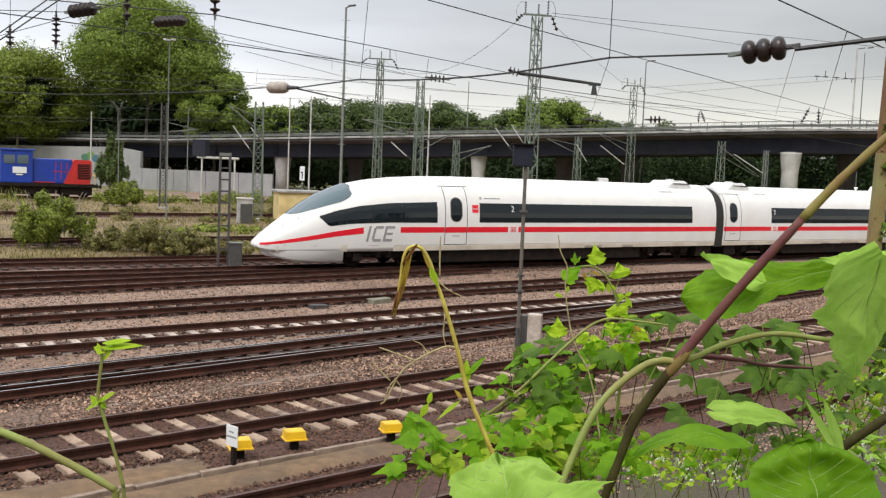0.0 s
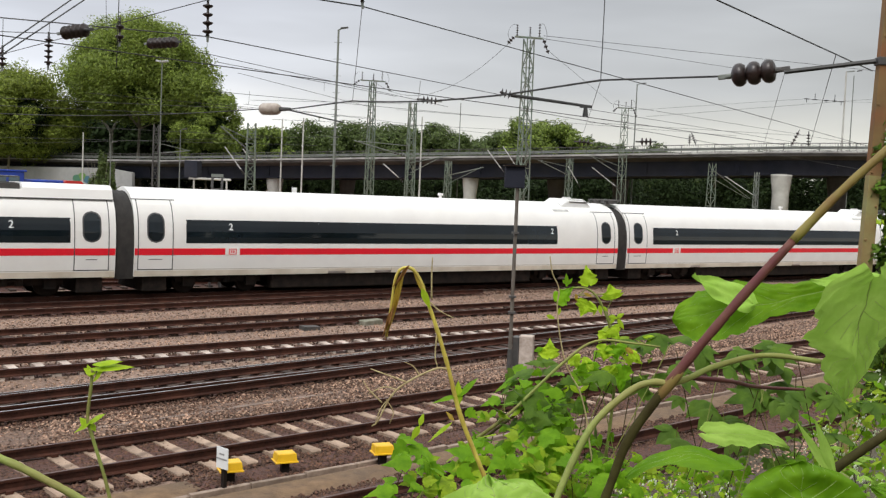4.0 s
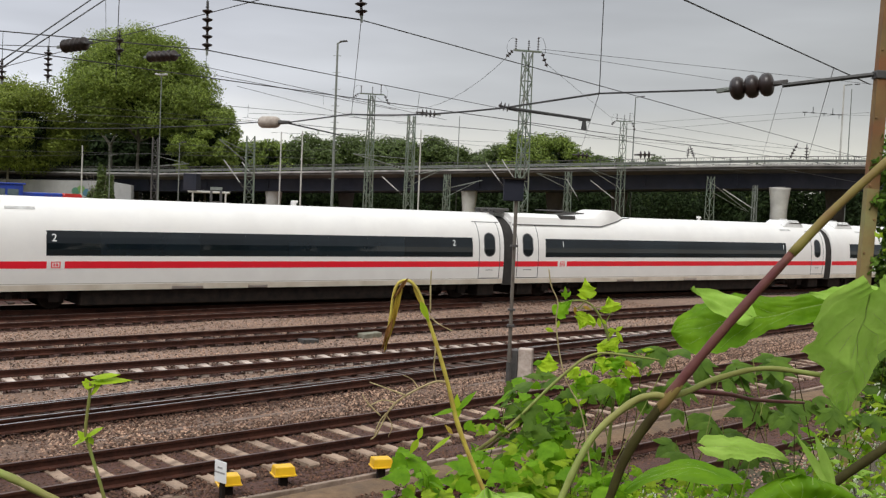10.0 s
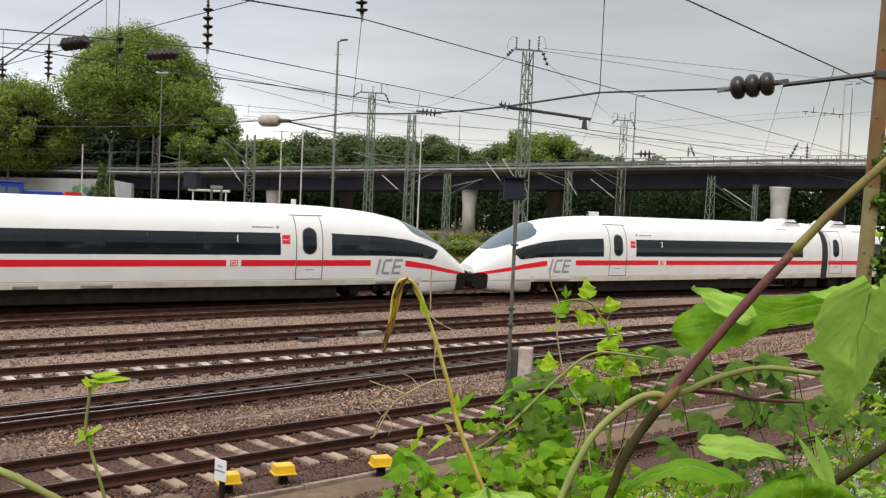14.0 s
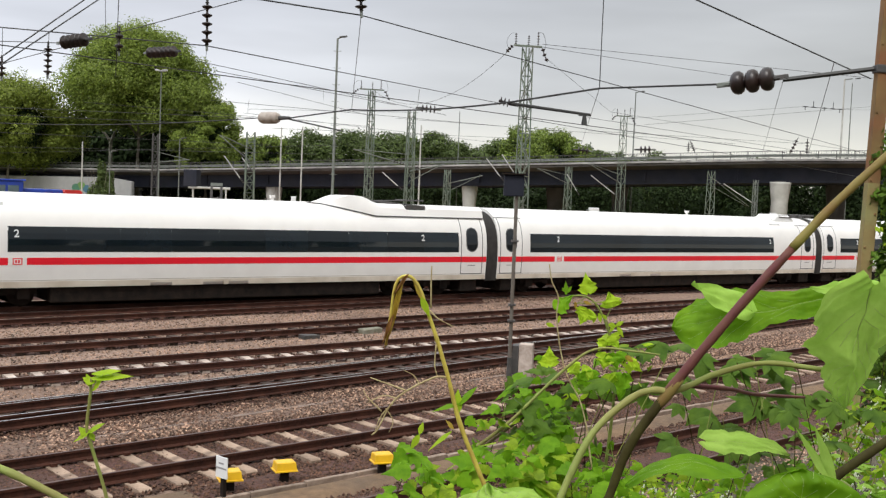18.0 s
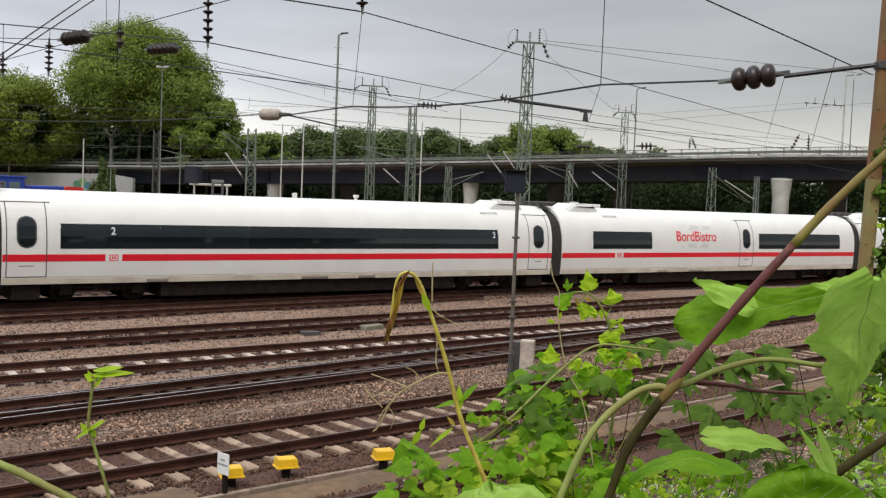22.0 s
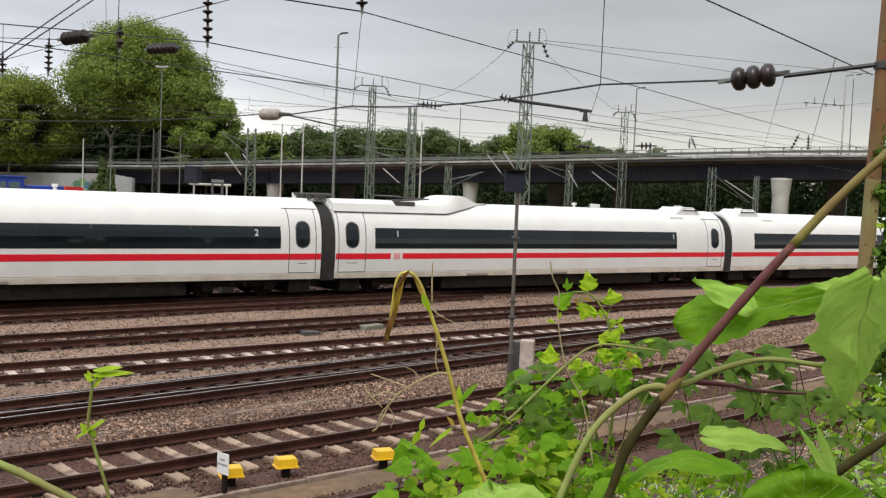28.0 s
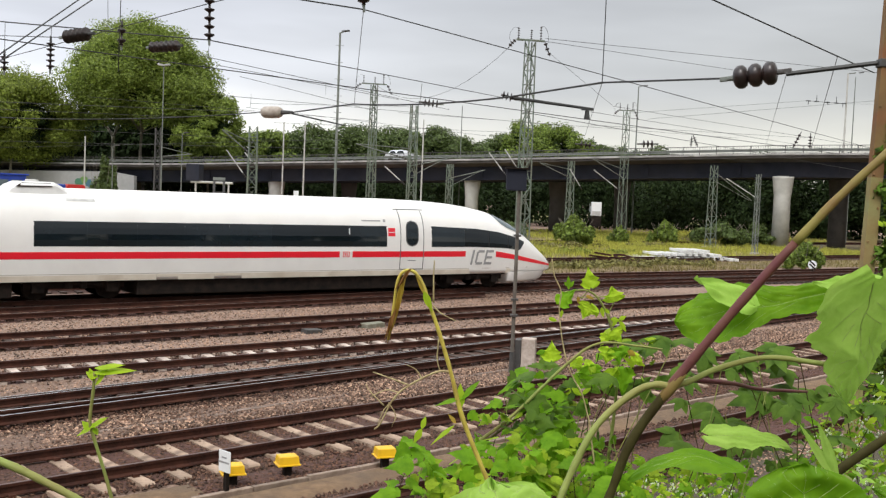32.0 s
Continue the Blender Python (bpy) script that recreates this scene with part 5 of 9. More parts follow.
pole_lamp((-19.5, 69.1), 11.9, "slim grey yard lamp with two small flat heads", heads=2, arm=0.22, r=0.05)
pole_lamp((-8.9, 80.0), 16.3, "very tall yard lamp with climbing rungs", r=0.13, steps=True, arm=0.45)
pole_lamp((48.05, 125.0), 20.6, "tall pale street lamp behind the viaduct", r=0.15, arm=1.6, mat=M_PIER)
pole_lamp((22.7, 125.0), 18.0, "tall street lamp behind the viaduct", r=0.11, arm=0.8)
pole_lamp((-40.3, 122.0), 8.1, "small lamp on a curved bracket", r=0.07)
pole_lamp((-32.8, 125.0), 10.1, "small lamp before the viaduct", r=0.08)
for x_, y_, h_ in ((-17.8, 125, 12.2), (-21.2, 130, 12.3), (-3.1, 117, 12.4), (-47.2, 132, 9.6), (1.4, 132, 15.4), (49.2, 125.5, 20.2)):
    bm_ = bmesh.new()
    rod(bm_, (0, 0, BASE - 0.1), (0, 0, h_), 0.11 if h_ < 13 else 0.09, 0.08 if h_ < 13 else 0.05, 8)
    pl_ = thing("pole", pose(x_, y_, 0), "plain pale pole by the viaduct", "pole", group="poles by the viaduct")
    part("shaft", bm_, M_PIER if h_ < 13 else M_STEEL, pl_)


# ---- trees and bushes ----
def leaf_cloud(name, blobs, count, size, mat, parent=None, seed=1, label="", flat=0.0):
    """Many small bent leaves on and in a set of uneven lumps: (centre, radii)."""
    rg = np.random.default_rng(seed)
    vol = np.array([r[0] * r[1] + r[1] * r[2] + r[0] * r[2] for _, r in blobs], float)
    which = rg.choice(len(blobs), count, p=vol / vol.sum())
    C = np.array([b[0] for b in blobs], float)[which]
    R = np.array([b[1] for b in blobs], float)[which]
    d = rg.normal(size=(count, 3))
    d /= np.linalg.norm(d, axis=1)[:, None]
    rad = rg.uniform(0.15, 1.12, count) ** 0.5
    lump = 1 + 0.18 * np.sin(d[:, 0] * 5 + which) * np.cos(d[:, 1] * 4 + which * 2) + 0.12 * np.sin(d[:, 2] * 9 + which * 3)
    P = C + d * R * (rad * lump)[:, None]
    nrm = d + rg.normal(size=(count, 3)) * 0.5 + np.array([0, 0, 0.3])
    nrm /= np.linalg.norm(nrm, axis=1)[:, None]
    a = np.cross(nrm, rg.normal(size=(count, 3)))
    a /= np.linalg.norm(a, axis=1)[:, None]
    b = np.cross(nrm, a)
    s = (size * rg.uniform(0.6, 1.35, count))[:, None]
    V = np.stack([P - a * s, P - b * s * 0.55 - nrm * s * 0.15, P + a * s, P + b * s * 0.55 - nrm * s * 0.15], 1).reshape(-1, 3)
    F = np.arange(count * 4).reshape(-1, 4)
    F = np.concatenate([F[:, [0, 1, 2]], F[:, [0, 2, 3]]])
    me = bpy.data.meshes.new(name)
    me.from_pydata(V.tolist(), [], F.tolist())
    me.materials.append(mat)
    o = new(name, me)
    o.parent = parent
    if label:
        o["label"] = label
    return o


def tree(x, y, h, spread, seed, mat, label, leaves=9000, size=0.42, crown_from=0.3, lumps=14):
    rg = random.Random(seed)
    t = thing("tree", pose(x, y, BASE), label, "tree", group="trees behind the viaduct")
    bm = bmesh.new()
    r = h * (0.022 if lumps < 50 else 0.014)
    tube(bm, spline(((0, 0, -0.2), (rg.uniform(-.3, .3), 0, h * 0.2), (rg.uniform(-.6, .6), rg.uniform(-.4, .4), h * 0.45), (rg.uniform(-1, 1), rg.uniform(-.6, .6), h * 0.8)), 4), [r * (1 - 0.068 * i) for i in range(13)], 8)
    part("trunk", bm, M_BARK, t)
    blobs = []
    mid, half = h * (1 + crown_from) / 2, h * (1 - crown_from) / 2
    for i in range(lumps):
        v = 1 - 1.75 * (i + 0.5) / lumps                     # from the top down past the crown's widest part
        a = i * 2.39996 + rg.uniform(-.3, .3)
        ring = math.sqrt(max(0.0, 1 - v * v)) * rg.uniform(0.55, 0.92)
        c = (spread * ring * math.cos(a), spread * ring * math.sin(a), mid + half * v * rg.uniform(0.66, 0.92))
        s = spread * rg.uniform(0.14, 0.33)
        blobs.append((c, (s, s, s * rg.uniform(0.62, 0.85))))
        if i % (3 if lumps < 50 else 11) == 0:
            bm = bmesh.new()
            tube(bm, spline(((0, 0, h * (0.3 if lumps < 50 else 0.42)), (c[0] * 0.5, c[1] * 0.5, c[2] - spread * 0.15), c), 4), [r * (0.45 if lumps < 50 else 0.26) * (1 - 0.1 * k) for k in range(9)], 6)
            part("limb", bm, M_BARK, t)
    # inner leaves carry the crown's shade in their colour
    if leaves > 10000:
        leaf_cloud("crown_heart", [((0, 0, mid), (spread * 0.62, spread * 0.62, half * 0.66))], leaves // 5, size * 1.2, M_LEAF_DEEP, t, seed + 500, "inner foliage with the crown's shade put into its colour")
    leaf_cloud("crown", blobs, leaves, size, mat, t, seed, "uneven leafy crown")
    return t


tree(-46.0, 152.0, 27.5, 12.0, 3, M_LEAF_CROWN, "large broad green plane tree behind the viaduct", 125000, 0.185, 0.37, 120)
tree(-63.0, 146.0, 19.5, 9.5, 5, M_LEAF_PALE, "broad yellowish-green tree behind the viaduct ramp", 58000, 0.185, 0.22, 80)
tree(-73.0, 150.0, 18.0, 9.0, 6, M_LEAF_PALE, "broad yellowish-green tree behind the viaduct ramp", 30000, 0.2, 0.22, 60)
tree(-34.6, 147.0, 18.6, 5.1, 7, M_LEAF_CROWN, "rounded green tree beside the large one", 42000, 0.185, 0.15, 64)
tree(-29.0, 158.0, 13.6, 6.5, 8, M_LEAF_MID, "green tree behind the viaduct", 24000, 0.25, 0.1, 40)
FAR = ((-24, 168, 14.0, 7), (-16, 172, 15.0, 7), (-9, 170, 14.5, 6), (-3, 172, 15.6, 6), (2, 168, 13.0, 5), (8, 175, 14.2, 6), (13.5, 172, 16.6, 6.5), (18.5, 171, 16.3, 5.5), (23, 176, 14.2, 6), (29, 178, 13.0, 6), (36, 182, 12.8, 6), (44, 186, 12.2, 6), (56, 182, 12.3, 7))
for i_, (x_, y_, h_, s_) in enumerate(FAR):
    tree(x_, y_, h_ + 0.6, s_ * 1.15, 20 + i_, M_LEAF_MID if i_ in (6, 7) else M_LEAF_DARK, "dark green tree in the row behind the viaduct", 20000, 0.22, 0.15, 44)


def wood_row():
    blobs = []
    rg = random.Random(77)
    for i in range(150):
        x = -95 + (i % 75) * 3.0
        y = 152 + (0 if x > -30 else 8) + rg.uniform(-4, 6) - max(0, x - 20) * 0.28
        z = rg.uniform(1.0, 3.5) if i < 75 else rg.uniform(4.0, 6.5)
        blobs.append(((x, y, z), (rg.uniform(2.4, 3.8), rg.uniform(2, 3), rg.uniform(2.2, 3.6))))
    for i in range(40):
        x = 38 + i * 1.2
        blobs.append(((x, 142 - 0.28 * (x - 38) + rg.uniform(-3, 3), rg.uniform(1.5, 8.5)), (rg.uniform(2.4, 3.4), 2.5, rg.uniform(2.2, 3.2))))
    # shade behind the piers is painted into the leaves
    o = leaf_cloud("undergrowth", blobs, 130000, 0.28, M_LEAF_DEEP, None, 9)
    tagged(o, "undergrowth behind the viaduct piers with shade put into its dark green", "bushes", kind="stuff")


wood_row()


def ramp_wood():
    rg = random.Random(78)
    blobs = [((-105 + i * 0.8, 172 + rg.uniform(-3, 3), rg.uniform(5.5, 13.5)), (rg.uniform(2.8, 4.2), 2.5, rg.uniform(2.6, 3.8))) for i in range(84)]
    for i in range(70):
        x = -40 + i * 2.1
        blobs.append(((x, 166 - max(0.0, x - 20) * 0.28 + rg.uniform(-2, 2), rg.uniform(0.5, 7.5)), (rg.uniform(2.6, 3.6), 2.2, rg.uniform(2.6, 3.6))))
    # the wood's gloom is painted into the leaves here too
    tagged(leaf_cloud("woodland", blobs, 110000, 0.46, M_LEAF_DEEP, None, 10), "wood behind the viaduct and its ramp with shade put into its colour", "trees", kind="stuff")


ramp_wood()


def bush(x, y, h, w, seed, mat, label, leaves=2600, size=0.22):
    rg = random.Random(seed)
    t = thing("bush", pose(x, y, BASE), label, "bush", group="bushes of the yard")
    bm = bmesh.new()
    for i in range(7):
        a = i * 0.9
        tube(bm, spline(((0, 0, -0.05), (w * 0.2 * math.cos(a), w * 0.2 * math.sin(a), h * 0.4), (w * 0.4 * math.cos(a), w * 0.4 * math.sin(a), h * 0.85)), 3), 0.02, 4)
    part("stems", bm, M_BARK, t)
    blobs = []
    for i in range(46):                                       # many upright sprays, longest in the middle
        q = rg.uniform(0.0, 0.46)
        blobs.append(((w * q * math.cos(i * 2.4), w * q * math.sin(i * 2.4), h * rg.uniform(0.2, 0.88 - 0.9 * q)), (w * rg.uniform(0.035, 0.13), w * rg.uniform(0.035, 0.13), h * rg.uniform(0.08, 0.24))))
    leaf_cloud("foliage", blobs, int(leaves * 2.2), size * 0.62, mat, t, seed)
    return t


bush(-18.5, 46.6, 3.1, 4.1, 31, M_LEAF_LIGHT, "feathery green bush in dry grass", 10000, 0.10)
bush(-15.6, 46.4, 1.2, 2.6, 32, M_WEED, "low tangle of olive-brown weeds", 4500, 0.085)
bush(-13.7, 46.2, 1.7, 3.4, 52, M_WEED, "tangle of olive-brown weeds in dry grass", 6500, 0.085)
bush(-12.0, 46.0, 1.25, 3.0, 53, M_WEED, "low tangle of olive-brown weeds", 4800, 0.085)
bush(-10.3, 46.6, 0.7, 2.4, 33, M_STRAW, "low tangle of dry brown weeds", 2200, 0.12)
bush(-28.0, 86.0, 2.4, 3.0, 34, M_LEAF_LIGHT, "light green bush by a siding", 2600, 0.2)
bush(-42.0, 124.0, 7.2, 4.4, 35, M_LEAF_DARK, "tall dark green bush before the wall", 5200, 0.3)
bush(-31.6, 99.0, 2.1, 2.8, 36, M_LEAF_MID, "green bush beside the locomotive", 2600, 0.22)
bush(11.6, 92.0, 3.0, 4.0, 37, M_LEAF_MID, "green bush with pointed leaves under the viaduct", 3600, 0.26)
bush(17.0, 100.0, 1.9, 2.4, 38, M_LEAF_MID, "small green bush by a mast foot", 1500, 0.22)
bush(25.3, 71.6, 2.2, 3.0, 39, M_LEAF_MID, "green bush beside a track marker", 2800, 0.2)
bush(22.0, 103.0, 2.6, 3.4, 40, M_LEAF_MID, "green bush in the grass under the viaduct", 2400, 0.25)
bush(28.5, 106.0, 2.8, 6.0, 41, M_LEAF_DARK, "dark green bush under the viaduct", 4200, 0.26)
bush(33.0, 108.0, 2.8, 5.0, 42, M_LEAF_DARK, "dark green bush under the viaduct", 3600, 0.26)
bush(6.0, 101.0, 2.2, 5.0, 43, M_LEAF_DARK, "dark green bush in the grass", 3000, 0.25)
bush(-3.0, 78.0, 2.0, 5.5, 44, M_LEAF_MID, "green scrub behind the main line", 3600, 0.2)
bush(1.5, 80.0, 1.8, 5.0, 45, M_LEAF_MID, "green scrub behind the main line", 3000, 0.2)


def grass_patch(name, heading, off0, off1, s0, s1, count, h, mat, label, seed):
    rg = np.random.default_rng(seed)
    o = rg.uniform(off0, off1, count)
    s = rg.uniform(s0, s1, count)
    c, d = math.cos(radians(heading)), math.sin(radians(heading))
    x, y = -d * o + c * s, c * o + d * s
    keep = np.sin(x * 0.35 + 1.3) + np.sin(y * 0.41) + rg.normal(size=count) * 0.9 > -0.6
    x, y = x[keep], y[keep]
    n = len(x)
    hh = h * rg.uniform(0.4, 1.3, n)
    a = rg.uniform(0, 6.28, n)
    w = 0.022 + 0.026 * rg.random(n)
    lx, ly = rg.normal(size=n) * 0.25 * hh, rg.normal(size=n) * 0.25 * hh
    V = np.stack([np.stack([x - w * np.cos(a), y - w * np.sin(a), np.full(n, BASE)], 1), np.stack([x + w * np.cos(a), y + w * np.sin(a), np.full(n, BASE)], 1), np.stack([x + lx, y + ly, BASE + hh], 1)], 1).reshape(-1, 3)
    me = bpy.data.meshes.new(name)
    me.from_pydata(V.tolist(), [], np.arange(n * 3).reshape(-1, 3).tolist())
    me.materials.append(mat)
    tagged(new(name, me), label, "grass", kind="stuff")


grass_patch("grass", 36.5, 43.6, 48.8, -45, 80, 22000, 0.26, M_STRAW, "tufts of dry yellow grass between tracks", 1)
grass_patch("grass", 36.5, 53.4, 71.0, -50, 95, 34000, 0.28, M_STRAW, "tufts of dry yellow grass between sidings", 2)
grass_patch("grass", 35.0, 77.0, 99.0, -70, 110, 32000, 0.35, M_STRAW, "tufts of dry grass before the viaduct", 3)
grass_patch("grass", 36.5, 53.0, 71.5, 48, 95, 45000, 0.45, M_MEADOW, "yellow-green meadow grass between sidings", 4)
grass_patch("grass", 35.0, 76.0, 99.0, 66, 115, 32000, 0.5, M_MEADOW, "yellow-green meadow grass before the viaduct", 6)
grass_patch("weeds", 35.0, 92.0, 104.0, -60, 20, 9000, 1.2, M_LEAF_LIGHT, "tall green weeds along the far track", 5)


def weed_row(name, heading, off, s0, s1, n, high, mat, label, seed):
    """A ragged row of tall weeds along a track."""
    rg = random.Random(seed)
    blobs = []
    for i in range(n):
        p = on_line(heading, off + rg.uniform(-1.5, 1.5), rg.uniform(s0, s1))
        h = high * rg.uniform(0.35, 1.0)
        blobs.append(((p.x, p.y, BASE + h * 0.45), (rg.uniform(0.3, 0.9), rg.uniform(0.3, 0.8), h * 0.55)))
    tagged(leaf_cloud(name, blobs, n * 90, 0.12, mat, None, seed), label, "weeds", kind="stuff")


weed_row("weeds", 30.0, 97.5, 18, 62, 120, 1.6, M_LEAF_LIGHT, "tall green weeds beside the far track", 81)
weed_row("weeds", 35.0, 78.0, -10, 60, 70, 0.9, M_WEED, "olive weeds along the siding", 82)
weed_row("weeds", 36.5, 47.0, 18, 60, 90, 0.6, M_WEED, "low olive weeds between the tracks", 83)
weed_row("weeds", 36.5, 57.0, 20, 70, 70, 0.6, M_LEAF_LIGHT, "low green weeds between the sidings", 84)
weed_row("weeds", 36.5, 66.0, 20, 75, 60, 0.7, M_WEED, "olive weeds between the sidings", 85)


# ---- yard things ----
def build_loco():
    p = on_line(LOCO_HEADING, LOCO_OFF, 14.2)
    L = thing("shunting_locomotive", pose(-36.95, 101.62, 0, 0, 0, LOCO_HEADING), "blue shunting locomotive with a red front end", "locomotive")
    q = L.matrix_basis.inverted() @ Vector((*on_line(LOCO_HEADING, LOCO_OFF, 0), 0))
    yy = q.y
    bm = bmesh.new()
    box(bm, -8.6, yy - 1.45, 0.95, 0.0, yy + 1.45, 1.25, bevel=0.03)
    part("running_board", bm, M_UNDER, L, "dark running board")
    bm = bmesh.new()
    box(bm, -5.6, yy - 1.15, 1.25, -2.1, yy + 1.15, 3.55, bevel=0.12)
    part("long_hood", bm, M_BLUE, L, "blue engine hood")
    bm = bmesh.new()
    vs = []
    for u, z in ((-2.9, 1.25), (-0.45, 1.25), (-0.35, 3.35), (-0.5, 3.53), (-1.9, 3.55)):
        vs.append([bm.verts.new((u, yy + s * 1.16, z)) for s in (-1, 1)])
    bm.faces.new([v[0] for v in vs])
    bm.faces.new([v[1] for v in vs][::-1])
    for a, b in zip(vs, vs[1:] + vs[:1]):
        bm.faces.new((a[0], a[1], b[1], b[0]))
    bmesh.ops.recalc_face_normals(bm, faces=bm.faces)
    part("front_hood", bm, M_LOCORED, L, "red front end")
    bm = bmesh.new()
    for i in range(9):
        box(bm, -1.62, yy - 1.20, 1.75 + i * 0.16, -0.5, yy - 1.16, 1.85 + i * 0.16)
        box(bm, -0.36, yy - 0.9, 1.75 + i * 0.16, -0.30, yy + 0.9, 1.85 + i * 0.16)
    part("radiator_grille", bm, M_UNDER, L, "dark slatted radiator grille")
    bm = bmesh.new()
    box(bm, -8.4, yy - 1.4, 1.25, -5.6, yy + 1.4, 4.2, bevel=0.1)
    c = part("cab", bm, M_BLUE, L, "blue driver's cab")
    bm = bmesh.new()
    box(bm, -8.6, yy - 1.5, 4.2, -5.4, yy + 1.5, 4.36, bevel=0.05)
    part("cab_roof", bm, M_BLUE, c)
    bm = bmesh.new()
    box(bm, -8.1, yy - 1.43, 3.0, -7.15, yy - 1.39, 3.8)
    box(bm, -6.95, yy - 1.43, 3.0, -6.0, yy - 1.39, 3.8)
    part("cab_window", bm, M_SCREEN, c)
    bm = bmesh.new()
    box(bm, -7.35, yy - 1.44, 2.15, -6.15, yy - 1.41, 2.72)
    box(bm, -7.05, yy - 1.44, 1.95, -6.5, yy - 1.41, 2.07)
    part("side_plate", bm, M_NUMERAL, L, "white emblem plate")
    bm = bmesh.new()
    box(bm, -5.6, yy - 1.18, 1.32, -3.6, yy - 1.155, 1.40)
    for i in range(4):
        box(bm, -3.6 + i * 0.5, yy - 1.17, 1.6, -3.56 + i * 0.5, yy - 1.152, 3.3)
    box(bm, -3.9, yy - 1.17, 2.35, -1.9, yy - 1.152, 2.39)
    part("door_lines", bm, M_LOCORED, L)
    for u in (-7.4, -5.4, -2.6, -0.9):
        bm = bmesh.new()
        for s in (-0.75, 0.75):
            turned(bm, ((0.06, -0.07), (0.47, -0.06), (0.5, 0.0), (0.47, 0.06), (0.1, 0.07)), pose(u, yy + s, 0.5, 90), 20)
        rod(bm, (u, yy - 0.75, 0.5), (u, yy + 0.75, 0.5), 0.08)
        part("wheelset", bm, M_UNDER, L)
    bm = bmesh.new()
    box(bm, -8.3, yy - 1.2, 0.22, -4.6, yy + 1.2, 0.95)
    box(bm, -3.2, yy - 1.2, 0.22, -0.3, yy + 1.2, 0.95)
    box(bm, -4.5, yy - 1.25, 0.3, -3.3, yy + 1.25, 0.95, bevel=0.1)
    part("bogies", bm, M_UNDER, L)
    bm = bmesh.new()
    for s in (-0.9, 0.9):
        rod(bm, (0.0, yy + s, 1.05), (0.5, yy + s, 1.05), 0.09, None, 10)
        rod(bm, (0.5, yy + s, 1.05), (0.58, yy + s, 1.05), 0.24, None, 14)
    part("buffer", bm, M_UNDER, L)
    bm = bmesh.new()
    for s in (-1.3, 1.3):
        tube(bm, ((-0.05, yy + s, 1.2), (-0.05, yy + s, 2.2), (-0.3, yy + s, 2.3)), 0.03, 6)
    tube(bm, ((0.0, yy - 1.3, 2.1), (0.0, yy + 1.3, 2.1)), 0.03, 6)
    part("handrail", bm, M_YELLOW, L, "yellow handrail")


build_loco()


def build_hut():
    h = thing("relay_hut", pose(-11.3, 73.6, BASE, 0, 0, 20), "small flat-roofed yellow relay hut", "hut")
    bm = bmesh.new()
    box(bm, -1.5, -1.2, 0, 1.5, 1.2, 2.25, bevel=0.02)
    part("wall", bm, M_HUT, h)
    bm = bmesh.new()
    box(bm, -1.65, -1.35, 2.25, 1.65, 1.35, 2.42, bevel=0.03)
    part("roof", bm, M_FASCIA, h, "flat grey roof slab")
    bm = bmesh.new()
    box(bm, -1.1, -1.24, 0.05, -0.2, -1.2, 2.0)
    part("door", bm, M_HUT, h, "ochre steel door")
    bm = bmesh.new()
    for a, b, z in ((0.2, 0.6, 1.4), (0.5, 1.2, 1.1), (0.3, 0.9, 0.8)):
        box(bm, a, -1.215, z, b, -1.2, z + 0.10)
    part("scribble", bm, M_UNDER, h, "dark sprayed scribble bars")


build_hut()


def build_cabinet():
    c = thing("switch_cabinet", pose(-14.3, 69.8, BASE, 0, 0, 20), "grey switch cabinet with a dark door", "cabinet")
    bm = bmesh.new()
    box(bm, -0.5, -0.35, 0, 0.5, 0.35, 1.75, bevel=0.03)
    part("body", bm, M_FASCIA, c)
    bm = bmesh.new()
    box(bm, -0.34, -0.38, 0.12, 0.47, -0.35, 1.45, bevel=0.005)
    d = part("door", bm, M_DARKSTEEL, c, "dark panel")
    bm = bmesh.new()
    box(bm, -0.56, -0.41, 1.75, 0.56, 0.41, 1.86, bevel=0.02)
    part("cap", bm, M_PIER, c, "pale concrete cap")


build_cabinet()


def build_signal():
    """The small signal on its slim post beside the turnout."""
    s = thing("signal_post", pose(1.77, 25.4, 0), "slim grey signal post with a black signal head", "railway signal")
    bm = bmesh.new()
    rod(bm, (0, 0, BASE - 0.1), (0, 0, 4.45), 0.05, 0.045, 10)
    part("post", bm, M_POSTGREY, s)
    bm = bmesh.new()
    box(bm, -0.33, -0.12, 4.34, 0.17, 0.14, 4.88, bevel=0.03)
    h = part("signal_head", bm, M_BRIDGE, s, "black signal head seen from behind")
    bm = bmesh.new()
    box(bm, -0.37, -0.2, 4.88, 0.21, 0.16, 4.91)
    part("hood", bm, M_UNDER, h)
    for z in (1.2, 1.6, 3.2):
        bm = bmesh.new()
        box(bm, -0.09, -0.09, z, 0.09, 0.09, z + 0.05)
        part("clamp", bm, M_DARKSTEEL, s)
    bm = bmesh.new()
    rod(bm, (0, 0, BASE - 0.05), (0, 0, 0.30), 0.075, 0.062, 10)
    part("foot_sleeve", bm, M_DARKSTEEL, s, "dark foot sleeve")
    c = thing("cable_box", pose(2.22, 25.75, BASE, 0, 0, -12), "pale weathered concrete cable box beside the signal post", "cable box")
    bm = bmesh.new()
    box(bm, -0.18, -0.17, 0, 0.17, 0.17, 0.86, bevel=0.02)
    part("casing", bm, M_CONCPALE, c)
    bm = bmesh.new()
    box(bm, -0.34, -0.2, 0.08, -0.185, 0.14, 0.82, bevel=0.01)
    part("side_plate", bm, M_DARKSTEEL, c, "dark steel side plate")


build_signal()


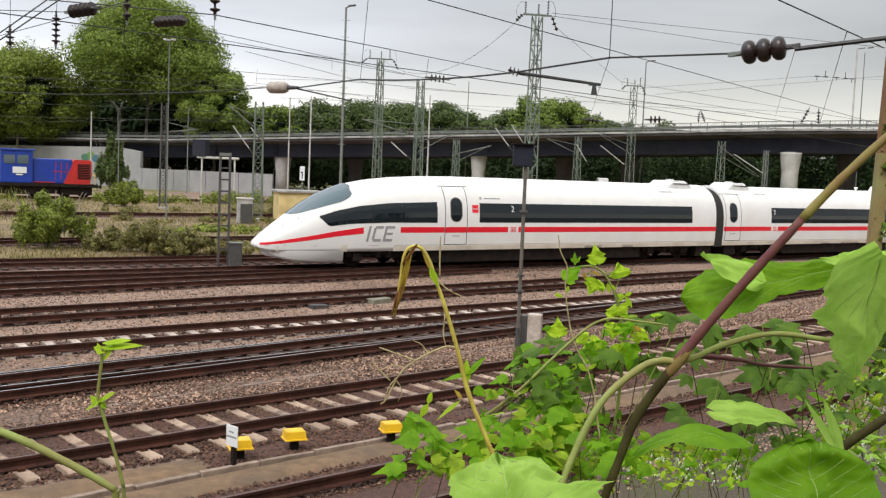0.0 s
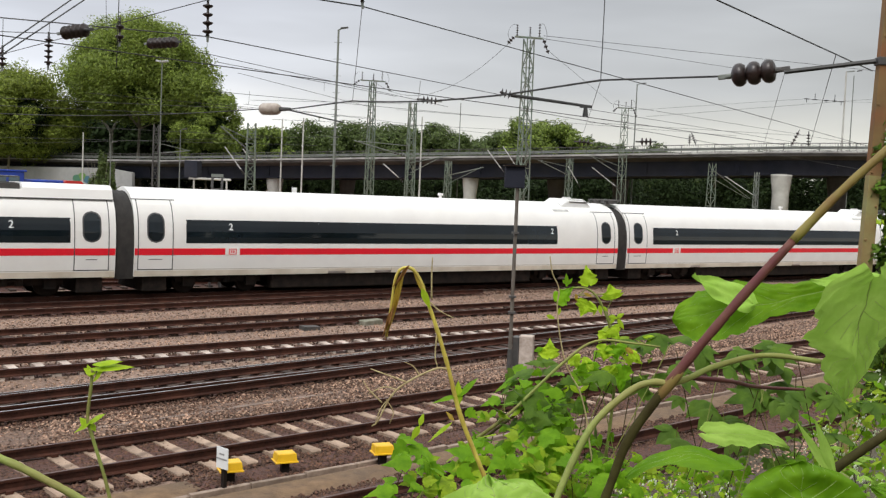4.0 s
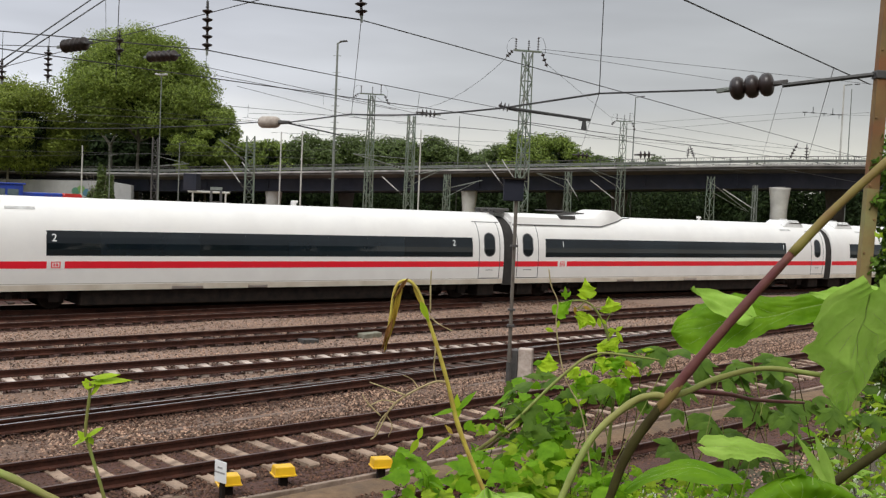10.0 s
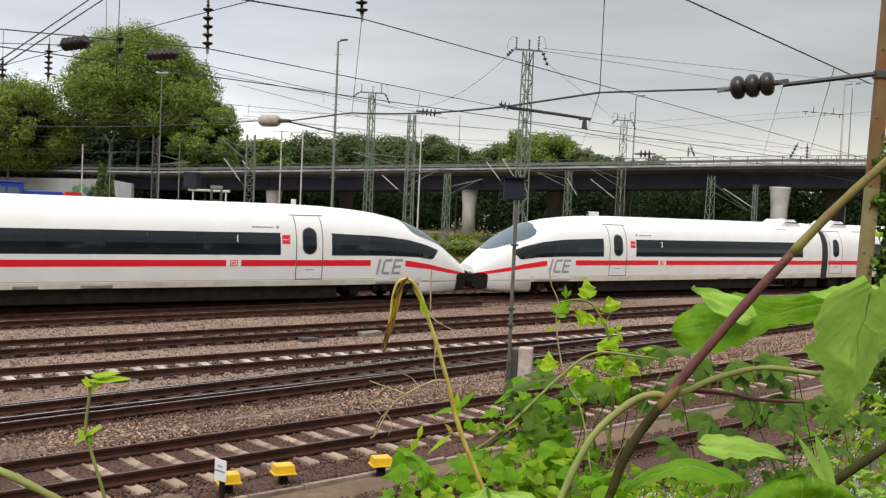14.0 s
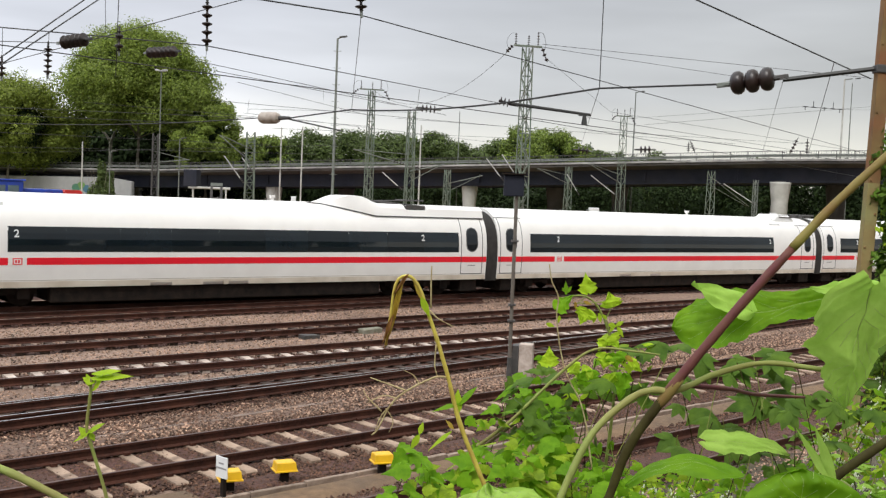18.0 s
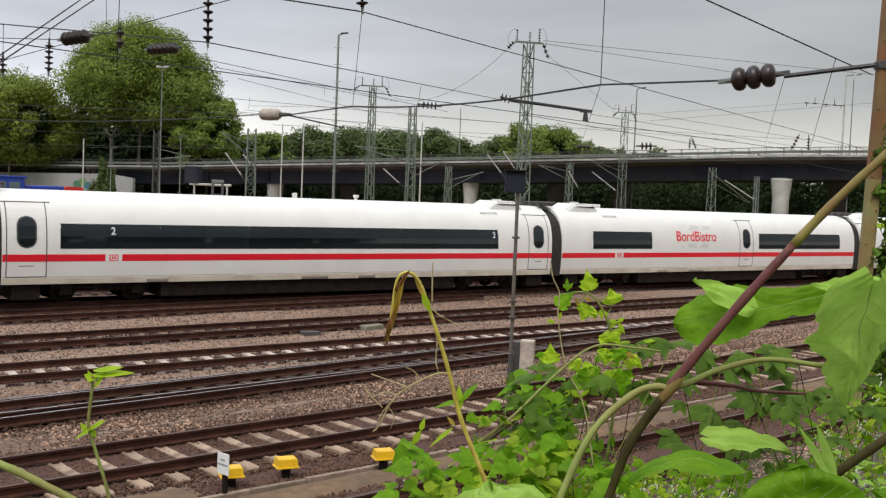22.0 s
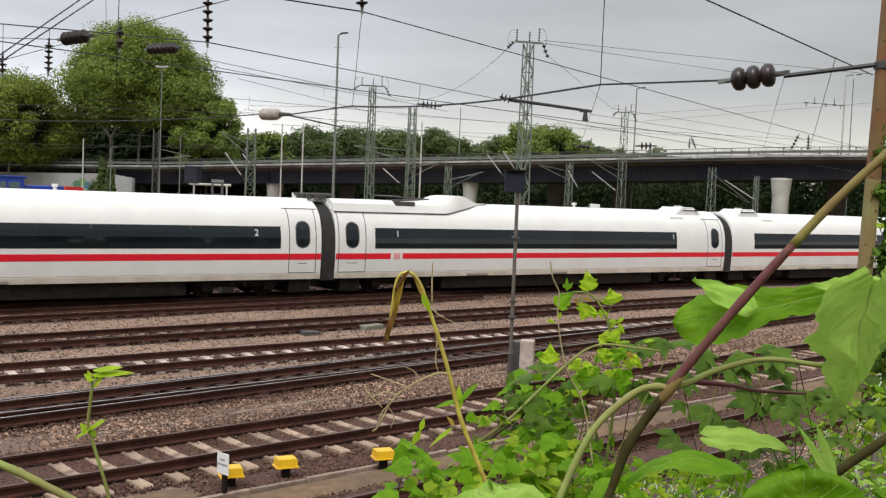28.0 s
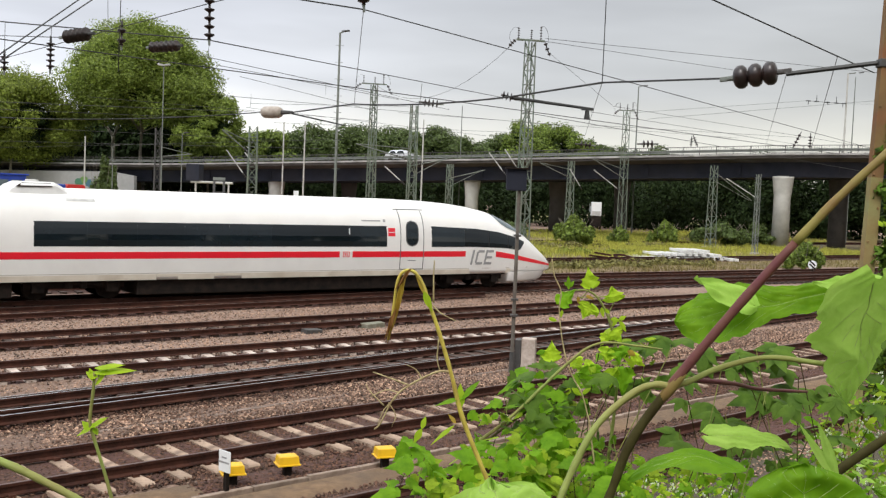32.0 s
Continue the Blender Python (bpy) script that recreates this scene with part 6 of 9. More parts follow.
def point_lamp(x, y, turn, label, z=0.0):
    """A yellow-capped marker box on a short dark stalk."""
    t = thing("yellow_marker_box", pose(x, y, BASE, 0, 0, turn), label, "marker box", group="yellow boxes by the siding")
    bm = bmesh.new()
    box(bm, -0.06, -0.05, -0.05, 0.06, 0.05, 0.22)
    part("stalk", bm, M_UNDER, t, "dark stalk")
    bm = bmesh.new()
    rows = []
    for w, d, zz in ((0.178, 0.145, 0.205), (0.178, 0.145, 0.223), (0.160, 0.128, 0.228), (0.148, 0.116, 0.335), (0.140, 0.108, 0.347), (0.126, 0.095, 0.350)):
        rows.append([bm.verts.new((a * w, b * d, zz)) for a, b in ((-1, -1), (1, -1), (1, 1), (-1, 1))])
    for a, b in zip(rows, rows[1:]):
        for k in range(4):
            bm.faces.new((a[k], a[(k + 1) % 4], b[(k + 1) % 4], b[k]))
    bm.faces.new(rows[0][::-1])
    bm.faces.new(rows[-1])
    part("cap", bm, M_YELLOW, t, "yellow plastic cap with a flange")
    return t


point_lamp(-3.02, 14.84, 22, "yellow-capped marker box behind a white plate")
point_lamp(-2.31, 15.46, 25, "yellow-capped marker box on a short stalk")
point_lamp(-0.85, 16.19, 20, "yellow-capped marker box on a short stalk")


def build_plate():
    t = thing("white_sign", pose(-3.02, 14.40, BASE + 0.085, 0, 0, -40), "small white tilted sign on a dark stake", "sign")
    bm = bmesh.new()
    box(bm, -0.03, -0.03, -0.22, 0.03, 0.03, 0.32)
    part("stake", bm, M_UNDER, t)
    bm = bmesh.new()
    box(bm, -0.13, -0.045, 0.27, 0.13, -0.03, 0.58, bevel=0.006)
    p = part("plate", bm, M_NUMERAL, t, "white plate")
    bm = bmesh.new()
    for a, b, z in ((-0.06, 0.05, 0.47), (-0.12, 0.11, 0.40)):
        box(bm, a, -0.048, z, b, -0.0455, z + 0.025)
    part("writing_bars", bm, M_GREYLET, p, "grey illegible writing bars")


build_plate()


def sleeper_stack():
    t = thing("sleeper_stack", pose(18.3, 79.0, BASE, 0, 0, 14), "flat stack of new white concrete sleepers in the grass", "sleeper stack")
    rg = random.Random(5)
    bm = bmesh.new()
    box(bm, -1.3, -0.14, -0.1, 1.3, 0.14, 0.1, bevel=0.02)
    first = None
    for layer, (u0, n) in enumerate(((-4.6, 15), (-2.4, 9), (-0.3, 4))):
        for i in range(n):
            m = pose(u0 + i * 0.62, rg.uniform(-0.15, 0.15), 0.12 + layer * 0.30, 0, 0, 90 + rg.uniform(-3, 3))
            if first is None:
                first = part("sleeper", bm, M_WHITECONC, t)
                first.matrix_basis = m
            else:
                again("sleeper", first, m, t)


M_WHITECONC = material("new_white_concrete", (0.68, 0.67, 0.64), 0.85, second=(0.58, 0.57, 0.54), scale=4, vary=0.12)
sleeper_stack()


def scrap():
    t = thing("scrap_heap", pose(11.7, 70.4, BASE, 0, 0, 10), "low heap of dark rusty scrap in dry grass", "scrap heap")
    rg = random.Random(8)
    for i in range(12):
        bm = bmesh.new()
        box(bm, -0.6, -0.08, -0.06, 0.6, 0.08, 0.06)
        o = part("scrap_bar", bm, M_RAIL, t)
        o.matrix_basis = pose(rg.uniform(-1.2, 1.2), rg.uniform(-0.5, 0.5), 0.1 + 0.05 * i, rg.uniform(-8, 8), rg.uniform(-8, 8), rg.uniform(0, 180))


scrap()


def track_marker():
    t = thing("track_marker", pose(24.9, 69.0, BASE), "small round black-and-white track marker", "marker")
    bm = bmesh.new()
    rod(bm, (0, 0, 0), (0, 0, 0.35), 0.05)
    part("stand", bm, M_UNDER, t)
    bm = bmesh.new()
    rod(bm, (0, -0.03, 0.55), (0, 0.03, 0.55), 0.30, None, 18)
    d = part("disc", bm, M_NUMERAL, t, "white disc")
    bm = bmesh.new()
    box(bm, -0.27, -0.034, -0.05, 0.27, -0.03, 0.05, pose(0, 0, 0.66, 0, 40))
    box(bm, -0.27, -0.034, -0.05, 0.27, -0.03, 0.05, pose(0, 0, 0.44, 0, 40))
    part("bars", bm, M_UNDER, d)


track_marker()


def build_car():
    c = thing("passenger_car", pose(0, 0, 0), "silver passenger car driving over the viaduct", "car")
    bm = bmesh.new()
    prof = ((-2.05, 0.35), (-2.1, 0.75), (-1.95, 0.95), (-1.3, 0.98), (1.0, 0.98), (1.9, 0.85), (2.1, 0.62), (2.05, 0.35))
    side = [[bm.verts.new((u, s * 0.86, z)) for u, z in prof] for s in (-1, 1)]
    bm.faces.new(side[0])
    bm.faces.new(side[1][::-1])
    for k in range(len(prof)):
        j = (k + 1) % len(prof)
        bm.faces.new((side[0][k], side[1][k], side[1][j], side[0][j]))
    bmesh.ops.recalc_face_normals(bm, faces=bm.faces)
    body = part("body", bm, M_CARPAINT, c, "silver body")
    bm = bmesh.new()
    rows = []
    for w, z, a, b in ((0.80, 0.97, -1.85, 1.15), (0.62, 1.42, -1.35, 0.35), (0.55, 1.47, -1.2, 0.25)):
        rows.append([bm.verts.new(p) for p in ((a, -w, z), (b, -w, z), (b, w, z), (a, w, z))])
    for a, b in zip(rows, rows[1:]):
        for k in range(4):
            bm.faces.new((a[k], a[(k + 1) % 4], b[(k + 1) % 4], b[k]))
    bm.faces.new(rows[-1])
    part("cabin", bm, M_CARPAINT, c, "silver roof")
    for s in (-1, 1):
        for a, b in ((-1.45, -0.5), (-0.42, 0.65)):
            bm = bmesh.new()
            vs = [bm.verts.new((u, s * w, z)) for u, w, z in ((a, 0.805, 1.0), (b, 0.805, 1.0), (b - 0.25, 0.66, 1.36), (a + 0.12, 0.66, 1.36))]
            bm.faces.new(vs if s < 0 else vs[::-1])
            part("side_window", bm, M_GLASS, c)
        for u in (-1.3, 1.3):
            bm = bmesh.new()
            turned(bm, ((0.05, -0.1), (0.30, -0.1), (0.32, 0.0), (0.30, 0.1), (0.05, 0.1)), pose(u, s * 0.8, 0.32, 90), 18)
            part("wheel", bm, M_UNDER, c, "black wheel")
    return c


M_CARPAINT = material("silver_car_paint", (0.62, 0.63, 0.64), 0.25, metal=0.3, second=(0.58, 0.59, 0.6), scale=1.0, coat=0.5)
ROAD_CAR = build_car()


def car_motion():
    rows = []
    for t, x in ((0.0, -470.0), (20.0, -181.0), (24.0, -123.5), (26.0, -94.5), (28.0, -66.5), (29.0, -51.0), (30.0, -36.8), (31.0, -22.0), (32.0, -7.2)):
        p = deck_at(x) + Vector((0.42, 0.907, 0)) * 3.4
        q = deck_at(x + 0.5) + Vector((0.42, 0.907, 0)) * 3.4
        d = q - p
        rows.append((t, pose(p.x, p.y, p.z + 0.07, 0, -math.degrees(math.atan2(d.z, d.xy.length)), math.degrees(math.atan2(d.y, d.x)))))
    walk(ROAD_CAR, rows)


# ---- overhead wires ----
WIRES = (
    ((-10.37, 19.80, 7.00), (20.11, 52.74, 7.00), 0.0128, 0.0, "contact wire"),
    ((-5.93, 24.00, 7.20), (-0.08, 36.00, 7.14), 0.008, 0.0, "contact wire"),
    ((-1.41, 15.88, 7.00), (21.58, 50.20, 7.00), 0.0096, 0.0, "contact wire"),
    ((-3.41, 11.00, 6.43), (-1.16, 13.00, 6.50), 0.0096, 0.0, "contact wire"),
    ((2.09, 11.00, 6.66), (6.55, 16.00, 6.36), 0.0096, 0, "contact wire"),
    ((-4.26, 9.00, 5.09), (-3.74, 11.00, 6.35), 0.0072, 0, "contact wire"),
    ((-4.25, 9.00, 5.04), (-3.58, 11.00, 6.36), 0.0072, 0, "contact wire"),
    ((-9.24, 20.00, 6.36), (-2.64, 14.00, 6.89), 0.0072, 0, "contact wire"),
    ((-6.16, 13.00, 6.19), (-3.35, 14.00, 6.18), 0.008, 0, "contact wire"),
    ((-3.35, 14.00, 6.18), (2.24, 30.00, 6.95), 0.008, 0, "contact wire"),
    ((-9.47, 20.00, 6.93), (-7.65, 20.00, 6.95), 0.008, 0, "contact wire"),
    ((-21.22, 46.00, 7.49), (-8.49, 49.00, 7.69), 0.0112, 0.0, "contact wire"),
    ((-27.64, 60.00, 7.03), (-11.38, 66.00, 7.18), 0.012, 0.0, "contact wire"),
    ((-32.23, 70.00, 6.49), (-8.44, 66.00, 6.72), 0.012, 0.0, "contact wire"),
    ((-17.52, 38.00, 6.65), (-10.76, 42.00, 6.88), 0.0096, 0.0, "contact wire"),
    ((-36.82, 80.00, 6.23), (-7.00, 66.00, 7.36), 0.0112, 0.0, "contact wire"),
    ((-21.38, 60.00, 8.98), (-5.89, 80.00, 9.55), 0.0128, 0.0, "contact wire"),
    ((-5.52, 24.00, 6.99), (-1.62, 31.00, 6.98), 0.0072, 0.0, "contact wire"),
    ((-5.40, 26.00, 6.96), (-2.51, 34.00, 6.83), 0.0064, 0.0, "contact wire"),
    ((-11.74, 50.00, 8.54), (9.16, 80.00, 9.76), 0.012, 0.0, "contact wire"),
    ((-11.42, 66.00, 8.27), (6.10, 80.00, 9.10), 0.0112, 0.0, "contact wire"),
    ((-14.08, 70.00, 9.47), (5.69, 95.00, 9.42), 0.012, 0.0, "contact wire"),
    ((5.48, 62.00, 13.72), (32.30, 76.00, 14.26), 0.0144, 0.0, "contact wire"),
    ((5.49, 62.00, 13.55), (20.79, 75.00, 13.94), 0.0144, 0.0, "contact wire"),
    ((2.09, 30.00, 6.67), (25.88, 60.00, 6.22), 0.0096, 0.0, "contact wire"),
    ((5.44, 40.00, 7.59), (25.81, 60.00, 7.21), 0.0088, 0.0, "contact wire"),
    ((5.51, 62.00, 13.05), (14.20, 90.00, 12.35), 0.0112, 0.0, "contact wire"),
    ((14.20, 90.00, 12.35), (42.97, 100.00, 10.01), 0.0144, 0.0, "contact wire"),
    ((17.11, 100.00, 8.90), (48.27, 112.00, 8.42), 0.0144, 0.0, "contact wire"),
    ((10.93, 80.00, 9.92), (32.98, 95.00, 10.59), 0.0128, 0.0, "contact wire"),
    ((18.20, 95.00, 11.74), (46.92, 110.00, 16.03), 0.0128, 0.0, "contact wire"),
    ((-4.14, 80.00, 10.29), (29.50, 105.00, 10.96), 0.0128, 0.0, "contact wire"),
    ((18.10, 105.70, 13.10), (41.203, 119.0, 16.474), 0.0128, 0.0, "contact wire"),
    ((41.203, 119.0, 16.474), (47.795, 124.7, 16.897), 0.0224, 0.0, "contact wire"),
    ((47.795, 124.7, 16.897), (48.05, 125.00, 16.897), 0.0128, 0.0, "contact wire"),
    ((47.795, 124.7, 16.897), (64.0, 134.0, 18.10), 0.0096, 0.0, "contact wire"),
    ((-6.90, 92.00, 13.63), (3.61, 62.00, 13.41), 0.0128, 2.2, "contact wire"),
    ((-15.66, 80.00, 10.54), (-2.99, 100.00, 12.44), 0.0128, 0.0, "contact wire"),
    ((-2.94, 18.84, 5.59), (-1.62, 16.80, 5.62), 0.0128, 0, "span wire"),
    ((-1.62, 16.80, 5.62), (0.78, 13.40, 5.52), 0.0128, 0.05, "span wire"),
    ((0.78, 13.40, 5.52), (1.75, 12.00, 5.59), 0.0128, 0.0, "span wire"),
    ((1.75, 12.00, 5.59), (2.80, 10.55, 5.52), 0.0112, 0, "span wire"),
    ((3.32, 10.25, 5.55), (4.12, 10.00, 5.66), 0.024, 0, "span rod"),
    ((-10.38, 22.00, 5.47), (-3.52, 19.10, 5.59), 0.0096, 0.1, "span wire"),
    ((-3.92, 12.00, 5.50), (-3.58, 11.00, 6.36), 0.008, 0, "hanger"),
    ((-3.58, 11.00, 6.36), (-3.41, 11.00, 6.43), 0.0072, 0, "hanger"),
    ((-4.05, 12.00, 6.02), (-3.73, 11.00, 6.35), 0.0048, 0, "hanger"),
    ((1.75, 12.00, 5.59), (1.75, 12.00, 6.79), 0.0096, 0, "hanger"),
    ((1.75, 12.00, 5.59), (3.92, 30.00, 5.97), 0.0064, 0, "hanger"),
    ((-1.16, 13.00, 6.50), (-1.60, 16.80, 5.62), 0.0072, 0, "hanger"),
    ((5.55, 14.87, 6.43), (10.57, 30.00, 5.87), 0.0096, 0, "hanger"),
    ((-5.93, 24.00, 7.20), (-5.93, 24.60, 7.00), 0.0064, 0, "hanger"),
    ((3.34, 10.30, 5.54), (9.20, 30.00, 5.73), 0.0048, 0, "hanger"),
    ((-3.34, 14.00, 6.16), (-3.35, 14.00, 5.92), 0.0048, 0, "hanger"),
    ((-5.23, 13.30, 5.99), (-5.24, 13.35, 6.19), 0.0064, 0, "hanger"),
    ((-5.74, 13.10, 5.77), (-5.76, 13.15, 6.19), 0.0064, 0, "hanger"),
    ((-3.35, 14.00, 6.76), (-3.36, 14.00, 7.14), 0.0064, 0, "hanger"),
    ((-0.92, 31.00, 7.47), (-1.87, 60.00, 9.32), 0.0144, 0, "hanger"),
    ((-4.94, 40.00, 8.24), (-4.93, 40.00, 7.87), 0.0096, 0, "hanger"),
    ((-9.80, 50.00, 8.62), (-9.84, 50.00, 7.98), 0.0128, 0, "hanger"),
)


def build_wires():
    words = {"contact wire": "thin dark overhead wire along the tracks", "span wire": "dark cross-span wire over the tracks", "span rod": "dark steel span rod fixed to the post", "hanger": "thin wire hanger between overhead wires"}
    for a, b, r, sag, what in WIRES:
        a, b = Vector(a), Vector(b)
        n = 12 if sag else 4
        pts = [a.lerp(b, i / n) - Vector((0, 0, 4 * sag * (i / n) * (1 - i / n))) for i in range(n + 1)]
        bm = bmesh.new()
        tube(bm, pts, r * 0.6 if what == "hanger" else r, 5)
        tagged(part("overhead_wire" if "wire" in what else "wire_hanger" if what == "hanger" else "span_rod", bm, M_WIRE), words[what], "wire", group="overhead wires")


build_wires()


def wire_clips():
    """Small clips and pegs on the far wire beside the pale street lamp."""
    a, b = Vector((41.203, 119.0, 16.474)), Vector((47.795, 124.7, 16.897))
    for f, up, down in ((0.03, 0.05, 0.4), (0.24, 0.7, 0.05), (0.53, 0.1, 0.3), (0.76, 0.75, 0.1), (0.94, 0.06, 0.45)):
        p = a.lerp(b, f)
        t = thing("wire_clip", pose(p.x, p.y, p.z), "small dark clip on the overhead wire", "wire clip", group="clips on the overhead wire")
        bm = bmesh.new()
        rod(bm, (0, 0, -down), (0, 0, up), 0.045, 0.035, 6)
        part("peg", bm, M_WIRE, t)
        bm = bmesh.new()
        rod(bm, (-0.28, 0, 0), (0.28, 0, 0), 0.06, None, 6)
        part("sleeve", bm, M_WIRE, t)


wire_clips()


def insulator_string(a, b, discs, r, label, fat=False, clamp=True):
    t = thing("insulator_string", pose(0, 0, 0), label, "insulator", group="insulators")
    bm = bmesh.new()
    insulator(bm, a, b, discs, r, fat)
    part("porcelain_body", bm, M_INSUL, t, smooth=True)
    if clamp:
        for p, q in ((a, b), (b, a)):
            p, q = Vector(p), Vector(q)
            d = (p - q).normalized()
            bm = bmesh.new()
            rod(bm, p - d * 0.01, p + d * r * 0.9, r * 0.26, r * 0.2, 8)
            box(bm, -r * 0.2, -r * 0.2, r * 0.5, r * 0.2, r * 0.2, r * 1.15, Matrix.Translation(p) @ d.to_track_quat("Z", "Y").to_matrix().to_4x4(), r * 0.05)
            part("end_fitting", bm, M_DARKSTEEL if p == Vector(a) else M_STEEL, t, "steel end fitting")


insulator_string((3.25, 10.30, 5.57), (2.87, 10.50, 5.52), 3, 0.120, "string of three brown porcelain insulator discs on the span wire", True)
insulator_string((-3.92, 11.00, 5.78), (-4.24, 11.18, 5.76), 5, 0.075, "horizontal string of dark insulator discs", False)
insulator_string((-5.37, 20.00, 6.88), (-6.06, 20.50, 6.89), 6, 0.11, "horizontal string of dark insulator discs", False)
insulator_string((-5.23, 13.30, 5.99), (-5.23, 13.30, 5.63), 5, 0.055, "hanging string of dark insulator discs", False)
insulator_string((-5.74, 13.10, 5.77), (-5.74, 13.10, 5.57), 3, 0.055, "hanging string of dark insulator discs", False)
insulator_string((-3.35, 14.00, 6.76), (-3.34, 14.00, 6.19), 5, 0.072, "hanging string of dark insulator discs", False)
insulator_string((-1.18, 13.00, 6.84), (-1.16, 13.00, 6.56), 3, 0.08, "hanging insulator with broad dark discs", False)
insulator_string((-3.89, 12.00, 6.03), (-3.89, 12.00, 5.80), 2, 0.05, "small dark insulator on a hanger", False)
insulator_string((-2.23, 80.00, 11.16), (-0.99, 80.00, 11.08), 4, 0.32, "string of dark insulator discs at a mast", False)
insulator_string((18.73, 100.00, 9.69), (19.94, 100.00, 9.74), 3, 0.38, "string of dark insulator discs before the viaduct", False)
insulator_string((11.38, 90.00, 8.91), (12.48, 90.00, 8.85), 3, 0.3, "string of dark insulator discs before the viaduct", False)
insulator_string((20.49, 60.00, 8.47), (20.13, 60.00, 7.69), 4, 0.11, "tilted string of dark insulator discs", False)
insulator_string((19.33, 55.00, 8.05), (19.34, 55.00, 7.38), 4, 0.11, "hanging string of dark insulator discs", False)
insulator_string((14.27, 60.00, 8.04), (14.49, 60.00, 7.55), 4, 0.11, "tilted string of dark insulator discs", False)
insulator_string((14.14, 60.00, 7.96), (14.13, 60.00, 7.53), 4, 0.1, "hanging string of dark insulator discs", False)


def build_barrel():
    t = thing("tension_barrel", pose(0, 0, 0), "weathered beige barrel insulator at the end of the span wire", "insulator")
    a, b = Vector((-3.52, 19.10, 5.59)), Vector((-3.15, 18.93, 5.59))
    bm = bmesh.new()
    d = (b - a)
    q = Matrix.Translation(a) @ d.to_track_quat("Z", "Y").to_matrix().to_4x4()
    L = d.length
    turned(bm, ((0.03, -0.02), (0.08, 0.0), (0.108, L * 0.12), (0.112, L * 0.5), (0.108, L * 0.85), (0.08, L), (0.03, L + 0.02)), q, 16)
    part("barrel", bm, M_PORCELAIN, t, "weathered porcelain barrel", True)
    bm = bmesh.new()
    rod(bm, b, b + d.normalized() * 0.24, 0.045, 0.03, 8)
    part("end_fitting", bm, M_DARKSTEEL, t)
    g = thing("cantilever_strut", pose(0, 0, 0), "dark steel strut hung in the wires with an insulator", "strut")
    a, b = Vector((0.95, 16.00, 5.75)), Vector((2.22, 16.00, 5.62))
    bm = bmesh.new()
    rod(bm, a, b, 0.028, 0.022, 8)
    part("tube", bm, M_WIRE, g)
    bm = bmesh.new()
    insulator(bm, Vector((0.77, 16.00, 5.79)), a, 3, 0.07)
    part("insulator", bm, M_INSUL, g)
    bm = bmesh.new()
    rod(bm, Vector((2.12, 16.00, 5.60)), Vector((2.12, 16.00, 5.46)), 0.03, 0.05, 8)
    box(bm, -0.09, -0.03, -0.02, 0.09, 0.03, 0.02, Matrix.Translation(Vector((2.12, 16.00, 5.62))))
    part("clamp", bm, M_WIRE, g)
    g = thing("cantilever_strut", pose(0, 0, 0), "dark steel strut hung beside the tension barrel", "strut")
    bm = bmesh.new()
    rod(bm, Vector((-2.94, 18.84, 5.57)), Vector((-1.90, 18.60, 5.37)), 0.015, 0.013, 8)
    part("tube", bm, M_WIRE, g)


build_barrel()


def build_post():
    """The rusty steel post that carries the span wire."""
    t = thing("steel_post", pose(4.036, 10.0, 0, 0, 1.7), "tall rusty steel channel post with flaking yellow-green paint", "post")
    z0 = ground_height(4.2, 10.0) - 0.2
    prof = ((-0.058, 0.05), (-0.058, -0.05), (0.058, -0.05), (0.058, 0.05), (0.047, 0.05), (0.047, -0.038), (-0.047, -0.038), (-0.047, 0.05))
    for name, a, b, mat, words in (("lower_channel", z0, 4.55, M_POSTPAINT, "flaking olive paint"), ("upper_channel", 4.55, 7.6, M_RUST, "bare orange rust")):
        bm = bmesh.new()
        low, top = [bm.verts.new((x, y, a)) for x, y in prof], [bm.verts.new((x, y, b)) for x, y in prof]
        for k in range(8):
            bm.faces.new((low[k], low[(k + 1) % 8], top[(k + 1) % 8], top[k]))
        bm.faces.new(top)
        part(name, bm, mat, t, words)
    bm = bmesh.new()
    for i in range(14):
        rod(bm, (-0.035 + 0.07 * (i % 2), -0.05, 2.6 + i * 0.33), (-0.035 + 0.07 * (i % 2), -0.062, 2.6 + i * 0.33), 0.014, 0.01, 8)
    tagged(part("rivets", bm, M_RUST, t), kind="stuff")
    bm = bmesh.new()
    box(bm, -0.075, -0.065, 5.62, 0.07, 0.065, 5.70, bevel=0.01)
    part("wire_clamp", bm, M_DARKSTEEL, t)


build_post()


# ---- the climbing plants in front of the camera ----
M_VINE = leaf_mat("vine_leaf", (0.225, 0.43, 0.018), (0.12, 0.28, 0.010), 0.35, 0.5, 0.55, 30.0, 0.14, 0.6)
# darker copy of the vine leaf: dark green with shade put into the colour
M_VINE_DARK = leaf_mat("dark_shade_toned_leaf", (0.125, 0.215, 0.025), (0.06, 0.12, 0.015), 0.6, 0.35, 0.55, 20.0, 0.12)
M_VINE_PALE = leaf_mat("pale_vine_leaf", (0.43, 0.65, 0.125), (0.30, 0.51, 0.07), 0.15, 0.45, 0.55, 22.0, 0.16, 0.9)
M_VINE_LIME = leaf_mat("lime_young_leaf", (0.42, 0.58, 0.03), (0.31, 0.48, 0.025), 0.3, 0.45, 0.55, 20.0, 0.14)
M_VINE_YELLOW = leaf_mat("yellowed_leaf", (0.46, 0.34, 0.045), (0.30, 0.17, 0.03), 0.2, 0.35, 0.6, 20.0)
M_VINE_BROWN = leaf_mat("dried_leaf", (0.34, 0.17, 0.05), (0.16, 0.075, 0.025), 0.3, 0.25, 0.7, 40.0)
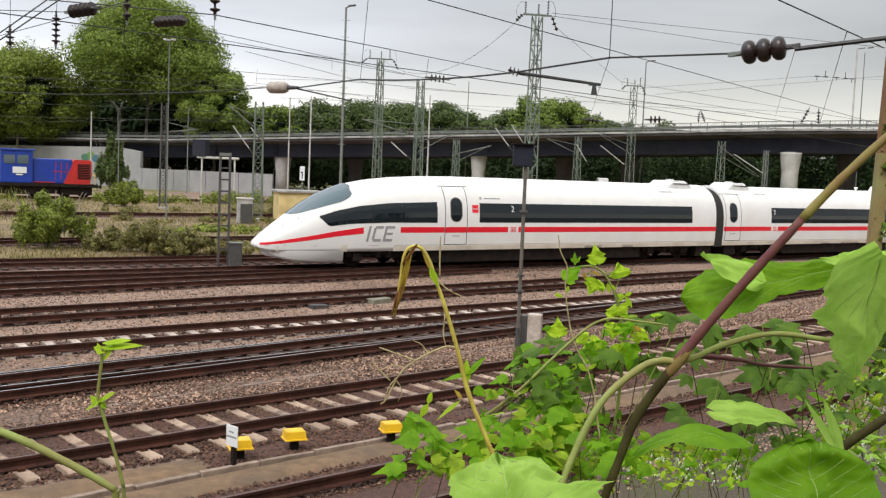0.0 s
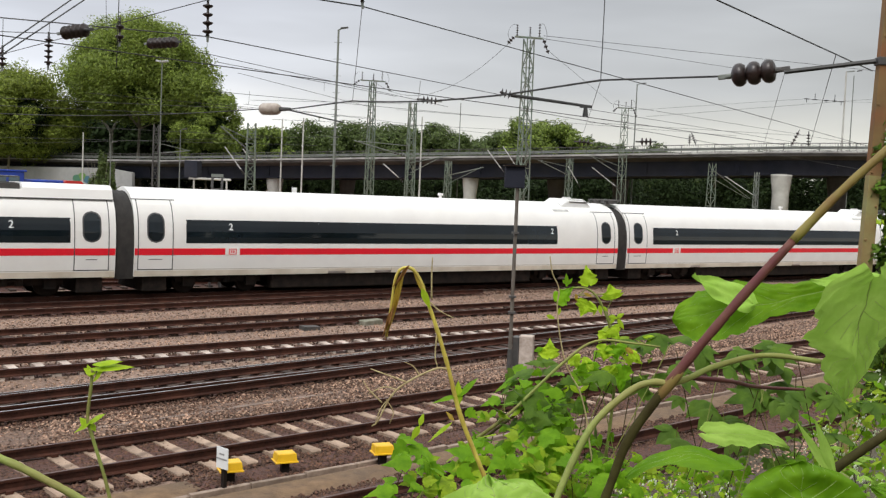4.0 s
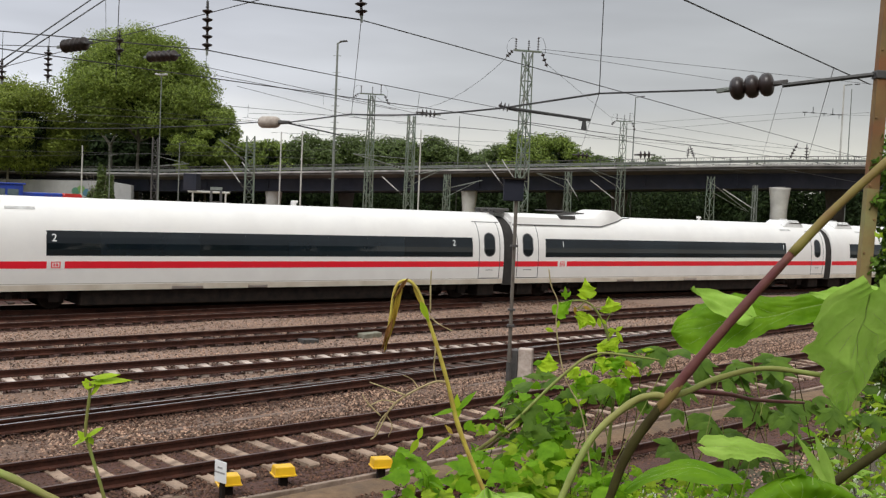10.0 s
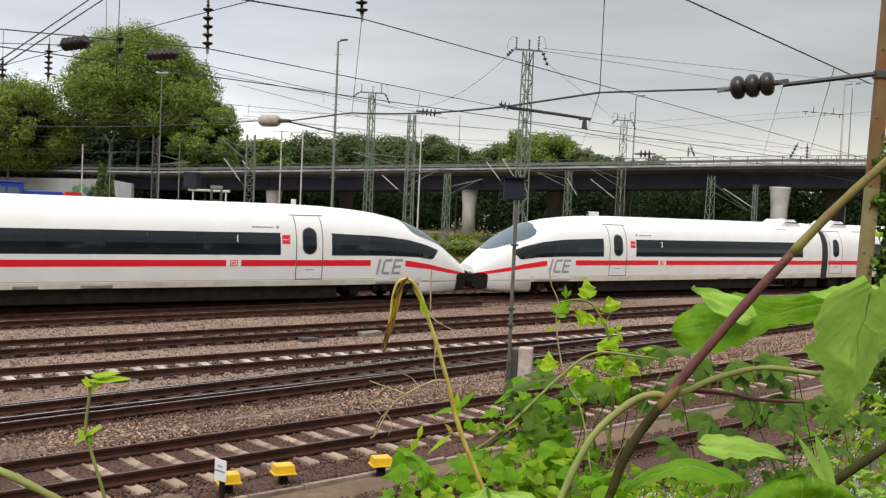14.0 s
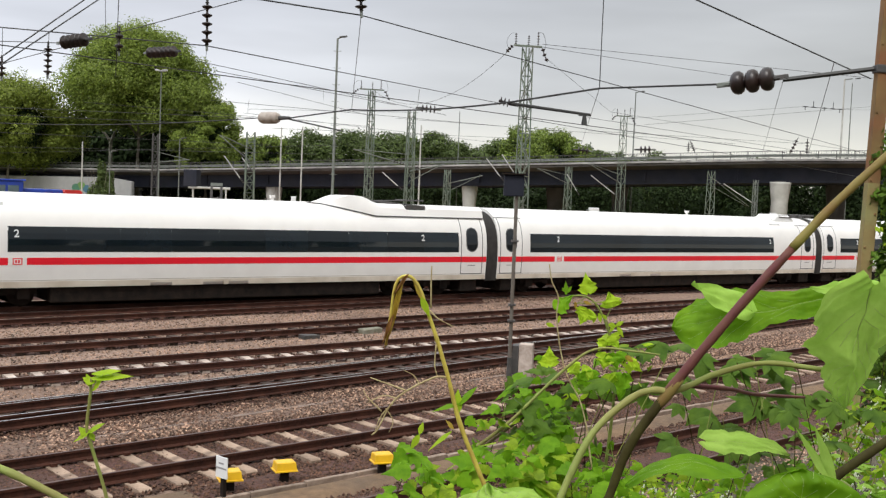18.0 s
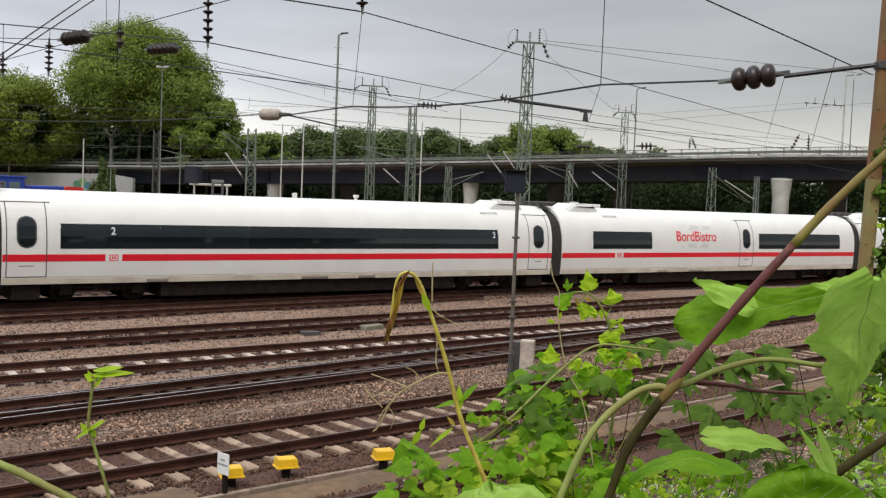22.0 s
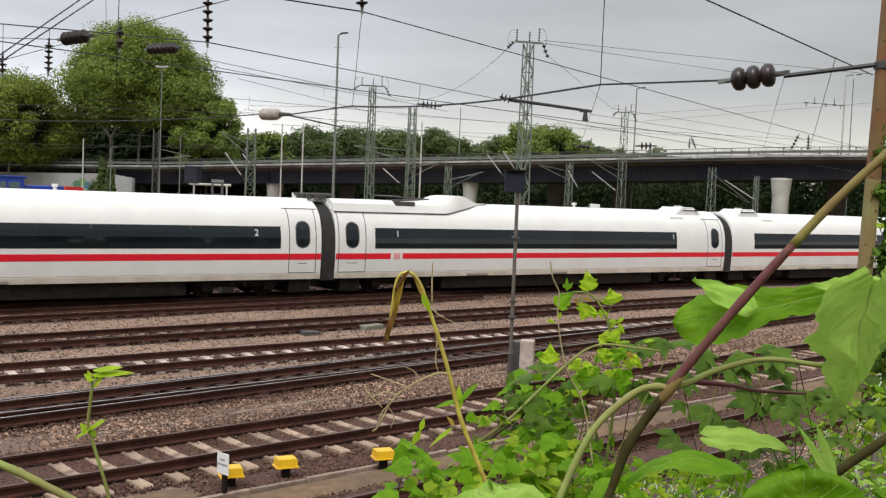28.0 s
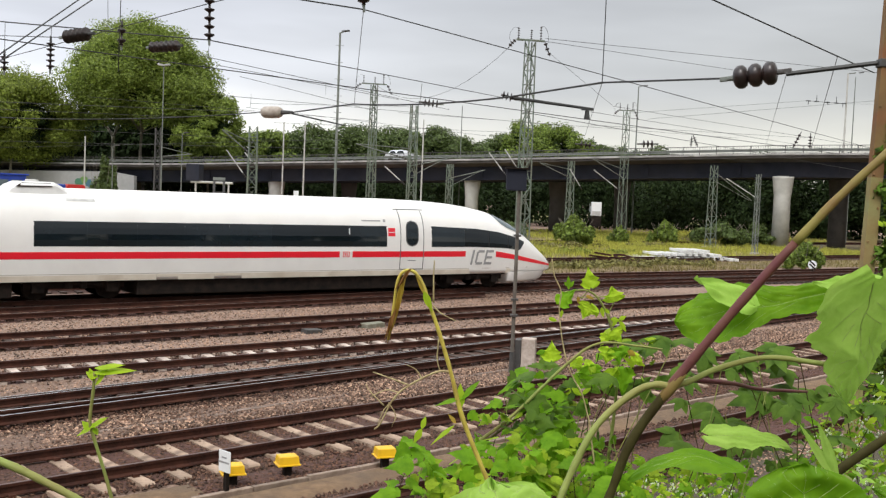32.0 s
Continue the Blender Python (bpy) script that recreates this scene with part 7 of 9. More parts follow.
M_BLOSSOM = material("white_blossom", (0.78, 0.80, 0.66), 0.6, second=(0.62, 0.68, 0.45), scale=40)
M_STEM_PURPLE = material("purple_stem", (0.118, 0.034, 0.039), 0.5, second=(0.16, 0.075, 0.045), scale=30, contrast=(0.4, 0.75), bump=0.2, bump_scale=200, bump_dist=0.001, spec=0.2)
M_STEM_GREEN = material("green_stem", (0.26, 0.31, 0.08), 0.5, second=(0.20, 0.23, 0.06), scale=40, stain=(0.26, 0.17, 0.07), stain_scale=12, stain_amount=0.5, bump=0.2, bump_scale=200, bump_dist=0.001, spec=0.2)
M_STEM_OLIVE = material("olive_stem", (0.225, 0.185, 0.05), 0.5, second=(0.17, 0.075, 0.035), scale=18, contrast=(0.45, 0.75), bump=0.2, bump_scale=200, bump_dist=0.001, spec=0.2)
M_FRONTLEAF = leaf_mat("smooth_green_leaf", (0.18, 0.36, 0.013), (0.11, 0.26, 0.010), 0.15, 0.5, 0.5, 25.0, 0.16, 0.3)
M_VEIN = material("leaf_vein", (0.36, 0.47, 0.14), 0.5, second=(0.28, 0.38, 0.09), scale=30)
M_BANK = leaf_mat("bank_leaf", (0.37, 0.51, 0.03), (0.18, 0.28, 0.018), 0.7, 0.4, 0.55, 25.0, 0.14)
M_STEM_BROWN = material("brown_stem", (0.036, 0.027, 0.010), 0.7, second=(0.065, 0.060, 0.018), scale=30, bump=0.3, bump_scale=150, bump_dist=0.001, spec=0.1)
M_STEM_YELLOW = material("yellow_vine_stem", (0.62, 0.53, 0.085), 0.5, second=(0.44, 0.33, 0.06), scale=35, contrast=(0.35, 0.6))
M_TENDRIL = material("dry_tendril", (0.52, 0.44, 0.22), 0.7, second=(0.30, 0.22, 0.10), scale=60)

SHAPES = {   # half widths along the leaf from stalk to tip
    "heart": ((0.0, 0.10), (0.06, 0.62), (0.16, 0.92), (0.3, 1.0), (0.5, 0.82), (0.7, 0.52), (0.86, 0.24), (1.0, 0.0)),
    "lobed": ((0.0, 0.15), (0.05, 0.72), (0.16, 0.98), (0.24, 0.80), (0.30, 0.86), (0.40, 1.0), (0.52, 0.66), (0.58, 0.52), (0.66, 0.58), (0.78, 0.44), (0.90, 0.20), (1.0, 0.0)),
    "ivy": ((0.0, 0.12), (0.05, 0.62), (0.19, 1.0), (0.30, 0.66), (0.43, 0.86), (0.53, 0.46), (0.68, 0.34), (0.84, 0.14), (1.0, 0.0)),
    "round": ((0.0, 0.10), (0.05, 0.55), (0.15, 0.85), (0.35, 1.0), (0.55, 0.99), (0.72, 0.87), (0.86, 0.64), (0.95, 0.38), (1.0, 0.0)),
    "blade": ((0.0, 0.42), (0.1, 0.50), (0.25, 0.52), (0.4, 0.62), (0.55, 0.86), (0.68, 1.0), (0.80, 0.96), (0.90, 0.72), (0.96, 0.42), (1.0, 0.0)),
    "lance": ((0.0, 0.08), (0.12, 0.55), (0.30, 0.95), (0.45, 1.0), (0.62, 0.80), (0.80, 0.45), (1.0, 0.0)),
}


def leaf_surface(base, tip, facing, width, shape, fold, curl, wave, seed, fine, arch=0.0):
    """The leaf's surface: a function of f (stalk to tip, 0 to 1) and u (rim to rim, -1 to 1), and the way it faces."""
    base, tip = Vector(base), Vector(tip)
    ax = tip - base
    L = ax.length
    ax.normalize()
    nz = Vector(facing)
    nz = (nz - ax * nz.dot(ax)).normalized()
    sd = ax.cross(nz)
    prof = SHAPES[shape]

    def at(f, u):
        au = abs(u)
        w = lerp(f, prof)
        if fine and shape in ("lobed", "ivy", "blade"):
            w *= 1 + 0.045 * math.sin(46 * f + seed + (2 if u > 0 else 0)) + 0.06 * (1 - (f * 15 + seed) % 1.0)
        back = -0.10 * L * (1 - f) ** 6 if shape != "lance" and f < 0.12 else 0.0
        lift = -fold * width * w * au + fold * 0.5 * width * w * au * au - curl * L * f * f + arch * L * 4 * f * (1 - f) + wave * width * math.sin(9 * f + 4 * u + seed) * au
        if fine:
            lift += 0.22 * width * noise.noise((f * 3.5, u * 1.8, seed + 0.5)) + 0.05 * width * noise.noise((f * 9, u * 5, seed + 3.5))
            side = (f - 0.42 * au) * 7.5 % 1.0
            lift += 0.055 * width * (math.sin(math.pi * side) ** 0.6) * min(1.0, au * 4) * (1 - 0.5 * au)      # puffed between the side veins
            lift -= 0.04 * width * math.exp(-(au / 0.06) ** 2)
        return base + ax * (L * f + back * au) + sd * (width * w * u) + nz * lift
    return at, nz


def leaf(bm, base, tip, facing, width, shape="heart", fold=0.25, curl=0.15, across=4, wave=0.05, seed=0, arch=0.0):
    """One leaf from its stalk's end to its tip: folded along the midrib, curled down to the tip, wavy at the rim."""
    at, _ = leaf_surface(base, tip, facing, width, shape, fold, curl, wave, seed, across > 4, arch)
    along = [i / 60 for i in range(61)] if across > 4 else [f for f, _ in SHAPES[shape]]
    rows = [[bm.verts.new(at(f, k / across)) for k in range(-across, across + 1)] for f in along]
    for a, b in zip(rows, rows[1:]):
        for k in range(2 * across):
            bm.faces.new((a[k], a[k + 1], b[k + 1], b[k]))


def add_leaf(plant, base, tip, facing, width, shape, mat, label="", veins=False, **kw):
    bm = bmesh.new()
    leaf(bm, base, tip, facing, width, shape, **kw)
    bmesh.ops.remove_doubles(bm, verts=bm.verts, dist=1e-6)
    o = part("leaf", bm, mat, plant, label, True)
    if veins:
        at, nz = leaf_surface(base, tip, facing, width, shape, kw.get("fold", 0.25), kw.get("curl", 0.15), kw.get("wave", 0.05), kw.get("seed", 0), True, kw.get("arch", 0.0))
        r = width * 0.009
        up = nz * r * 0.6
        bm = bmesh.new()
        tube(bm, [at(i / 24, 0) + up for i in range(23)], [r * (1.15 - i / 24) for i in range(23)], 5)
        part("midrib", bm, M_VEIN, o, "pale midrib", True)
        for k in range(1, 7):
            for sd in (-1, 1):
                bm = bmesh.new()
                tube(bm, [at(min(0.97, k / 7.5 + 0.306 * q), sd * q * 0.85) + up for q in (0.0, 0.25, 0.5, 0.75, 1.0)], [r * 0.6, r * 0.55, r * 0.45, r * 0.35, r * 0.25], 4)
                part("vein", bm, M_VEIN, o, "", True)
    return o


def add_stem(plant, pts, r0, r1, mat, label="", name="stem", n=6, sides=10):
    bm = bmesh.new()
    run = spline(pts, n)
    m = len(run)
    knob = [1 + 0.05 * math.sin(i * 1.7) + 0.04 * math.sin(i * 0.63) for i in range(m)]
    tube(bm, run, [(r0 + (r1 - r0) * i / (m - 1)) * knob[i] for i in range(m)], sides)
    return part(name, bm, mat, plant, label, True)


def add_root(plant, p, r, mat):
    """The stem's lower run, down to the bank."""
    p = Vector(p)
    g = Vector((p.x * 1.05, p.y + 0.12, ground_height(p.x, p.y + 0.12) - 0.04))
    bm = bmesh.new()
    rod(bm, p, g, r, r * 1.2, 10)
    part("lower_stem", bm, mat, plant)


FRONT = Vector((0.0, -1.0, 0.25))          # towards the open side of the bank
LEAN = Vector((0.0, -0.75, 0.65))          # half turned up to the sky
UP = Vector((0.0, -0.35, 1.0))

vine = thing("climbing_vine", pose(0, 0, 0), "large climbing vine with a purple stem and broad bright green leaves", "vine")
add_root(vine, (0.128, 0.800, 3.971), 0.0044, M_STEM_BROWN)
add_stem(vine, ((0.128, 0.800, 3.971), (0.140, 0.800, 4.008), (0.154, 0.800, 4.049), (0.182, 0.800, 4.093)), 0.0036, 0.0040, M_STEM_BROWN, "dark brown-green lower stem")
add_stem(vine, ((0.182, 0.800, 4.093), (0.205, 0.800, 4.124), (0.238, 0.800, 4.167), (0.274, 0.800, 4.211)), 0.0041, 0.0037, M_STEM_PURPLE, "purple stem")
add_stem(vine, ((0.274, 0.800, 4.211), (0.307, 0.800, 4.249), (0.344, 0.800, 4.286), (0.383, 0.800, 4.321)), 0.0037, 0.0034, M_STEM_OLIVE, "brownish green upper stem")
add_stem(vine, ((0.184, 0.800, 4.093), (0.169, 0.800, 4.094), (0.152, 0.800, 4.086), (0.124, 0.790, 4.062), (0.105, 0.780, 4.028), (0.092, 0.770, 3.997), (0.082, 0.760, 3.969)), 0.0029, 0.0028, M_STEM_GREEN, "pale green side shoot")
add_stem(vine, ((0.183, 0.800, 4.093), (0.201, 0.810, 4.097), (0.225, 0.820, 4.106), (0.267, 0.830, 4.115), (0.312, 0.820, 4.113)), 0.0028, 0.0020, M_STEM_GREEN, "olive green leaf stalk")
add_stem(vine, ((0.202, 0.820, 4.096), (0.249, 0.860, 4.087), (0.284, 0.900, 4.076), (0.345, 0.950, 4.066)), 0.0022, 0.0014, M_STEM_PURPLE, "thin red-brown stalk")
bm = bmesh.new()
turned(bm, ((0.0032, -0.016), (0.0043, -0.008), (0.0049, 0.0), (0.0046, 0.007), (0.0036, 0.015)), pose(0.183, 0.800, 4.093, 0, 36), 14)
part("node", bm, M_STEM_OLIVE, vine, "swollen stem node", True)
add_leaf(vine, (0.314, 0.830, 4.171), (0.196, 0.860, 4.139), LEAN, 0.0271, "blade", M_VINE, "broad bright green leaf behind the stem", veins=True, fold=0.10, curl=0.02, across=14, wave=0.12)
add_leaf(vine, (0.255, 0.836, 4.157), (0.205, 0.834, 4.178), LEAN, 0.0148, "heart", M_VINE_PALE, "pale upturned rim of the broad leaf", fold=0.12, curl=0.0, across=8, wave=0.12, seed=3)
add_leaf(vine, (0.311, 0.735, 4.190), (0.321, 0.800, 4.087), LEAN, 0.0456, "lobed", M_VINE_PALE, "large pale green lobed leaf", veins=True, fold=0.08, curl=0.03, across=16, wave=0.10, seed=2)
add_leaf(vine, (0.324, 0.760, 4.184), (0.289, 0.800, 4.183), LEAN, 0.0130, "lobed", M_VINE_PALE, "pale green leaf lobe", fold=0.15, curl=0.05, across=8)
add_leaf(vine, (0.210, 0.705, 4.053), (0.140, 0.735, 4.034), UP, 0.0136, "round", M_FRONTLEAF, "arched green leaf", veins=True, fold=0.30, curl=0.0, across=12, seed=1, arch=0.20)
add_leaf(vine, (0.199, 0.740, 4.069), (0.268, 0.760, 4.056), LEAN, 0.0100, "lobed", M_VINE_PALE, "pale green ragged leaf", veins=True, fold=0.25, curl=0.0, across=10, seed=5, arch=0.12)
add_leaf(vine, (0.229, 0.600, 4.033), (0.226, 0.620, 4.082), LEAN, 0.0400, "round", M_FRONTLEAF, "broad rounded green leaf", veins=True, fold=0.1, curl=0.05, across=14, seed=4)
add_leaf(vine, (0.326, 0.620, 4.049), (0.278, 0.640, 4.063), FRONT, 0.0210, "heart", M_FRONTLEAF, "broad rounded green leaf", veins=True, fold=0.15, curl=0.12, across=12)
add_leaf(vine, (0.052, 0.640, 4.001), (0.038, 0.720, 4.042), FRONT, 0.0670, "lobed", M_VINE_PALE, "large pale green lobed leaf", veins=True, fold=0.12, curl=0.06, across=16, seed=6)
add_leaf(vine, (0.337, 0.850, 4.010), (0.306, 0.850, 4.057), FRONT, 0.0038, "lance", M_VINE_PALE, "young lime shoot", fold=0.4, curl=0.1)
add_leaf(vine, (0.340, 0.850, 4.010), (0.320, 0.850, 4.060), FRONT, 0.0047, "lance", M_VINE_PALE, "young lime shoot", fold=0.4, curl=0.05)
add_stem(vine, ((0.342, 0.850, 4.012), (0.352, 0.850, 4.002), (0.370, 0.850, 3.944)), 0.004, 0.004, M_STEM_GREEN)
add_stem(vine, ((0.438, 0.900, 4.072), (0.404, 0.900, 4.040), (0.356, 0.900, 4.002), (0.338, 0.900, 3.976)), 0.0045, 0.0042, M_STEM_BROWN, "brown stem")

wilted = thing("wilting_vine", pose(0, 0, 0), "wilting yellow vine shoot with a drooping tip and dry tendrils", "vine")
add_root(wilted, (0.083, 1.200, 3.851), 0.0040, M_STEM_YELLOW)
add_stem(wilted, ((0.083, 1.200, 3.851), (0.057, 1.200, 3.906), (0.028, 1.200, 3.972), (0.011, 1.200, 4.029), (-0.006, 1.200, 4.079), (-0.018, 1.200, 4.109)), 0.0031, 0.0022, M_STEM_YELLOW, "yellow-green stem")
add_stem(wilted, ((-0.018, 1.200, 4.109), (-0.025, 1.200, 4.129), (-0.036, 1.200, 4.144), (-0.049, 1.200, 4.144), (-0.056, 1.200, 4.131), (-0.059, 1.200, 4.104), (-0.062, 1.200, 4.077), (-0.064, 1.200, 4.062)), 0.0022, 0.0015, M_STEM_YELLOW, "drooping withered tip")
add_leaf(wilted, (-0.046, 1.196, 4.146), (-0.065, 1.196, 4.058), FRONT, 0.0036, "lance", M_VINE_YELLOW, "withered yellow leaf", fold=0.9, curl=0.0, across=6, wave=1.6, seed=2, arch=-0.05)
add_leaf(wilted, (-0.056, 1.195, 4.100), (-0.068, 1.195, 4.064), FRONT, 0.0027, "lance", M_VINE_BROWN, "crinkled brown leaf", fold=0.9, curl=0.0, across=5, wave=1.4, seed=7)
add_leaf(wilted, (-0.040, 1.195, 4.149), (-0.058, 1.195, 4.122), FRONT, 0.0024, "lance", M_VINE_BROWN, "crinkled brown leaf", fold=0.9, curl=0.0, across=5, wave=1.2, seed=9)
add_leaf(wilted, (-0.024, 1.196, 4.122), (-0.013, 1.196, 4.098), FRONT, 0.0042, "lance", M_VINE_LIME, "small lime leaf", fold=0.3, curl=0.0)
add_leaf(wilted, (-0.018, 1.200, 4.112), (-0.037, 1.200, 4.148), FRONT, 0.0033, "lance", M_VINE_YELLOW, "withered yellow leaf", fold=0.3, curl=0.0)
add_stem(wilted, ((0.011, 1.200, 4.027), (-0.005, 1.200, 4.026), (-0.035, 1.200, 4.010), (-0.055, 1.200, 3.992), (-0.070, 1.200, 3.961), (-0.077, 1.200, 3.954)), 0.0015, 0.0009, M_TENDRIL, "dry pale tendril", "tendril", 5, 6)
add_stem(wilted, ((-0.038, 1.200, 4.009), (-0.059, 1.200, 4.016), (-0.081, 1.200, 4.023)), 0.0011, 0.0007, M_TENDRIL, "dry pale tendril", "tendril", 5, 6)
add_stem(wilted, ((-0.066, 1.200, 3.983), (-0.082, 1.200, 3.998), (-0.089, 1.200, 4.008)), 0.001, 0.0006, M_TENDRIL, "dry pale tendril", "tendril", 5, 6)
add_stem(wilted, ((-0.012, 1.200, 4.109), (-0.013, 1.200, 4.139), (-0.013, 1.200, 4.159)), 0.0011, 0.0007, M_TENDRIL, "dry pale tendril", "tendril", 5, 6)
add_stem(wilted, ((-0.014, 1.200, 4.106), (-0.002, 1.200, 4.096), (0.015, 1.200, 4.088)), 0.001, 0.0006, M_TENDRIL, "dry pale tendril", "tendril", 5, 6)
add_stem(wilted, ((-0.004, 1.200, 4.066), (-0.005, 1.200, 4.042), (-0.001, 1.200, 4.027)), 0.001, 0.0006, M_TENDRIL, "dry pale tendril", "tendril", 5, 6)
add_stem(wilted, ((-0.053, 1.200, 3.993), (-0.066, 1.200, 3.978), (-0.073, 1.200, 3.959)), 0.0009, 0.0005, M_TENDRIL, "dry pale tendril", "tendril", 5, 6)
add_stem(wilted, ((-0.048, 1.200, 3.999), (-0.064, 1.200, 4.002), (-0.083, 1.200, 3.993)), 0.0009, 0.0005, M_TENDRIL, "dry pale tendril", "tendril", 5, 6)
add_stem(wilted, ((-0.022, 1.200, 4.017), (-0.030, 1.200, 4.028), (-0.041, 1.200, 4.033)), 0.0009, 0.0005, M_TENDRIL, "dry pale tendril", "tendril", 5, 6)
add_stem(wilted, ((-0.061, 1.200, 3.987), (-0.052, 1.200, 3.972), (-0.056, 1.200, 3.958)), 0.0008, 0.0005, M_TENDRIL, "dry pale tendril", "tendril", 5, 6)
add_leaf(wilted, (0.025, 1.200, 3.994), (0.044, 1.200, 4.020), UP, 0.0060, "lance", M_VINE, "small pointed leaf", fold=0.3, curl=0.15)
add_leaf(wilted, (0.025, 1.200, 3.996), (-0.007, 1.200, 3.989), UP, 0.0053, "lance", M_VINE, "small pointed leaf", fold=0.3, curl=0.15)
add_leaf(wilted, (0.024, 1.200, 3.982), (0.024, 1.200, 4.013), UP, 0.0060, "lance", M_VINE_LIME, "small pointed leaf", fold=0.3, curl=0.15)
add_leaf(wilted, (-0.020, 1.200, 3.957), (-0.030, 1.200, 3.938), FRONT, 0.0042, "lance", M_VINE_LIME, "small pointed leaf", fold=0.3, curl=0.15)
add_leaf(wilted, (-0.020, 1.200, 3.957), (-0.016, 1.200, 3.972), FRONT, 0.0034, "lance", M_VINE_LIME, "small pointed leaf", fold=0.3, curl=0.15)
add_leaf(wilted, (0.019, 1.200, 3.963), (-0.012, 1.200, 3.941), UP, 0.0046, "lance", M_VINE_LIME, "small pointed leaf", fold=0.3, curl=0.15)
add_leaf(wilted, (0.021, 1.200, 3.965), (0.012, 1.200, 3.977), UP, 0.0040, "lance", M_VINE_YELLOW, "small pointed leaf", fold=0.3, curl=0.15)

shoot = thing("young_shoot", pose(0, 0, 0), "slender lime-green shoot with small young leaves", "plant shoot")
add_root(shoot, (-0.352, 1.100, 3.871), 0.0021, M_STEM_GREEN)
add_stem(shoot, ((-0.352, 1.100, 3.871), (-0.362, 1.100, 3.909), (-0.377, 1.100, 3.955), (-0.382, 1.100, 3.974), (-0.379, 1.100, 4.008), (-0.378, 1.100, 4.028)), 0.0021, 0.0016, M_STEM_GREEN)
add_leaf(shoot, (-0.380, 1.100, 4.028), (-0.333, 1.100, 4.037), UP, 0.0079, "lance", M_VINE_LIME, "small lime leaf", fold=0.3, curl=0.12)
add_leaf(shoot, (-0.378, 1.100, 4.033), (-0.346, 1.100, 4.041), UP, 0.0067, "lance", M_VINE_LIME, "small lime leaf", fold=0.3, curl=0.12)
add_leaf(shoot, (-0.374, 1.100, 4.023), (-0.387, 1.100, 4.030), UP, 0.0073, "lance", M_VINE_LIME, "small lime leaf", fold=0.3, curl=0.12)
add_leaf(shoot, (-0.377, 1.100, 4.014), (-0.365, 1.100, 4.037), UP, 0.0061, "lance", M_VINE_LIME, "small lime leaf", fold=0.3, curl=0.12)
add_leaf(shoot, (-0.378, 1.100, 4.018), (-0.383, 1.100, 4.033), UP, 0.0043, "lance", M_VINE_LIME, "small lime leaf", fold=0.3, curl=0.12)
add_leaf(shoot, (-0.382, 1.100, 3.968), (-0.364, 1.100, 3.981), UP, 0.0067, "lance", M_VINE_LIME, "small lime leaf", fold=0.3, curl=0.12)
add_leaf(shoot, (-0.377, 1.100, 3.972), (-0.398, 1.100, 3.959), UP, 0.0073, "lance", M_VINE_LIME, "small lime leaf", fold=0.3, curl=0.12)
add_leaf(shoot, (-0.380, 1.100, 3.964), (-0.390, 1.100, 3.975), UP, 0.0055, "lance", M_VINE_LIME, "small lime leaf", fold=0.3, curl=0.12)
add_leaf(shoot, (-0.378, 1.100, 3.968), (-0.372, 1.100, 3.959), UP, 0.0037, "lance", M_VINE_LIME, "small lime leaf", fold=0.3, curl=0.12)

runner = thing("plant_runner", pose(0, 0, 0), "thick smooth green runner slanting across", "plant stem")
add_stem(runner, ((-0.476, 1.000, 3.967), (-0.448, 1.000, 3.958), (-0.420, 1.000, 3.948), (-0.385, 1.000, 3.932), (-0.357, 1.000, 3.918), (-0.328, 1.000, 3.902)), 0.0044, 0.0038, M_STEM_GREEN)
add_root(runner, (-0.328, 1.000, 3.902), 0.0038, M_STEM_GREEN)

light_vine = thing("light_vine", pose(0, 0, 0), "airy vine with small light green leaves and a dry tendril", "vine")
add_stem(light_vine, ((0.22, 2.1, 4.111), (0.227, 2.1, 4.076), (0.242, 2.1, 4.044), (0.24, 2.1, 4.006), (0.248, 2.1, 3.949), (0.261, 2.1, 3.897), (0.277, 2.1, 3.862), (0.295, 2.1, 3.833), (0.313, 2.1, 3.774), (0.323, 2.1, 3.715), (0.338, 2.1, 3.643)), 0.0012, 0.0018, M_TENDRIL, "dry pale tendril", "tendril", 5, 6)
add_root(light_vine, (0.366, 2.200, 3.598), 0.0035, M_STEM_GREEN)
add_stem(light_vine, ((0.366, 2.200, 3.598), (0.382, 2.200, 3.774), (0.382, 2.200, 3.899), (0.352, 2.200, 3.996), (0.313, 2.200, 4.038), (0.252, 2.200, 4.032)), 0.0040, 0.0016, M_STEM_GREEN, "", "stem", 6, 8)
add_stem(light_vine, ((0.079, 2.100, 3.718), (0.153, 2.100, 3.780), (0.254, 2.100, 3.886), (0.322, 2.100, 3.938), (0.404, 2.100, 3.937), (0.458, 2.100, 3.932)), 0.0042, 0.0018, M_STEM_GREEN, "arching brownish stem", "stem", 6, 8)
add_stem(light_vine, ((0.087, 2.150, 3.699), (0.192, 2.150, 3.783), (0.275, 2.150, 3.829)), 0.0030, 0.0020, M_STEM_BROWN, "", "stem", 6, 8)
add_leaf(light_vine, (0.311, 2.15, 4.051), (0.304, 2.15, 4.093), FRONT, 0.0217, "ivy", M_VINE_LIME, "small light green leaf", fold=0.25, curl=0.15, across=6, wave=0.18, seed=0)
add_leaf(light_vine, (0.363, 2.15, 4.024), (0.355, 2.15, 4.055), FRONT, 0.0251, "ivy", M_VINE_LIME, "small light green leaf", fold=0.25, curl=0.15, across=6, wave=0.18, seed=1)
add_leaf(light_vine, (0.245, 2.15, 4.013), (0.28, 2.15, 4.047), FRONT, 0.0200, "ivy", M_VINE, "small light green leaf", fold=0.25, curl=0.15, across=6, wave=0.18, seed=2)
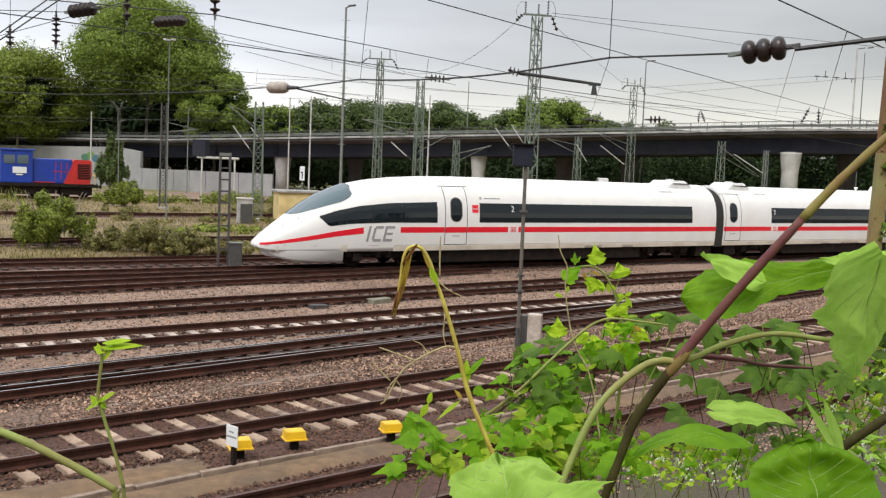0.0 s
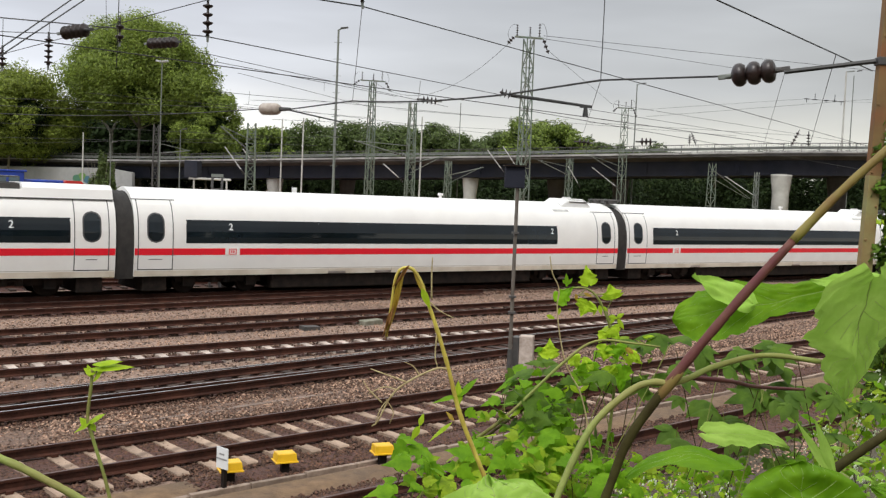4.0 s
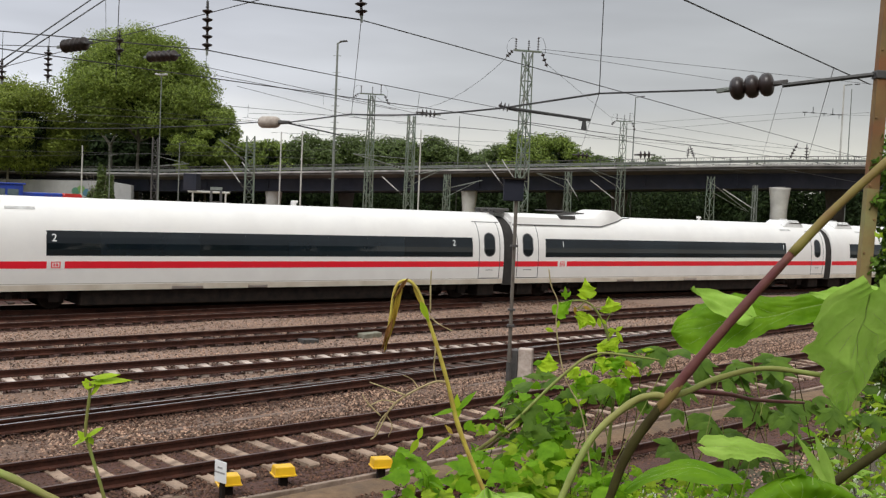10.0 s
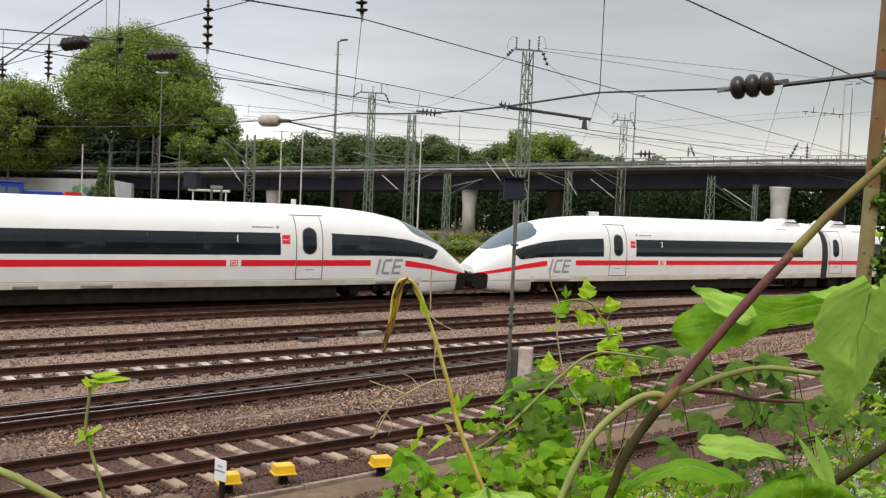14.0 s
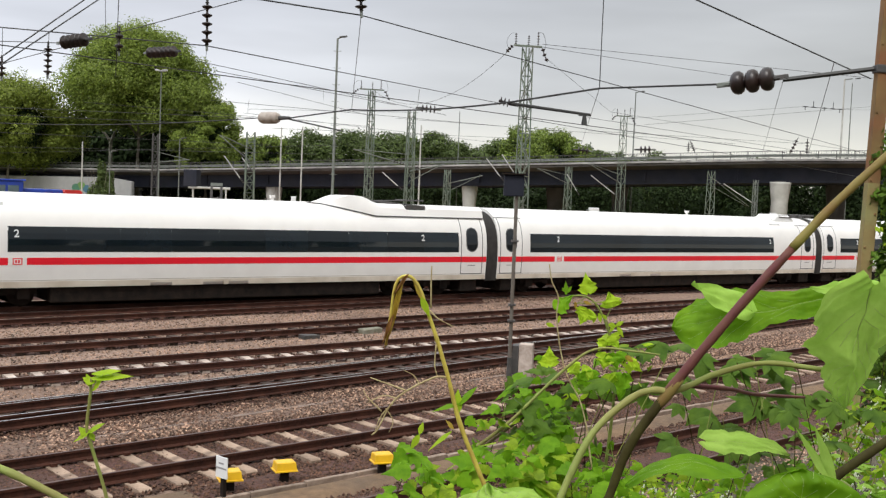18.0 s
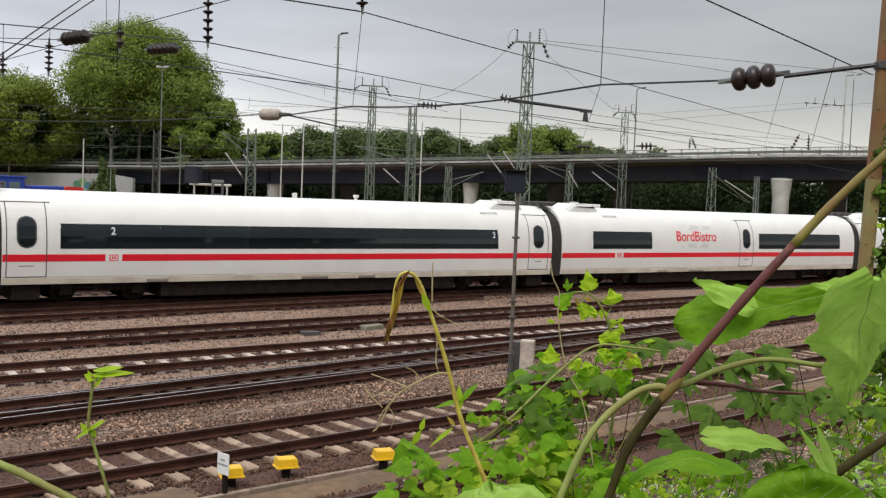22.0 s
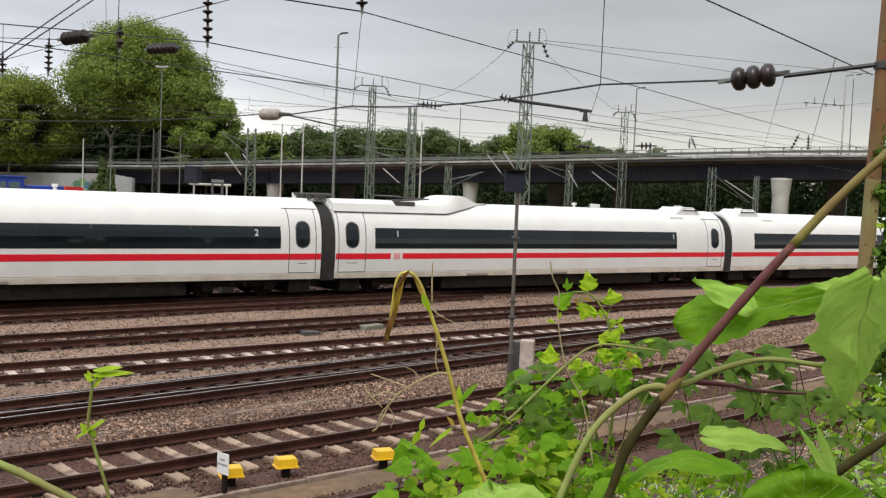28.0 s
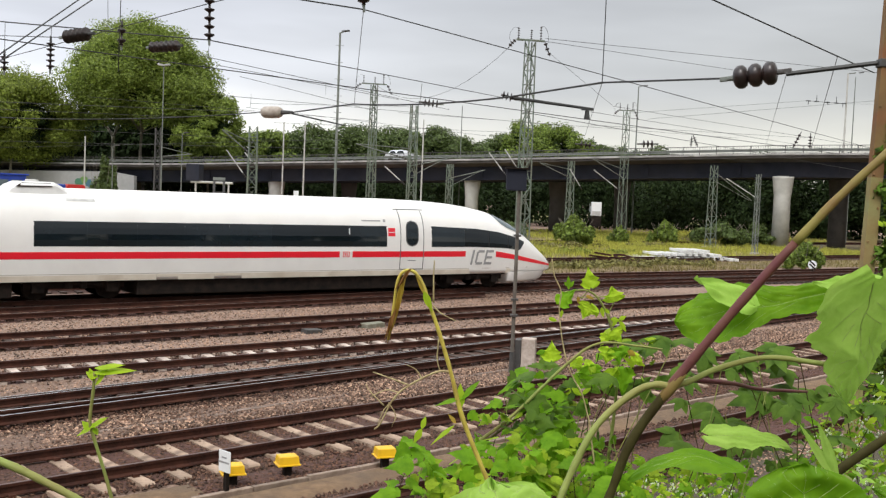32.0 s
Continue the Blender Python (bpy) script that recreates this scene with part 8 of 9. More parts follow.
add_leaf(light_vine, (0.31, 2.15, 4.015), (0.296, 2.15, 3.982), FRONT, 0.0251, "ivy", M_VINE_LIME, "small light green leaf", fold=0.25, curl=0.15, across=6, wave=0.18, seed=3)
add_leaf(light_vine, (0.363, 2.15, 3.961), (0.383, 2.15, 3.934), FRONT, 0.0200, "ivy", M_VINE_LIME, "small light green leaf", fold=0.25, curl=0.15, across=6, wave=0.18, seed=4)
add_leaf(light_vine, (0.349, 2.15, 3.951), (0.337, 2.15, 3.926), FRONT, 0.0134, "ivy", M_VINE_LIME, "small light green leaf", fold=0.25, curl=0.15, across=6, wave=0.18, seed=5)
add_leaf(light_vine, (0.234, 2.15, 3.892), (0.234, 2.15, 3.933), FRONT, 0.0234, "ivy", M_VINE_LIME, "small light green leaf", fold=0.25, curl=0.15, across=6, wave=0.18, seed=6)
add_leaf(light_vine, (0.356, 2.15, 3.922), (0.351, 2.15, 3.886), FRONT, 0.0234, "ivy", M_VINE_LIME, "small light green leaf", fold=0.25, curl=0.15, across=6, wave=0.18, seed=7)
add_leaf(light_vine, (0.374, 2.15, 3.924), (0.38, 2.15, 3.889), FRONT, 0.0267, "ivy", M_VINE, "small light green leaf", fold=0.25, curl=0.15, across=6, wave=0.18, seed=8)
add_leaf(light_vine, (0.459, 2.15, 3.94), (0.43, 2.15, 3.946), FRONT, 0.0072, "lance", M_VINE_LIME, "small light green leaf", fold=0.25, curl=0.15, across=6, wave=0.18, seed=9)
add_leaf(light_vine, (0.315, 2.15, 3.881), (0.328, 2.15, 3.835), FRONT, 0.0284, "ivy", M_VINE, "small light green leaf", fold=0.25, curl=0.15, across=6, wave=0.18, seed=10)
add_leaf(light_vine, (0.366, 2.15, 3.877), (0.362, 2.15, 3.835), FRONT, 0.0183, "ivy", M_VINE_LIME, "small light green leaf", fold=0.25, curl=0.15, across=6, wave=0.18, seed=11)
add_leaf(light_vine, (0.391, 2.15, 3.879), (0.389, 2.15, 3.819), FRONT, 0.0251, "ivy", M_VINE, "small light green leaf", fold=0.25, curl=0.15, across=6, wave=0.18, seed=12)
add_leaf(light_vine, (0.42, 2.15, 3.908), (0.396, 2.15, 3.888), FRONT, 0.0167, "ivy", M_VINE_LIME, "small light green leaf", fold=0.25, curl=0.15, across=6, wave=0.18, seed=13)
add_leaf(light_vine, (0.324, 2.15, 3.885), (0.296, 2.15, 3.867), FRONT, 0.0167, "ivy", M_BANK, "small light green leaf", fold=0.25, curl=0.15, across=6, wave=0.18, seed=14)
add_leaf(light_vine, (0.284, 2.15, 3.895), (0.303, 2.15, 3.869), FRONT, 0.0183, "ivy", M_BANK, "small light green leaf", fold=0.25, curl=0.15, across=6, wave=0.18, seed=15)
add_leaf(light_vine, (0.264, 2.15, 4.044), (0.262, 2.15, 4.074), FRONT, 0.0048, "lance", M_VINE, "tiny pointed young leaf", fold=0.35, curl=0.1)
add_leaf(light_vine, (0.266, 2.15, 4.049), (0.275, 2.15, 4.064), FRONT, 0.0036, "lance", M_VINE, "tiny pointed young leaf", fold=0.35, curl=0.1)
add_leaf(light_vine, (0.261, 2.15, 4.051), (0.254, 2.15, 4.06), FRONT, 0.0030, "lance", M_VINE, "tiny pointed young leaf", fold=0.35, curl=0.1)
add_leaf(light_vine, (0.284, 2.15, 4.031), (0.287, 2.15, 4.012), FRONT, 0.0036, "lance", M_VINE_YELLOW, "tiny pointed young leaf", fold=0.35, curl=0.1)
add_leaf(light_vine, (0.301, 2.15, 4.033), (0.32, 2.15, 4.025), FRONT, 0.0036, "lance", M_VINE_YELLOW, "tiny pointed young leaf", fold=0.35, curl=0.1)
add_leaf(light_vine, (0.328, 2.15, 4.006), (0.324, 2.15, 3.986), FRONT, 0.0048, "lance", M_VINE_LIME, "tiny pointed young leaf", fold=0.35, curl=0.1)
add_leaf(light_vine, (0.335, 2.15, 4.009), (0.341, 2.15, 3.987), FRONT, 0.0048, "lance", M_VINE_LIME, "tiny pointed young leaf", fold=0.35, curl=0.1)
add_leaf(light_vine, (0.343, 2.15, 4.006), (0.354, 2.15, 3.995), FRONT, 0.0036, "lance", M_VINE_LIME, "tiny pointed young leaf", fold=0.35, curl=0.1)
add_leaf(light_vine, (0.356, 2.15, 3.985), (0.376, 2.15, 3.982), FRONT, 0.0060, "lance", M_VINE_LIME, "tiny pointed young leaf", fold=0.35, curl=0.1)
add_leaf(light_vine, (0.373, 2.15, 3.984), (0.389, 2.15, 3.993), FRONT, 0.0048, "lance", M_VINE_LIME, "tiny pointed young leaf", fold=0.35, curl=0.1)
add_leaf(light_vine, (0.375, 2.15, 3.982), (0.391, 2.15, 3.958), FRONT, 0.0054, "lance", M_VINE_LIME, "tiny pointed young leaf", fold=0.35, curl=0.1)
add_leaf(light_vine, (0.368, 2.15, 3.982), (0.36, 2.15, 3.969), FRONT, 0.0042, "lance", M_VINE_LIME, "tiny pointed young leaf", fold=0.35, curl=0.1)
add_leaf(light_vine, (0.252, 2.15, 4.0), (0.25, 2.15, 3.983), FRONT, 0.0036, "lance", M_VINE_LIME, "tiny pointed young leaf", fold=0.35, curl=0.1)
add_leaf(light_vine, (0.224, 2.15, 3.982), (0.243, 2.15, 3.976), FRONT, 0.0048, "lance", M_VINE_LIME, "tiny pointed young leaf", fold=0.35, curl=0.1)
add_leaf(light_vine, (0.22, 2.15, 3.911), (0.2, 2.15, 3.904), FRONT, 0.0060, "lance", M_VINE, "tiny pointed young leaf", fold=0.35, curl=0.1)
add_leaf(light_vine, (0.395, 2.15, 3.919), (0.415, 2.15, 3.908), FRONT, 0.0060, "lance", M_VINE_YELLOW, "tiny pointed young leaf", fold=0.35, curl=0.1)
add_leaf(light_vine, (0.41, 2.15, 3.9), (0.435, 2.15, 3.887), FRONT, 0.0060, "lance", M_VINE_LIME, "tiny pointed young leaf", fold=0.35, curl=0.1)
add_leaf(light_vine, (0.281, 2.15, 3.834), (0.303, 2.15, 3.818), FRONT, 0.0060, "lance", M_VINE_LIME, "tiny pointed young leaf", fold=0.35, curl=0.1)
add_leaf(light_vine, (0.303, 2.15, 3.823), (0.322, 2.15, 3.836), FRONT, 0.0048, "lance", M_VINE_LIME, "tiny pointed young leaf", fold=0.35, curl=0.1)
add_leaf(light_vine, (0.276, 2.15, 3.834), (0.27, 2.15, 3.817), FRONT, 0.0060, "lance", M_VINE_LIME, "tiny pointed young leaf", fold=0.35, curl=0.1)
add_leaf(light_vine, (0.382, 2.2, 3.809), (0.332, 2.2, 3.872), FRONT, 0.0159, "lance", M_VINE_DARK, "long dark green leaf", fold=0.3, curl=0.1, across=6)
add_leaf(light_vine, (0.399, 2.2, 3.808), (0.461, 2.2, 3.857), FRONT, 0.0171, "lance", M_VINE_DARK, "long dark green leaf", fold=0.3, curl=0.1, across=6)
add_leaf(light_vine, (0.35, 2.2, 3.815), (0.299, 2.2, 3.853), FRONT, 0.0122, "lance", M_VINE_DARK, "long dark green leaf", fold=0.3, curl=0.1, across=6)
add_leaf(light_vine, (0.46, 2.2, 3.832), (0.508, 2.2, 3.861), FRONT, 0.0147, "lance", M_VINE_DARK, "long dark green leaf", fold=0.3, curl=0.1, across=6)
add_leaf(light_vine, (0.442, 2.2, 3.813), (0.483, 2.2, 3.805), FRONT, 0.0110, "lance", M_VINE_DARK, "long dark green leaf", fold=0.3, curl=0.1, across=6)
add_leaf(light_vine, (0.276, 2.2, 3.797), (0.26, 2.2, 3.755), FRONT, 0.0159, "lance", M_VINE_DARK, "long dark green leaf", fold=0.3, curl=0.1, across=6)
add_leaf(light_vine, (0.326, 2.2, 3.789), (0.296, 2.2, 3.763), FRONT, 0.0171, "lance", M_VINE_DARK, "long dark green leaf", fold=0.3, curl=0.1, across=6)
add_stem(light_vine, ((0.312, 2.16, 4.05), (0.297, 2.16, 4.031), (0.283, 2.16, 4.024)), 0.0010, 0.0012, M_STEM_GREEN, "", "stem", 5, 6)
add_stem(light_vine, ((0.365, 2.16, 4.023), (0.354, 2.16, 3.999), (0.357, 2.16, 3.982)), 0.0010, 0.0012, M_STEM_GREEN, "", "stem", 5, 6)
add_stem(light_vine, ((0.283, 2.16, 4.026), (0.321, 2.16, 4.029), (0.345, 2.16, 4.032)), 0.0010, 0.0012, M_STEM_GREEN, "", "stem", 5, 6)
add_stem(light_vine, ((0.357, 2.16, 3.982), (0.367, 2.16, 3.958), (0.366, 2.16, 3.919)), 0.0010, 0.0012, M_STEM_GREEN, "", "stem", 5, 6)

# clumps on the bank: centre, radii, leaf shape, material, how many, leaf length range, bloom
CLUMPS = (
    ((-0.048, 1.900, 3.720), (0.048, 0.120, 0.032), "lobed", M_VINE, 14, (0.045, 0.07), ""),
    ((0.023, 1.900, 3.690), (0.063, 0.120, 0.026), "lobed", M_BANK, 26, (0.04, 0.06), ""),
    ((0.135, 2.000, 3.706), (0.089, 0.120, 0.050), "lobed", M_VINE, 44, (0.04, 0.065), ""),
    ((0.127, 2.100, 3.738), (0.070, 0.120, 0.052), "lobed", M_BANK, 16, (0.035, 0.055), ""),
    ((0.214, 2.000, 3.703), (0.078, 0.120, 0.050), "lobed", M_BANK, 50, (0.035, 0.06), ""),
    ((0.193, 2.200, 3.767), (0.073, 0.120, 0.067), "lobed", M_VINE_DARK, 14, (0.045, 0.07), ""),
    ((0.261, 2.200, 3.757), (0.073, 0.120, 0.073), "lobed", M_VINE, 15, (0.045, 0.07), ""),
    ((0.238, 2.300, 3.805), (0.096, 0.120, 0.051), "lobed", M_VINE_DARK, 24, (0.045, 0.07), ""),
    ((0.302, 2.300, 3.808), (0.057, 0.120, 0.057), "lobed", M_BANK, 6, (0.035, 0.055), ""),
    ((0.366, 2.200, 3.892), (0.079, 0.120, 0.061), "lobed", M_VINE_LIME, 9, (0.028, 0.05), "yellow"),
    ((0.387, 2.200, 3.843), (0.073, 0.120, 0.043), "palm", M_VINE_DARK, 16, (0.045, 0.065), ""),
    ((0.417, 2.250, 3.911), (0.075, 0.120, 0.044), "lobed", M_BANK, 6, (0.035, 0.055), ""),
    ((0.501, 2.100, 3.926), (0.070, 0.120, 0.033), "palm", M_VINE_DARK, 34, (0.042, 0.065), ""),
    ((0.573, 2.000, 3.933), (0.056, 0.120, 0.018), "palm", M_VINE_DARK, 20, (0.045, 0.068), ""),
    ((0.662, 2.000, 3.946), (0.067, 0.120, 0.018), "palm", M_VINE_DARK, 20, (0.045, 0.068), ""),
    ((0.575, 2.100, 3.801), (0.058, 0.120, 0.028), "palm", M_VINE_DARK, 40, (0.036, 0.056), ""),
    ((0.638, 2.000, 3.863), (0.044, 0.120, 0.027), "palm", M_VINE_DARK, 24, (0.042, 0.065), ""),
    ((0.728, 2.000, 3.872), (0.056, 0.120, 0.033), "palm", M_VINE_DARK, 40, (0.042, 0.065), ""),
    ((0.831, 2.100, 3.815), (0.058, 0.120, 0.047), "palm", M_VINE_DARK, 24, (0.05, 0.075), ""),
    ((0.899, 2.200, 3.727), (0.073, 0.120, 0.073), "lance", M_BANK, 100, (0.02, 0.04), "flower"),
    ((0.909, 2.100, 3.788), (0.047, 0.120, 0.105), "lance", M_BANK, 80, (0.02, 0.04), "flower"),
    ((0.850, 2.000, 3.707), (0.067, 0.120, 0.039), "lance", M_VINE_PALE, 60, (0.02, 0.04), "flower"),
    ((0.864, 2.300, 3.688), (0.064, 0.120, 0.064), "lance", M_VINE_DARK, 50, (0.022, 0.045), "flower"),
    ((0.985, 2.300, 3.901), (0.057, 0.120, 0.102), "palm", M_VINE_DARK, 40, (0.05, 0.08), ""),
    ((0.448, 2.200, 3.613), (0.134, 0.120, 0.024), "lance", M_BANK, 110, (0.015, 0.03), "flower"),
    ((0.624, 2.300, 3.588), (0.115, 0.120, 0.026), "lance", M_VINE_LIME, 70, (0.014, 0.028), ""),
    ((0.582, 2.400, 3.589), (0.133, 0.120, 0.029), "lobed", M_BANK, 44, (0.018, 0.034), ""),
    ((0.343, 2.100, 3.675), (0.058, 0.120, 0.047), "lobed", M_VINE, 26, (0.035, 0.055), ""),
    ((0.341, 2.300, 3.679), (0.064, 0.120, 0.051), "lobed", M_VINE_DARK, 16, (0.035, 0.055), ""),
    ((0.720, 2.200, 3.617), (0.110, 0.120, 0.020), "lance", M_BANK, 60, (0.016, 0.032), ""),
    ((0.286, 2.100, 3.631), (0.093, 0.120, 0.023), "lobed", M_BANK, 36, (0.03, 0.05), ""),
    ((0.187, 2.15, 3.77), (0.021, 0.120, 0.054), "lobed", M_VINE_DARK, 16, (0.05, 0.075), ""),
    ((0.25, 2.1, 3.742), (0.026, 0.120, 0.035), "lobed", M_VINE, 10, (0.045, 0.07), ""),
    ((0.259, 2.2, 3.762), (0.029, 0.120, 0.022), "lobed", M_VINE_DARK, 8, (0.04, 0.06), ""),
    ((0.342, 2.0, 3.695), (0.047, 0.120, 0.022), "lobed", M_VINE, 16, (0.03, 0.05), ""),
    ((0.483, 2.1, 3.671), (0.093, 0.120, 0.021), "lobed", M_BANK, 34, (0.02, 0.04), ""),
    ((0.613, 2.1, 3.672), (0.093, 0.120, 0.019), "lobed", M_VINE, 30, (0.02, 0.04), ""),
    ((0.473, 2.0, 3.664), (0.122, 0.120, 0.013), "lance", M_VINE_LIME, 90, (0.014, 0.03), "flower"),
    ((0.742, 2.1, 3.696), (0.070, 0.120, 0.030), "lobed", M_VINE_DARK, 30, (0.03, 0.05), ""),
    ((0.615, 2.3, 3.708), (0.077, 0.120, 0.020), "palm", M_VINE_DARK, 22, (0.04, 0.06), ""),
)


def build_clumps():
    rg = random.Random(12)
    for c, r, shape, mat, n, (l0, l1), bloom in CLUMPS:
        words = {"palm": "creeper with dark green five-part leaves on the bank", "lance": "weeds with narrow pointed green leaves on the bank", "lobed": "vine with lobed green leaves on the bank"}
        t = thing("bank_plant", pose(0, 0, 0), words[shape] if bloom != "flower" else "weeds with narrow leaves and tiny white flowers on the bank", "plant", group="plants on the bank")
        c = Vector(c)
        for i in range(2):
            bm = bmesh.new()
            p = c + Vector((r[0] * rg.uniform(-.8, .8), r[1] * rg.uniform(-.6, .6), r[2] * rg.uniform(0.0, .7)))
            g = Vector((p.x + rg.uniform(-.5, .5), p.y + rg.uniform(-.1, .35), 0))
            g.z = ground_height(g.x, g.y) - 0.05
            tube(bm, spline((g, g.lerp(p, 0.5) + Vector((rg.uniform(-.2, .2), rg.uniform(-.1, .1), 0)), p), 5), 0.0010, 5)
            part("stem", bm, M_STEM_GREEN if i else M_STEM_BROWN, t)
        for i in range(max(2, n // 5) if shape == "palm" else 0):
            q = c + Vector((rg.uniform(-1, 1) * r[0], rg.uniform(-1, 1) * r[1], rg.uniform(-0.8, 1) * r[2]))
            out = Vector((rg.uniform(-1, 1), rg.uniform(-0.9, -0.1), rg.uniform(-0.35, 0.25))).normalized()
            top = Vector((rg.uniform(-.3, .3), rg.uniform(-.7, -.2), 1.0)).normalized()
            wide = out.cross(top).normalized()
            size = rg.uniform(l0, l1)
            for k, a in enumerate((-98, -48, 0, 48, 98)):
                d = (out * math.cos(radians(a)) + wide * math.sin(radians(a)) - top * rg.uniform(0.15, 0.45)).normalized()
                ln = size * (0.62, 0.9, 1.0, 0.9, 0.62)[k] * rg.uniform(0.9, 1.1)
                add_leaf(t, q, q + d * ln, top + d * 0.25, ln * 0.24, "lance", mat, fold=rg.uniform(0.15, 0.4), curl=rg.uniform(0.05, 0.25), across=2, seed=i)
        for i in range(int(n * 1.6) if shape != "palm" else 0):
            a, b, z = rg.uniform(-1, 1), rg.uniform(-1, 1), rg.uniform(-1, 1)
            if a * a + z * z > 1.1:
                a, z = a * 0.7, z * 0.7
            p = c + Vector((a * r[0], b * r[1], z * r[2]))
            ln = rg.uniform(l0, l1) * rg.choice((0.42, 0.6, 0.75, 0.95))
            w = {"lance": 0.26, "lobed": 0.44}[shape] * ln * rg.uniform(0.75, 1.1)
            ang = rg.uniform(0, 6.283)
            tip = p + Vector((math.cos(ang), math.sin(ang) * 0.7 - 0.25, rg.uniform(-0.75, 0.25))).normalized() * ln
            m = mat
            if rg.random() < 0.34:
                m = M_VINE_LIME if bloom == "yellow" else M_VINE
            add_leaf(t, p, tip, (rg.uniform(-.9, .9), rg.uniform(-0.9, 0.1), rg.uniform(0.2, 1.0)), w, "ivy" if shape == "lobed" else shape, m, fold=rg.uniform(0.1, 0.5), curl=rg.uniform(0, 0.25), across=2, seed=i)
        if bloom == "flower":
            bm = bmesh.new()
            for i in range(n // 4):
                p = c + Vector((rg.uniform(-1, 1) * r[0], rg.uniform(-1, 0.4) * r[1], rg.uniform(-0.3, 1) * r[2]))
                for k in range(4):
                    q = p + Vector((rg.uniform(-.006, .006), rg.uniform(-.006, .006), rg.uniform(-.006, .006)))
                    rod(bm, q, q + Vector((0, -0.002, 0.003)), 0.0018, 0.0011, 5)
            tagged(part("blossom", bm, M_BLOSSOM, t, "tiny white flowers"), kind="stuff")


build_clumps()


def post_ivy():
    t = thing("ivy", pose(0, 0, 0), "dark green ivy climbing beside the steel post", "ivy")
    rg = random.Random(3)
    bm = bmesh.new()
    for i in range(4):
        tube(bm, spline(((4.42 + 0.04 * i, 9.98, 0.5), (4.36 + 0.05 * i, 9.95, 2.2), (4.34 + 0.03 * i, 9.97, 5.1)), 5), 0.012, 6)
    part("stems", bm, M_BARK, t)
    blobs = [((4.33 + rg.uniform(-0.05, 0.14), 9.95, 2.3 + 0.10 * i), (0.15, 0.12, 0.12)) for i in range(29)]
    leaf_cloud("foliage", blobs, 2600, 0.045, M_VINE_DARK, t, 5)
    leaf_cloud("young_foliage", blobs[::2], 500, 0.040, M_BANK, t, 6)


post_ivy()


def ballast_stones(rusty, mat, label):
    """Loose stones of the ballast, where the camera looks down on it."""
    rg = np.random.default_rng(8)
    n = 235000
    o = np.where(rg.random(n) < 0.45, rg.uniform(10.7, 18.6, n), rg.uniform(8.8, 33.6, n))
    s = rg.uniform(-14, 40, n)
    c, d = math.cos(radians(42)), math.sin(radians(42))
    x, y = -d * o + c * s, c * o + d * s
    path = -math.sin(radians(43.15)) * x + math.cos(radians(43.15)) * y
    along = math.cos(radians(43.15)) * x + math.sin(radians(43.15)) * y
    keep = ((path < 11.78) | (path > 12.6)) & ((path < 12.6) | (path > 13.38) | (along > 7.3)) & (np.abs(x) < 0.5 * y) & ((o < 20) | (rg.random(n) < 0.75))
    bed = np.zeros(n, bool)
    for hd, off, w in BEDS:
        bed |= np.abs(-math.sin(radians(hd)) * x + math.cos(radians(hd)) * y - off) < w - 0.1 + 0.2 * rg.random(n)
    bed |= (path > 11.0) & (path < 13.6)
    bed |= (np.abs(-math.sin(radians(44.3)) * x + math.cos(radians(44.3)) * y - 16.95) < 0.9) & (rg.random(n) < 0.42)
    dirt = np.abs(-math.sin(radians(44.3)) * x + math.cos(radians(44.3)) * y - 16.95) < 0.8
    keep &= bed if rusty else ~bed
    x, y, dirt = x[keep], y[keep], dirt[keep]
    n = len(x)
    size = rg.uniform(0.018, 0.042, n)
    base = np.array([(1, 0, 0), (-1, 0, 0), (0, 1, 0), (0, -1, 0), (0, 0, 1), (0, 0, -1)], float)
    V = base[None] * rg.uniform(0.6, 1.25, (n, 6, 1))
    a = rg.uniform(0, 6.283, n)
    ca, sa = np.cos(a)[:, None], np.sin(a)[:, None]
    V = np.stack([V[..., 0] * ca - V[..., 1] * sa, V[..., 0] * sa + V[..., 1] * ca, V[..., 2] * 0.75 + 0.35 * V[..., 0]], 2) * size[:, None, None]
    z = np.array([ground_height(float(p), float(q)) for p, q in zip(x, y)])
    V += np.stack([x, y, z + size * 0.25 + np.where(dirt, 0.028, 0.03 if rusty else 0.0)], 1)[:, None]
    F = np.array([(0, 2, 4), (2, 1, 4), (1, 3, 4), (3, 0, 4), (2, 0, 5), (1, 2, 5), (3, 1, 5), (0, 3, 5)])
    F = (F[None] + 6 * np.arange(n)[:, None, None]).reshape(-1, 3)
    me = bpy.data.meshes.new("ballast_stones")
    me.from_pydata(V.reshape(-1, 3).tolist(), [], F.tolist())
    me.materials.append(mat)
    tagged(new("ballast_stones", me), label, "ballast", kind="stuff")


ballast_stones(False, M_STONE, "loose grey-brown ballast stones")
ballast_stones(True, M_BEDSTONE, "loose rust-brown ballast stones of the track beds")


def back_trees():
    """The trees on the bank behind the camera, seen only in the coach windows."""
    for i, x in enumerate(range(-60, 75, 5)):
        tree(x + (i % 3), -16.0 - (i % 2) * 4 - x * 0.7 if x < 0 else -16.0 + x * 0.35, 9.5 + (i * 5 % 7) * 1.1, 4.8, 60 + i, M_LEAF_DARK, "dark green tree on the bank behind the yard", 1600, 0.6, 0.08, 12)


back_trees()


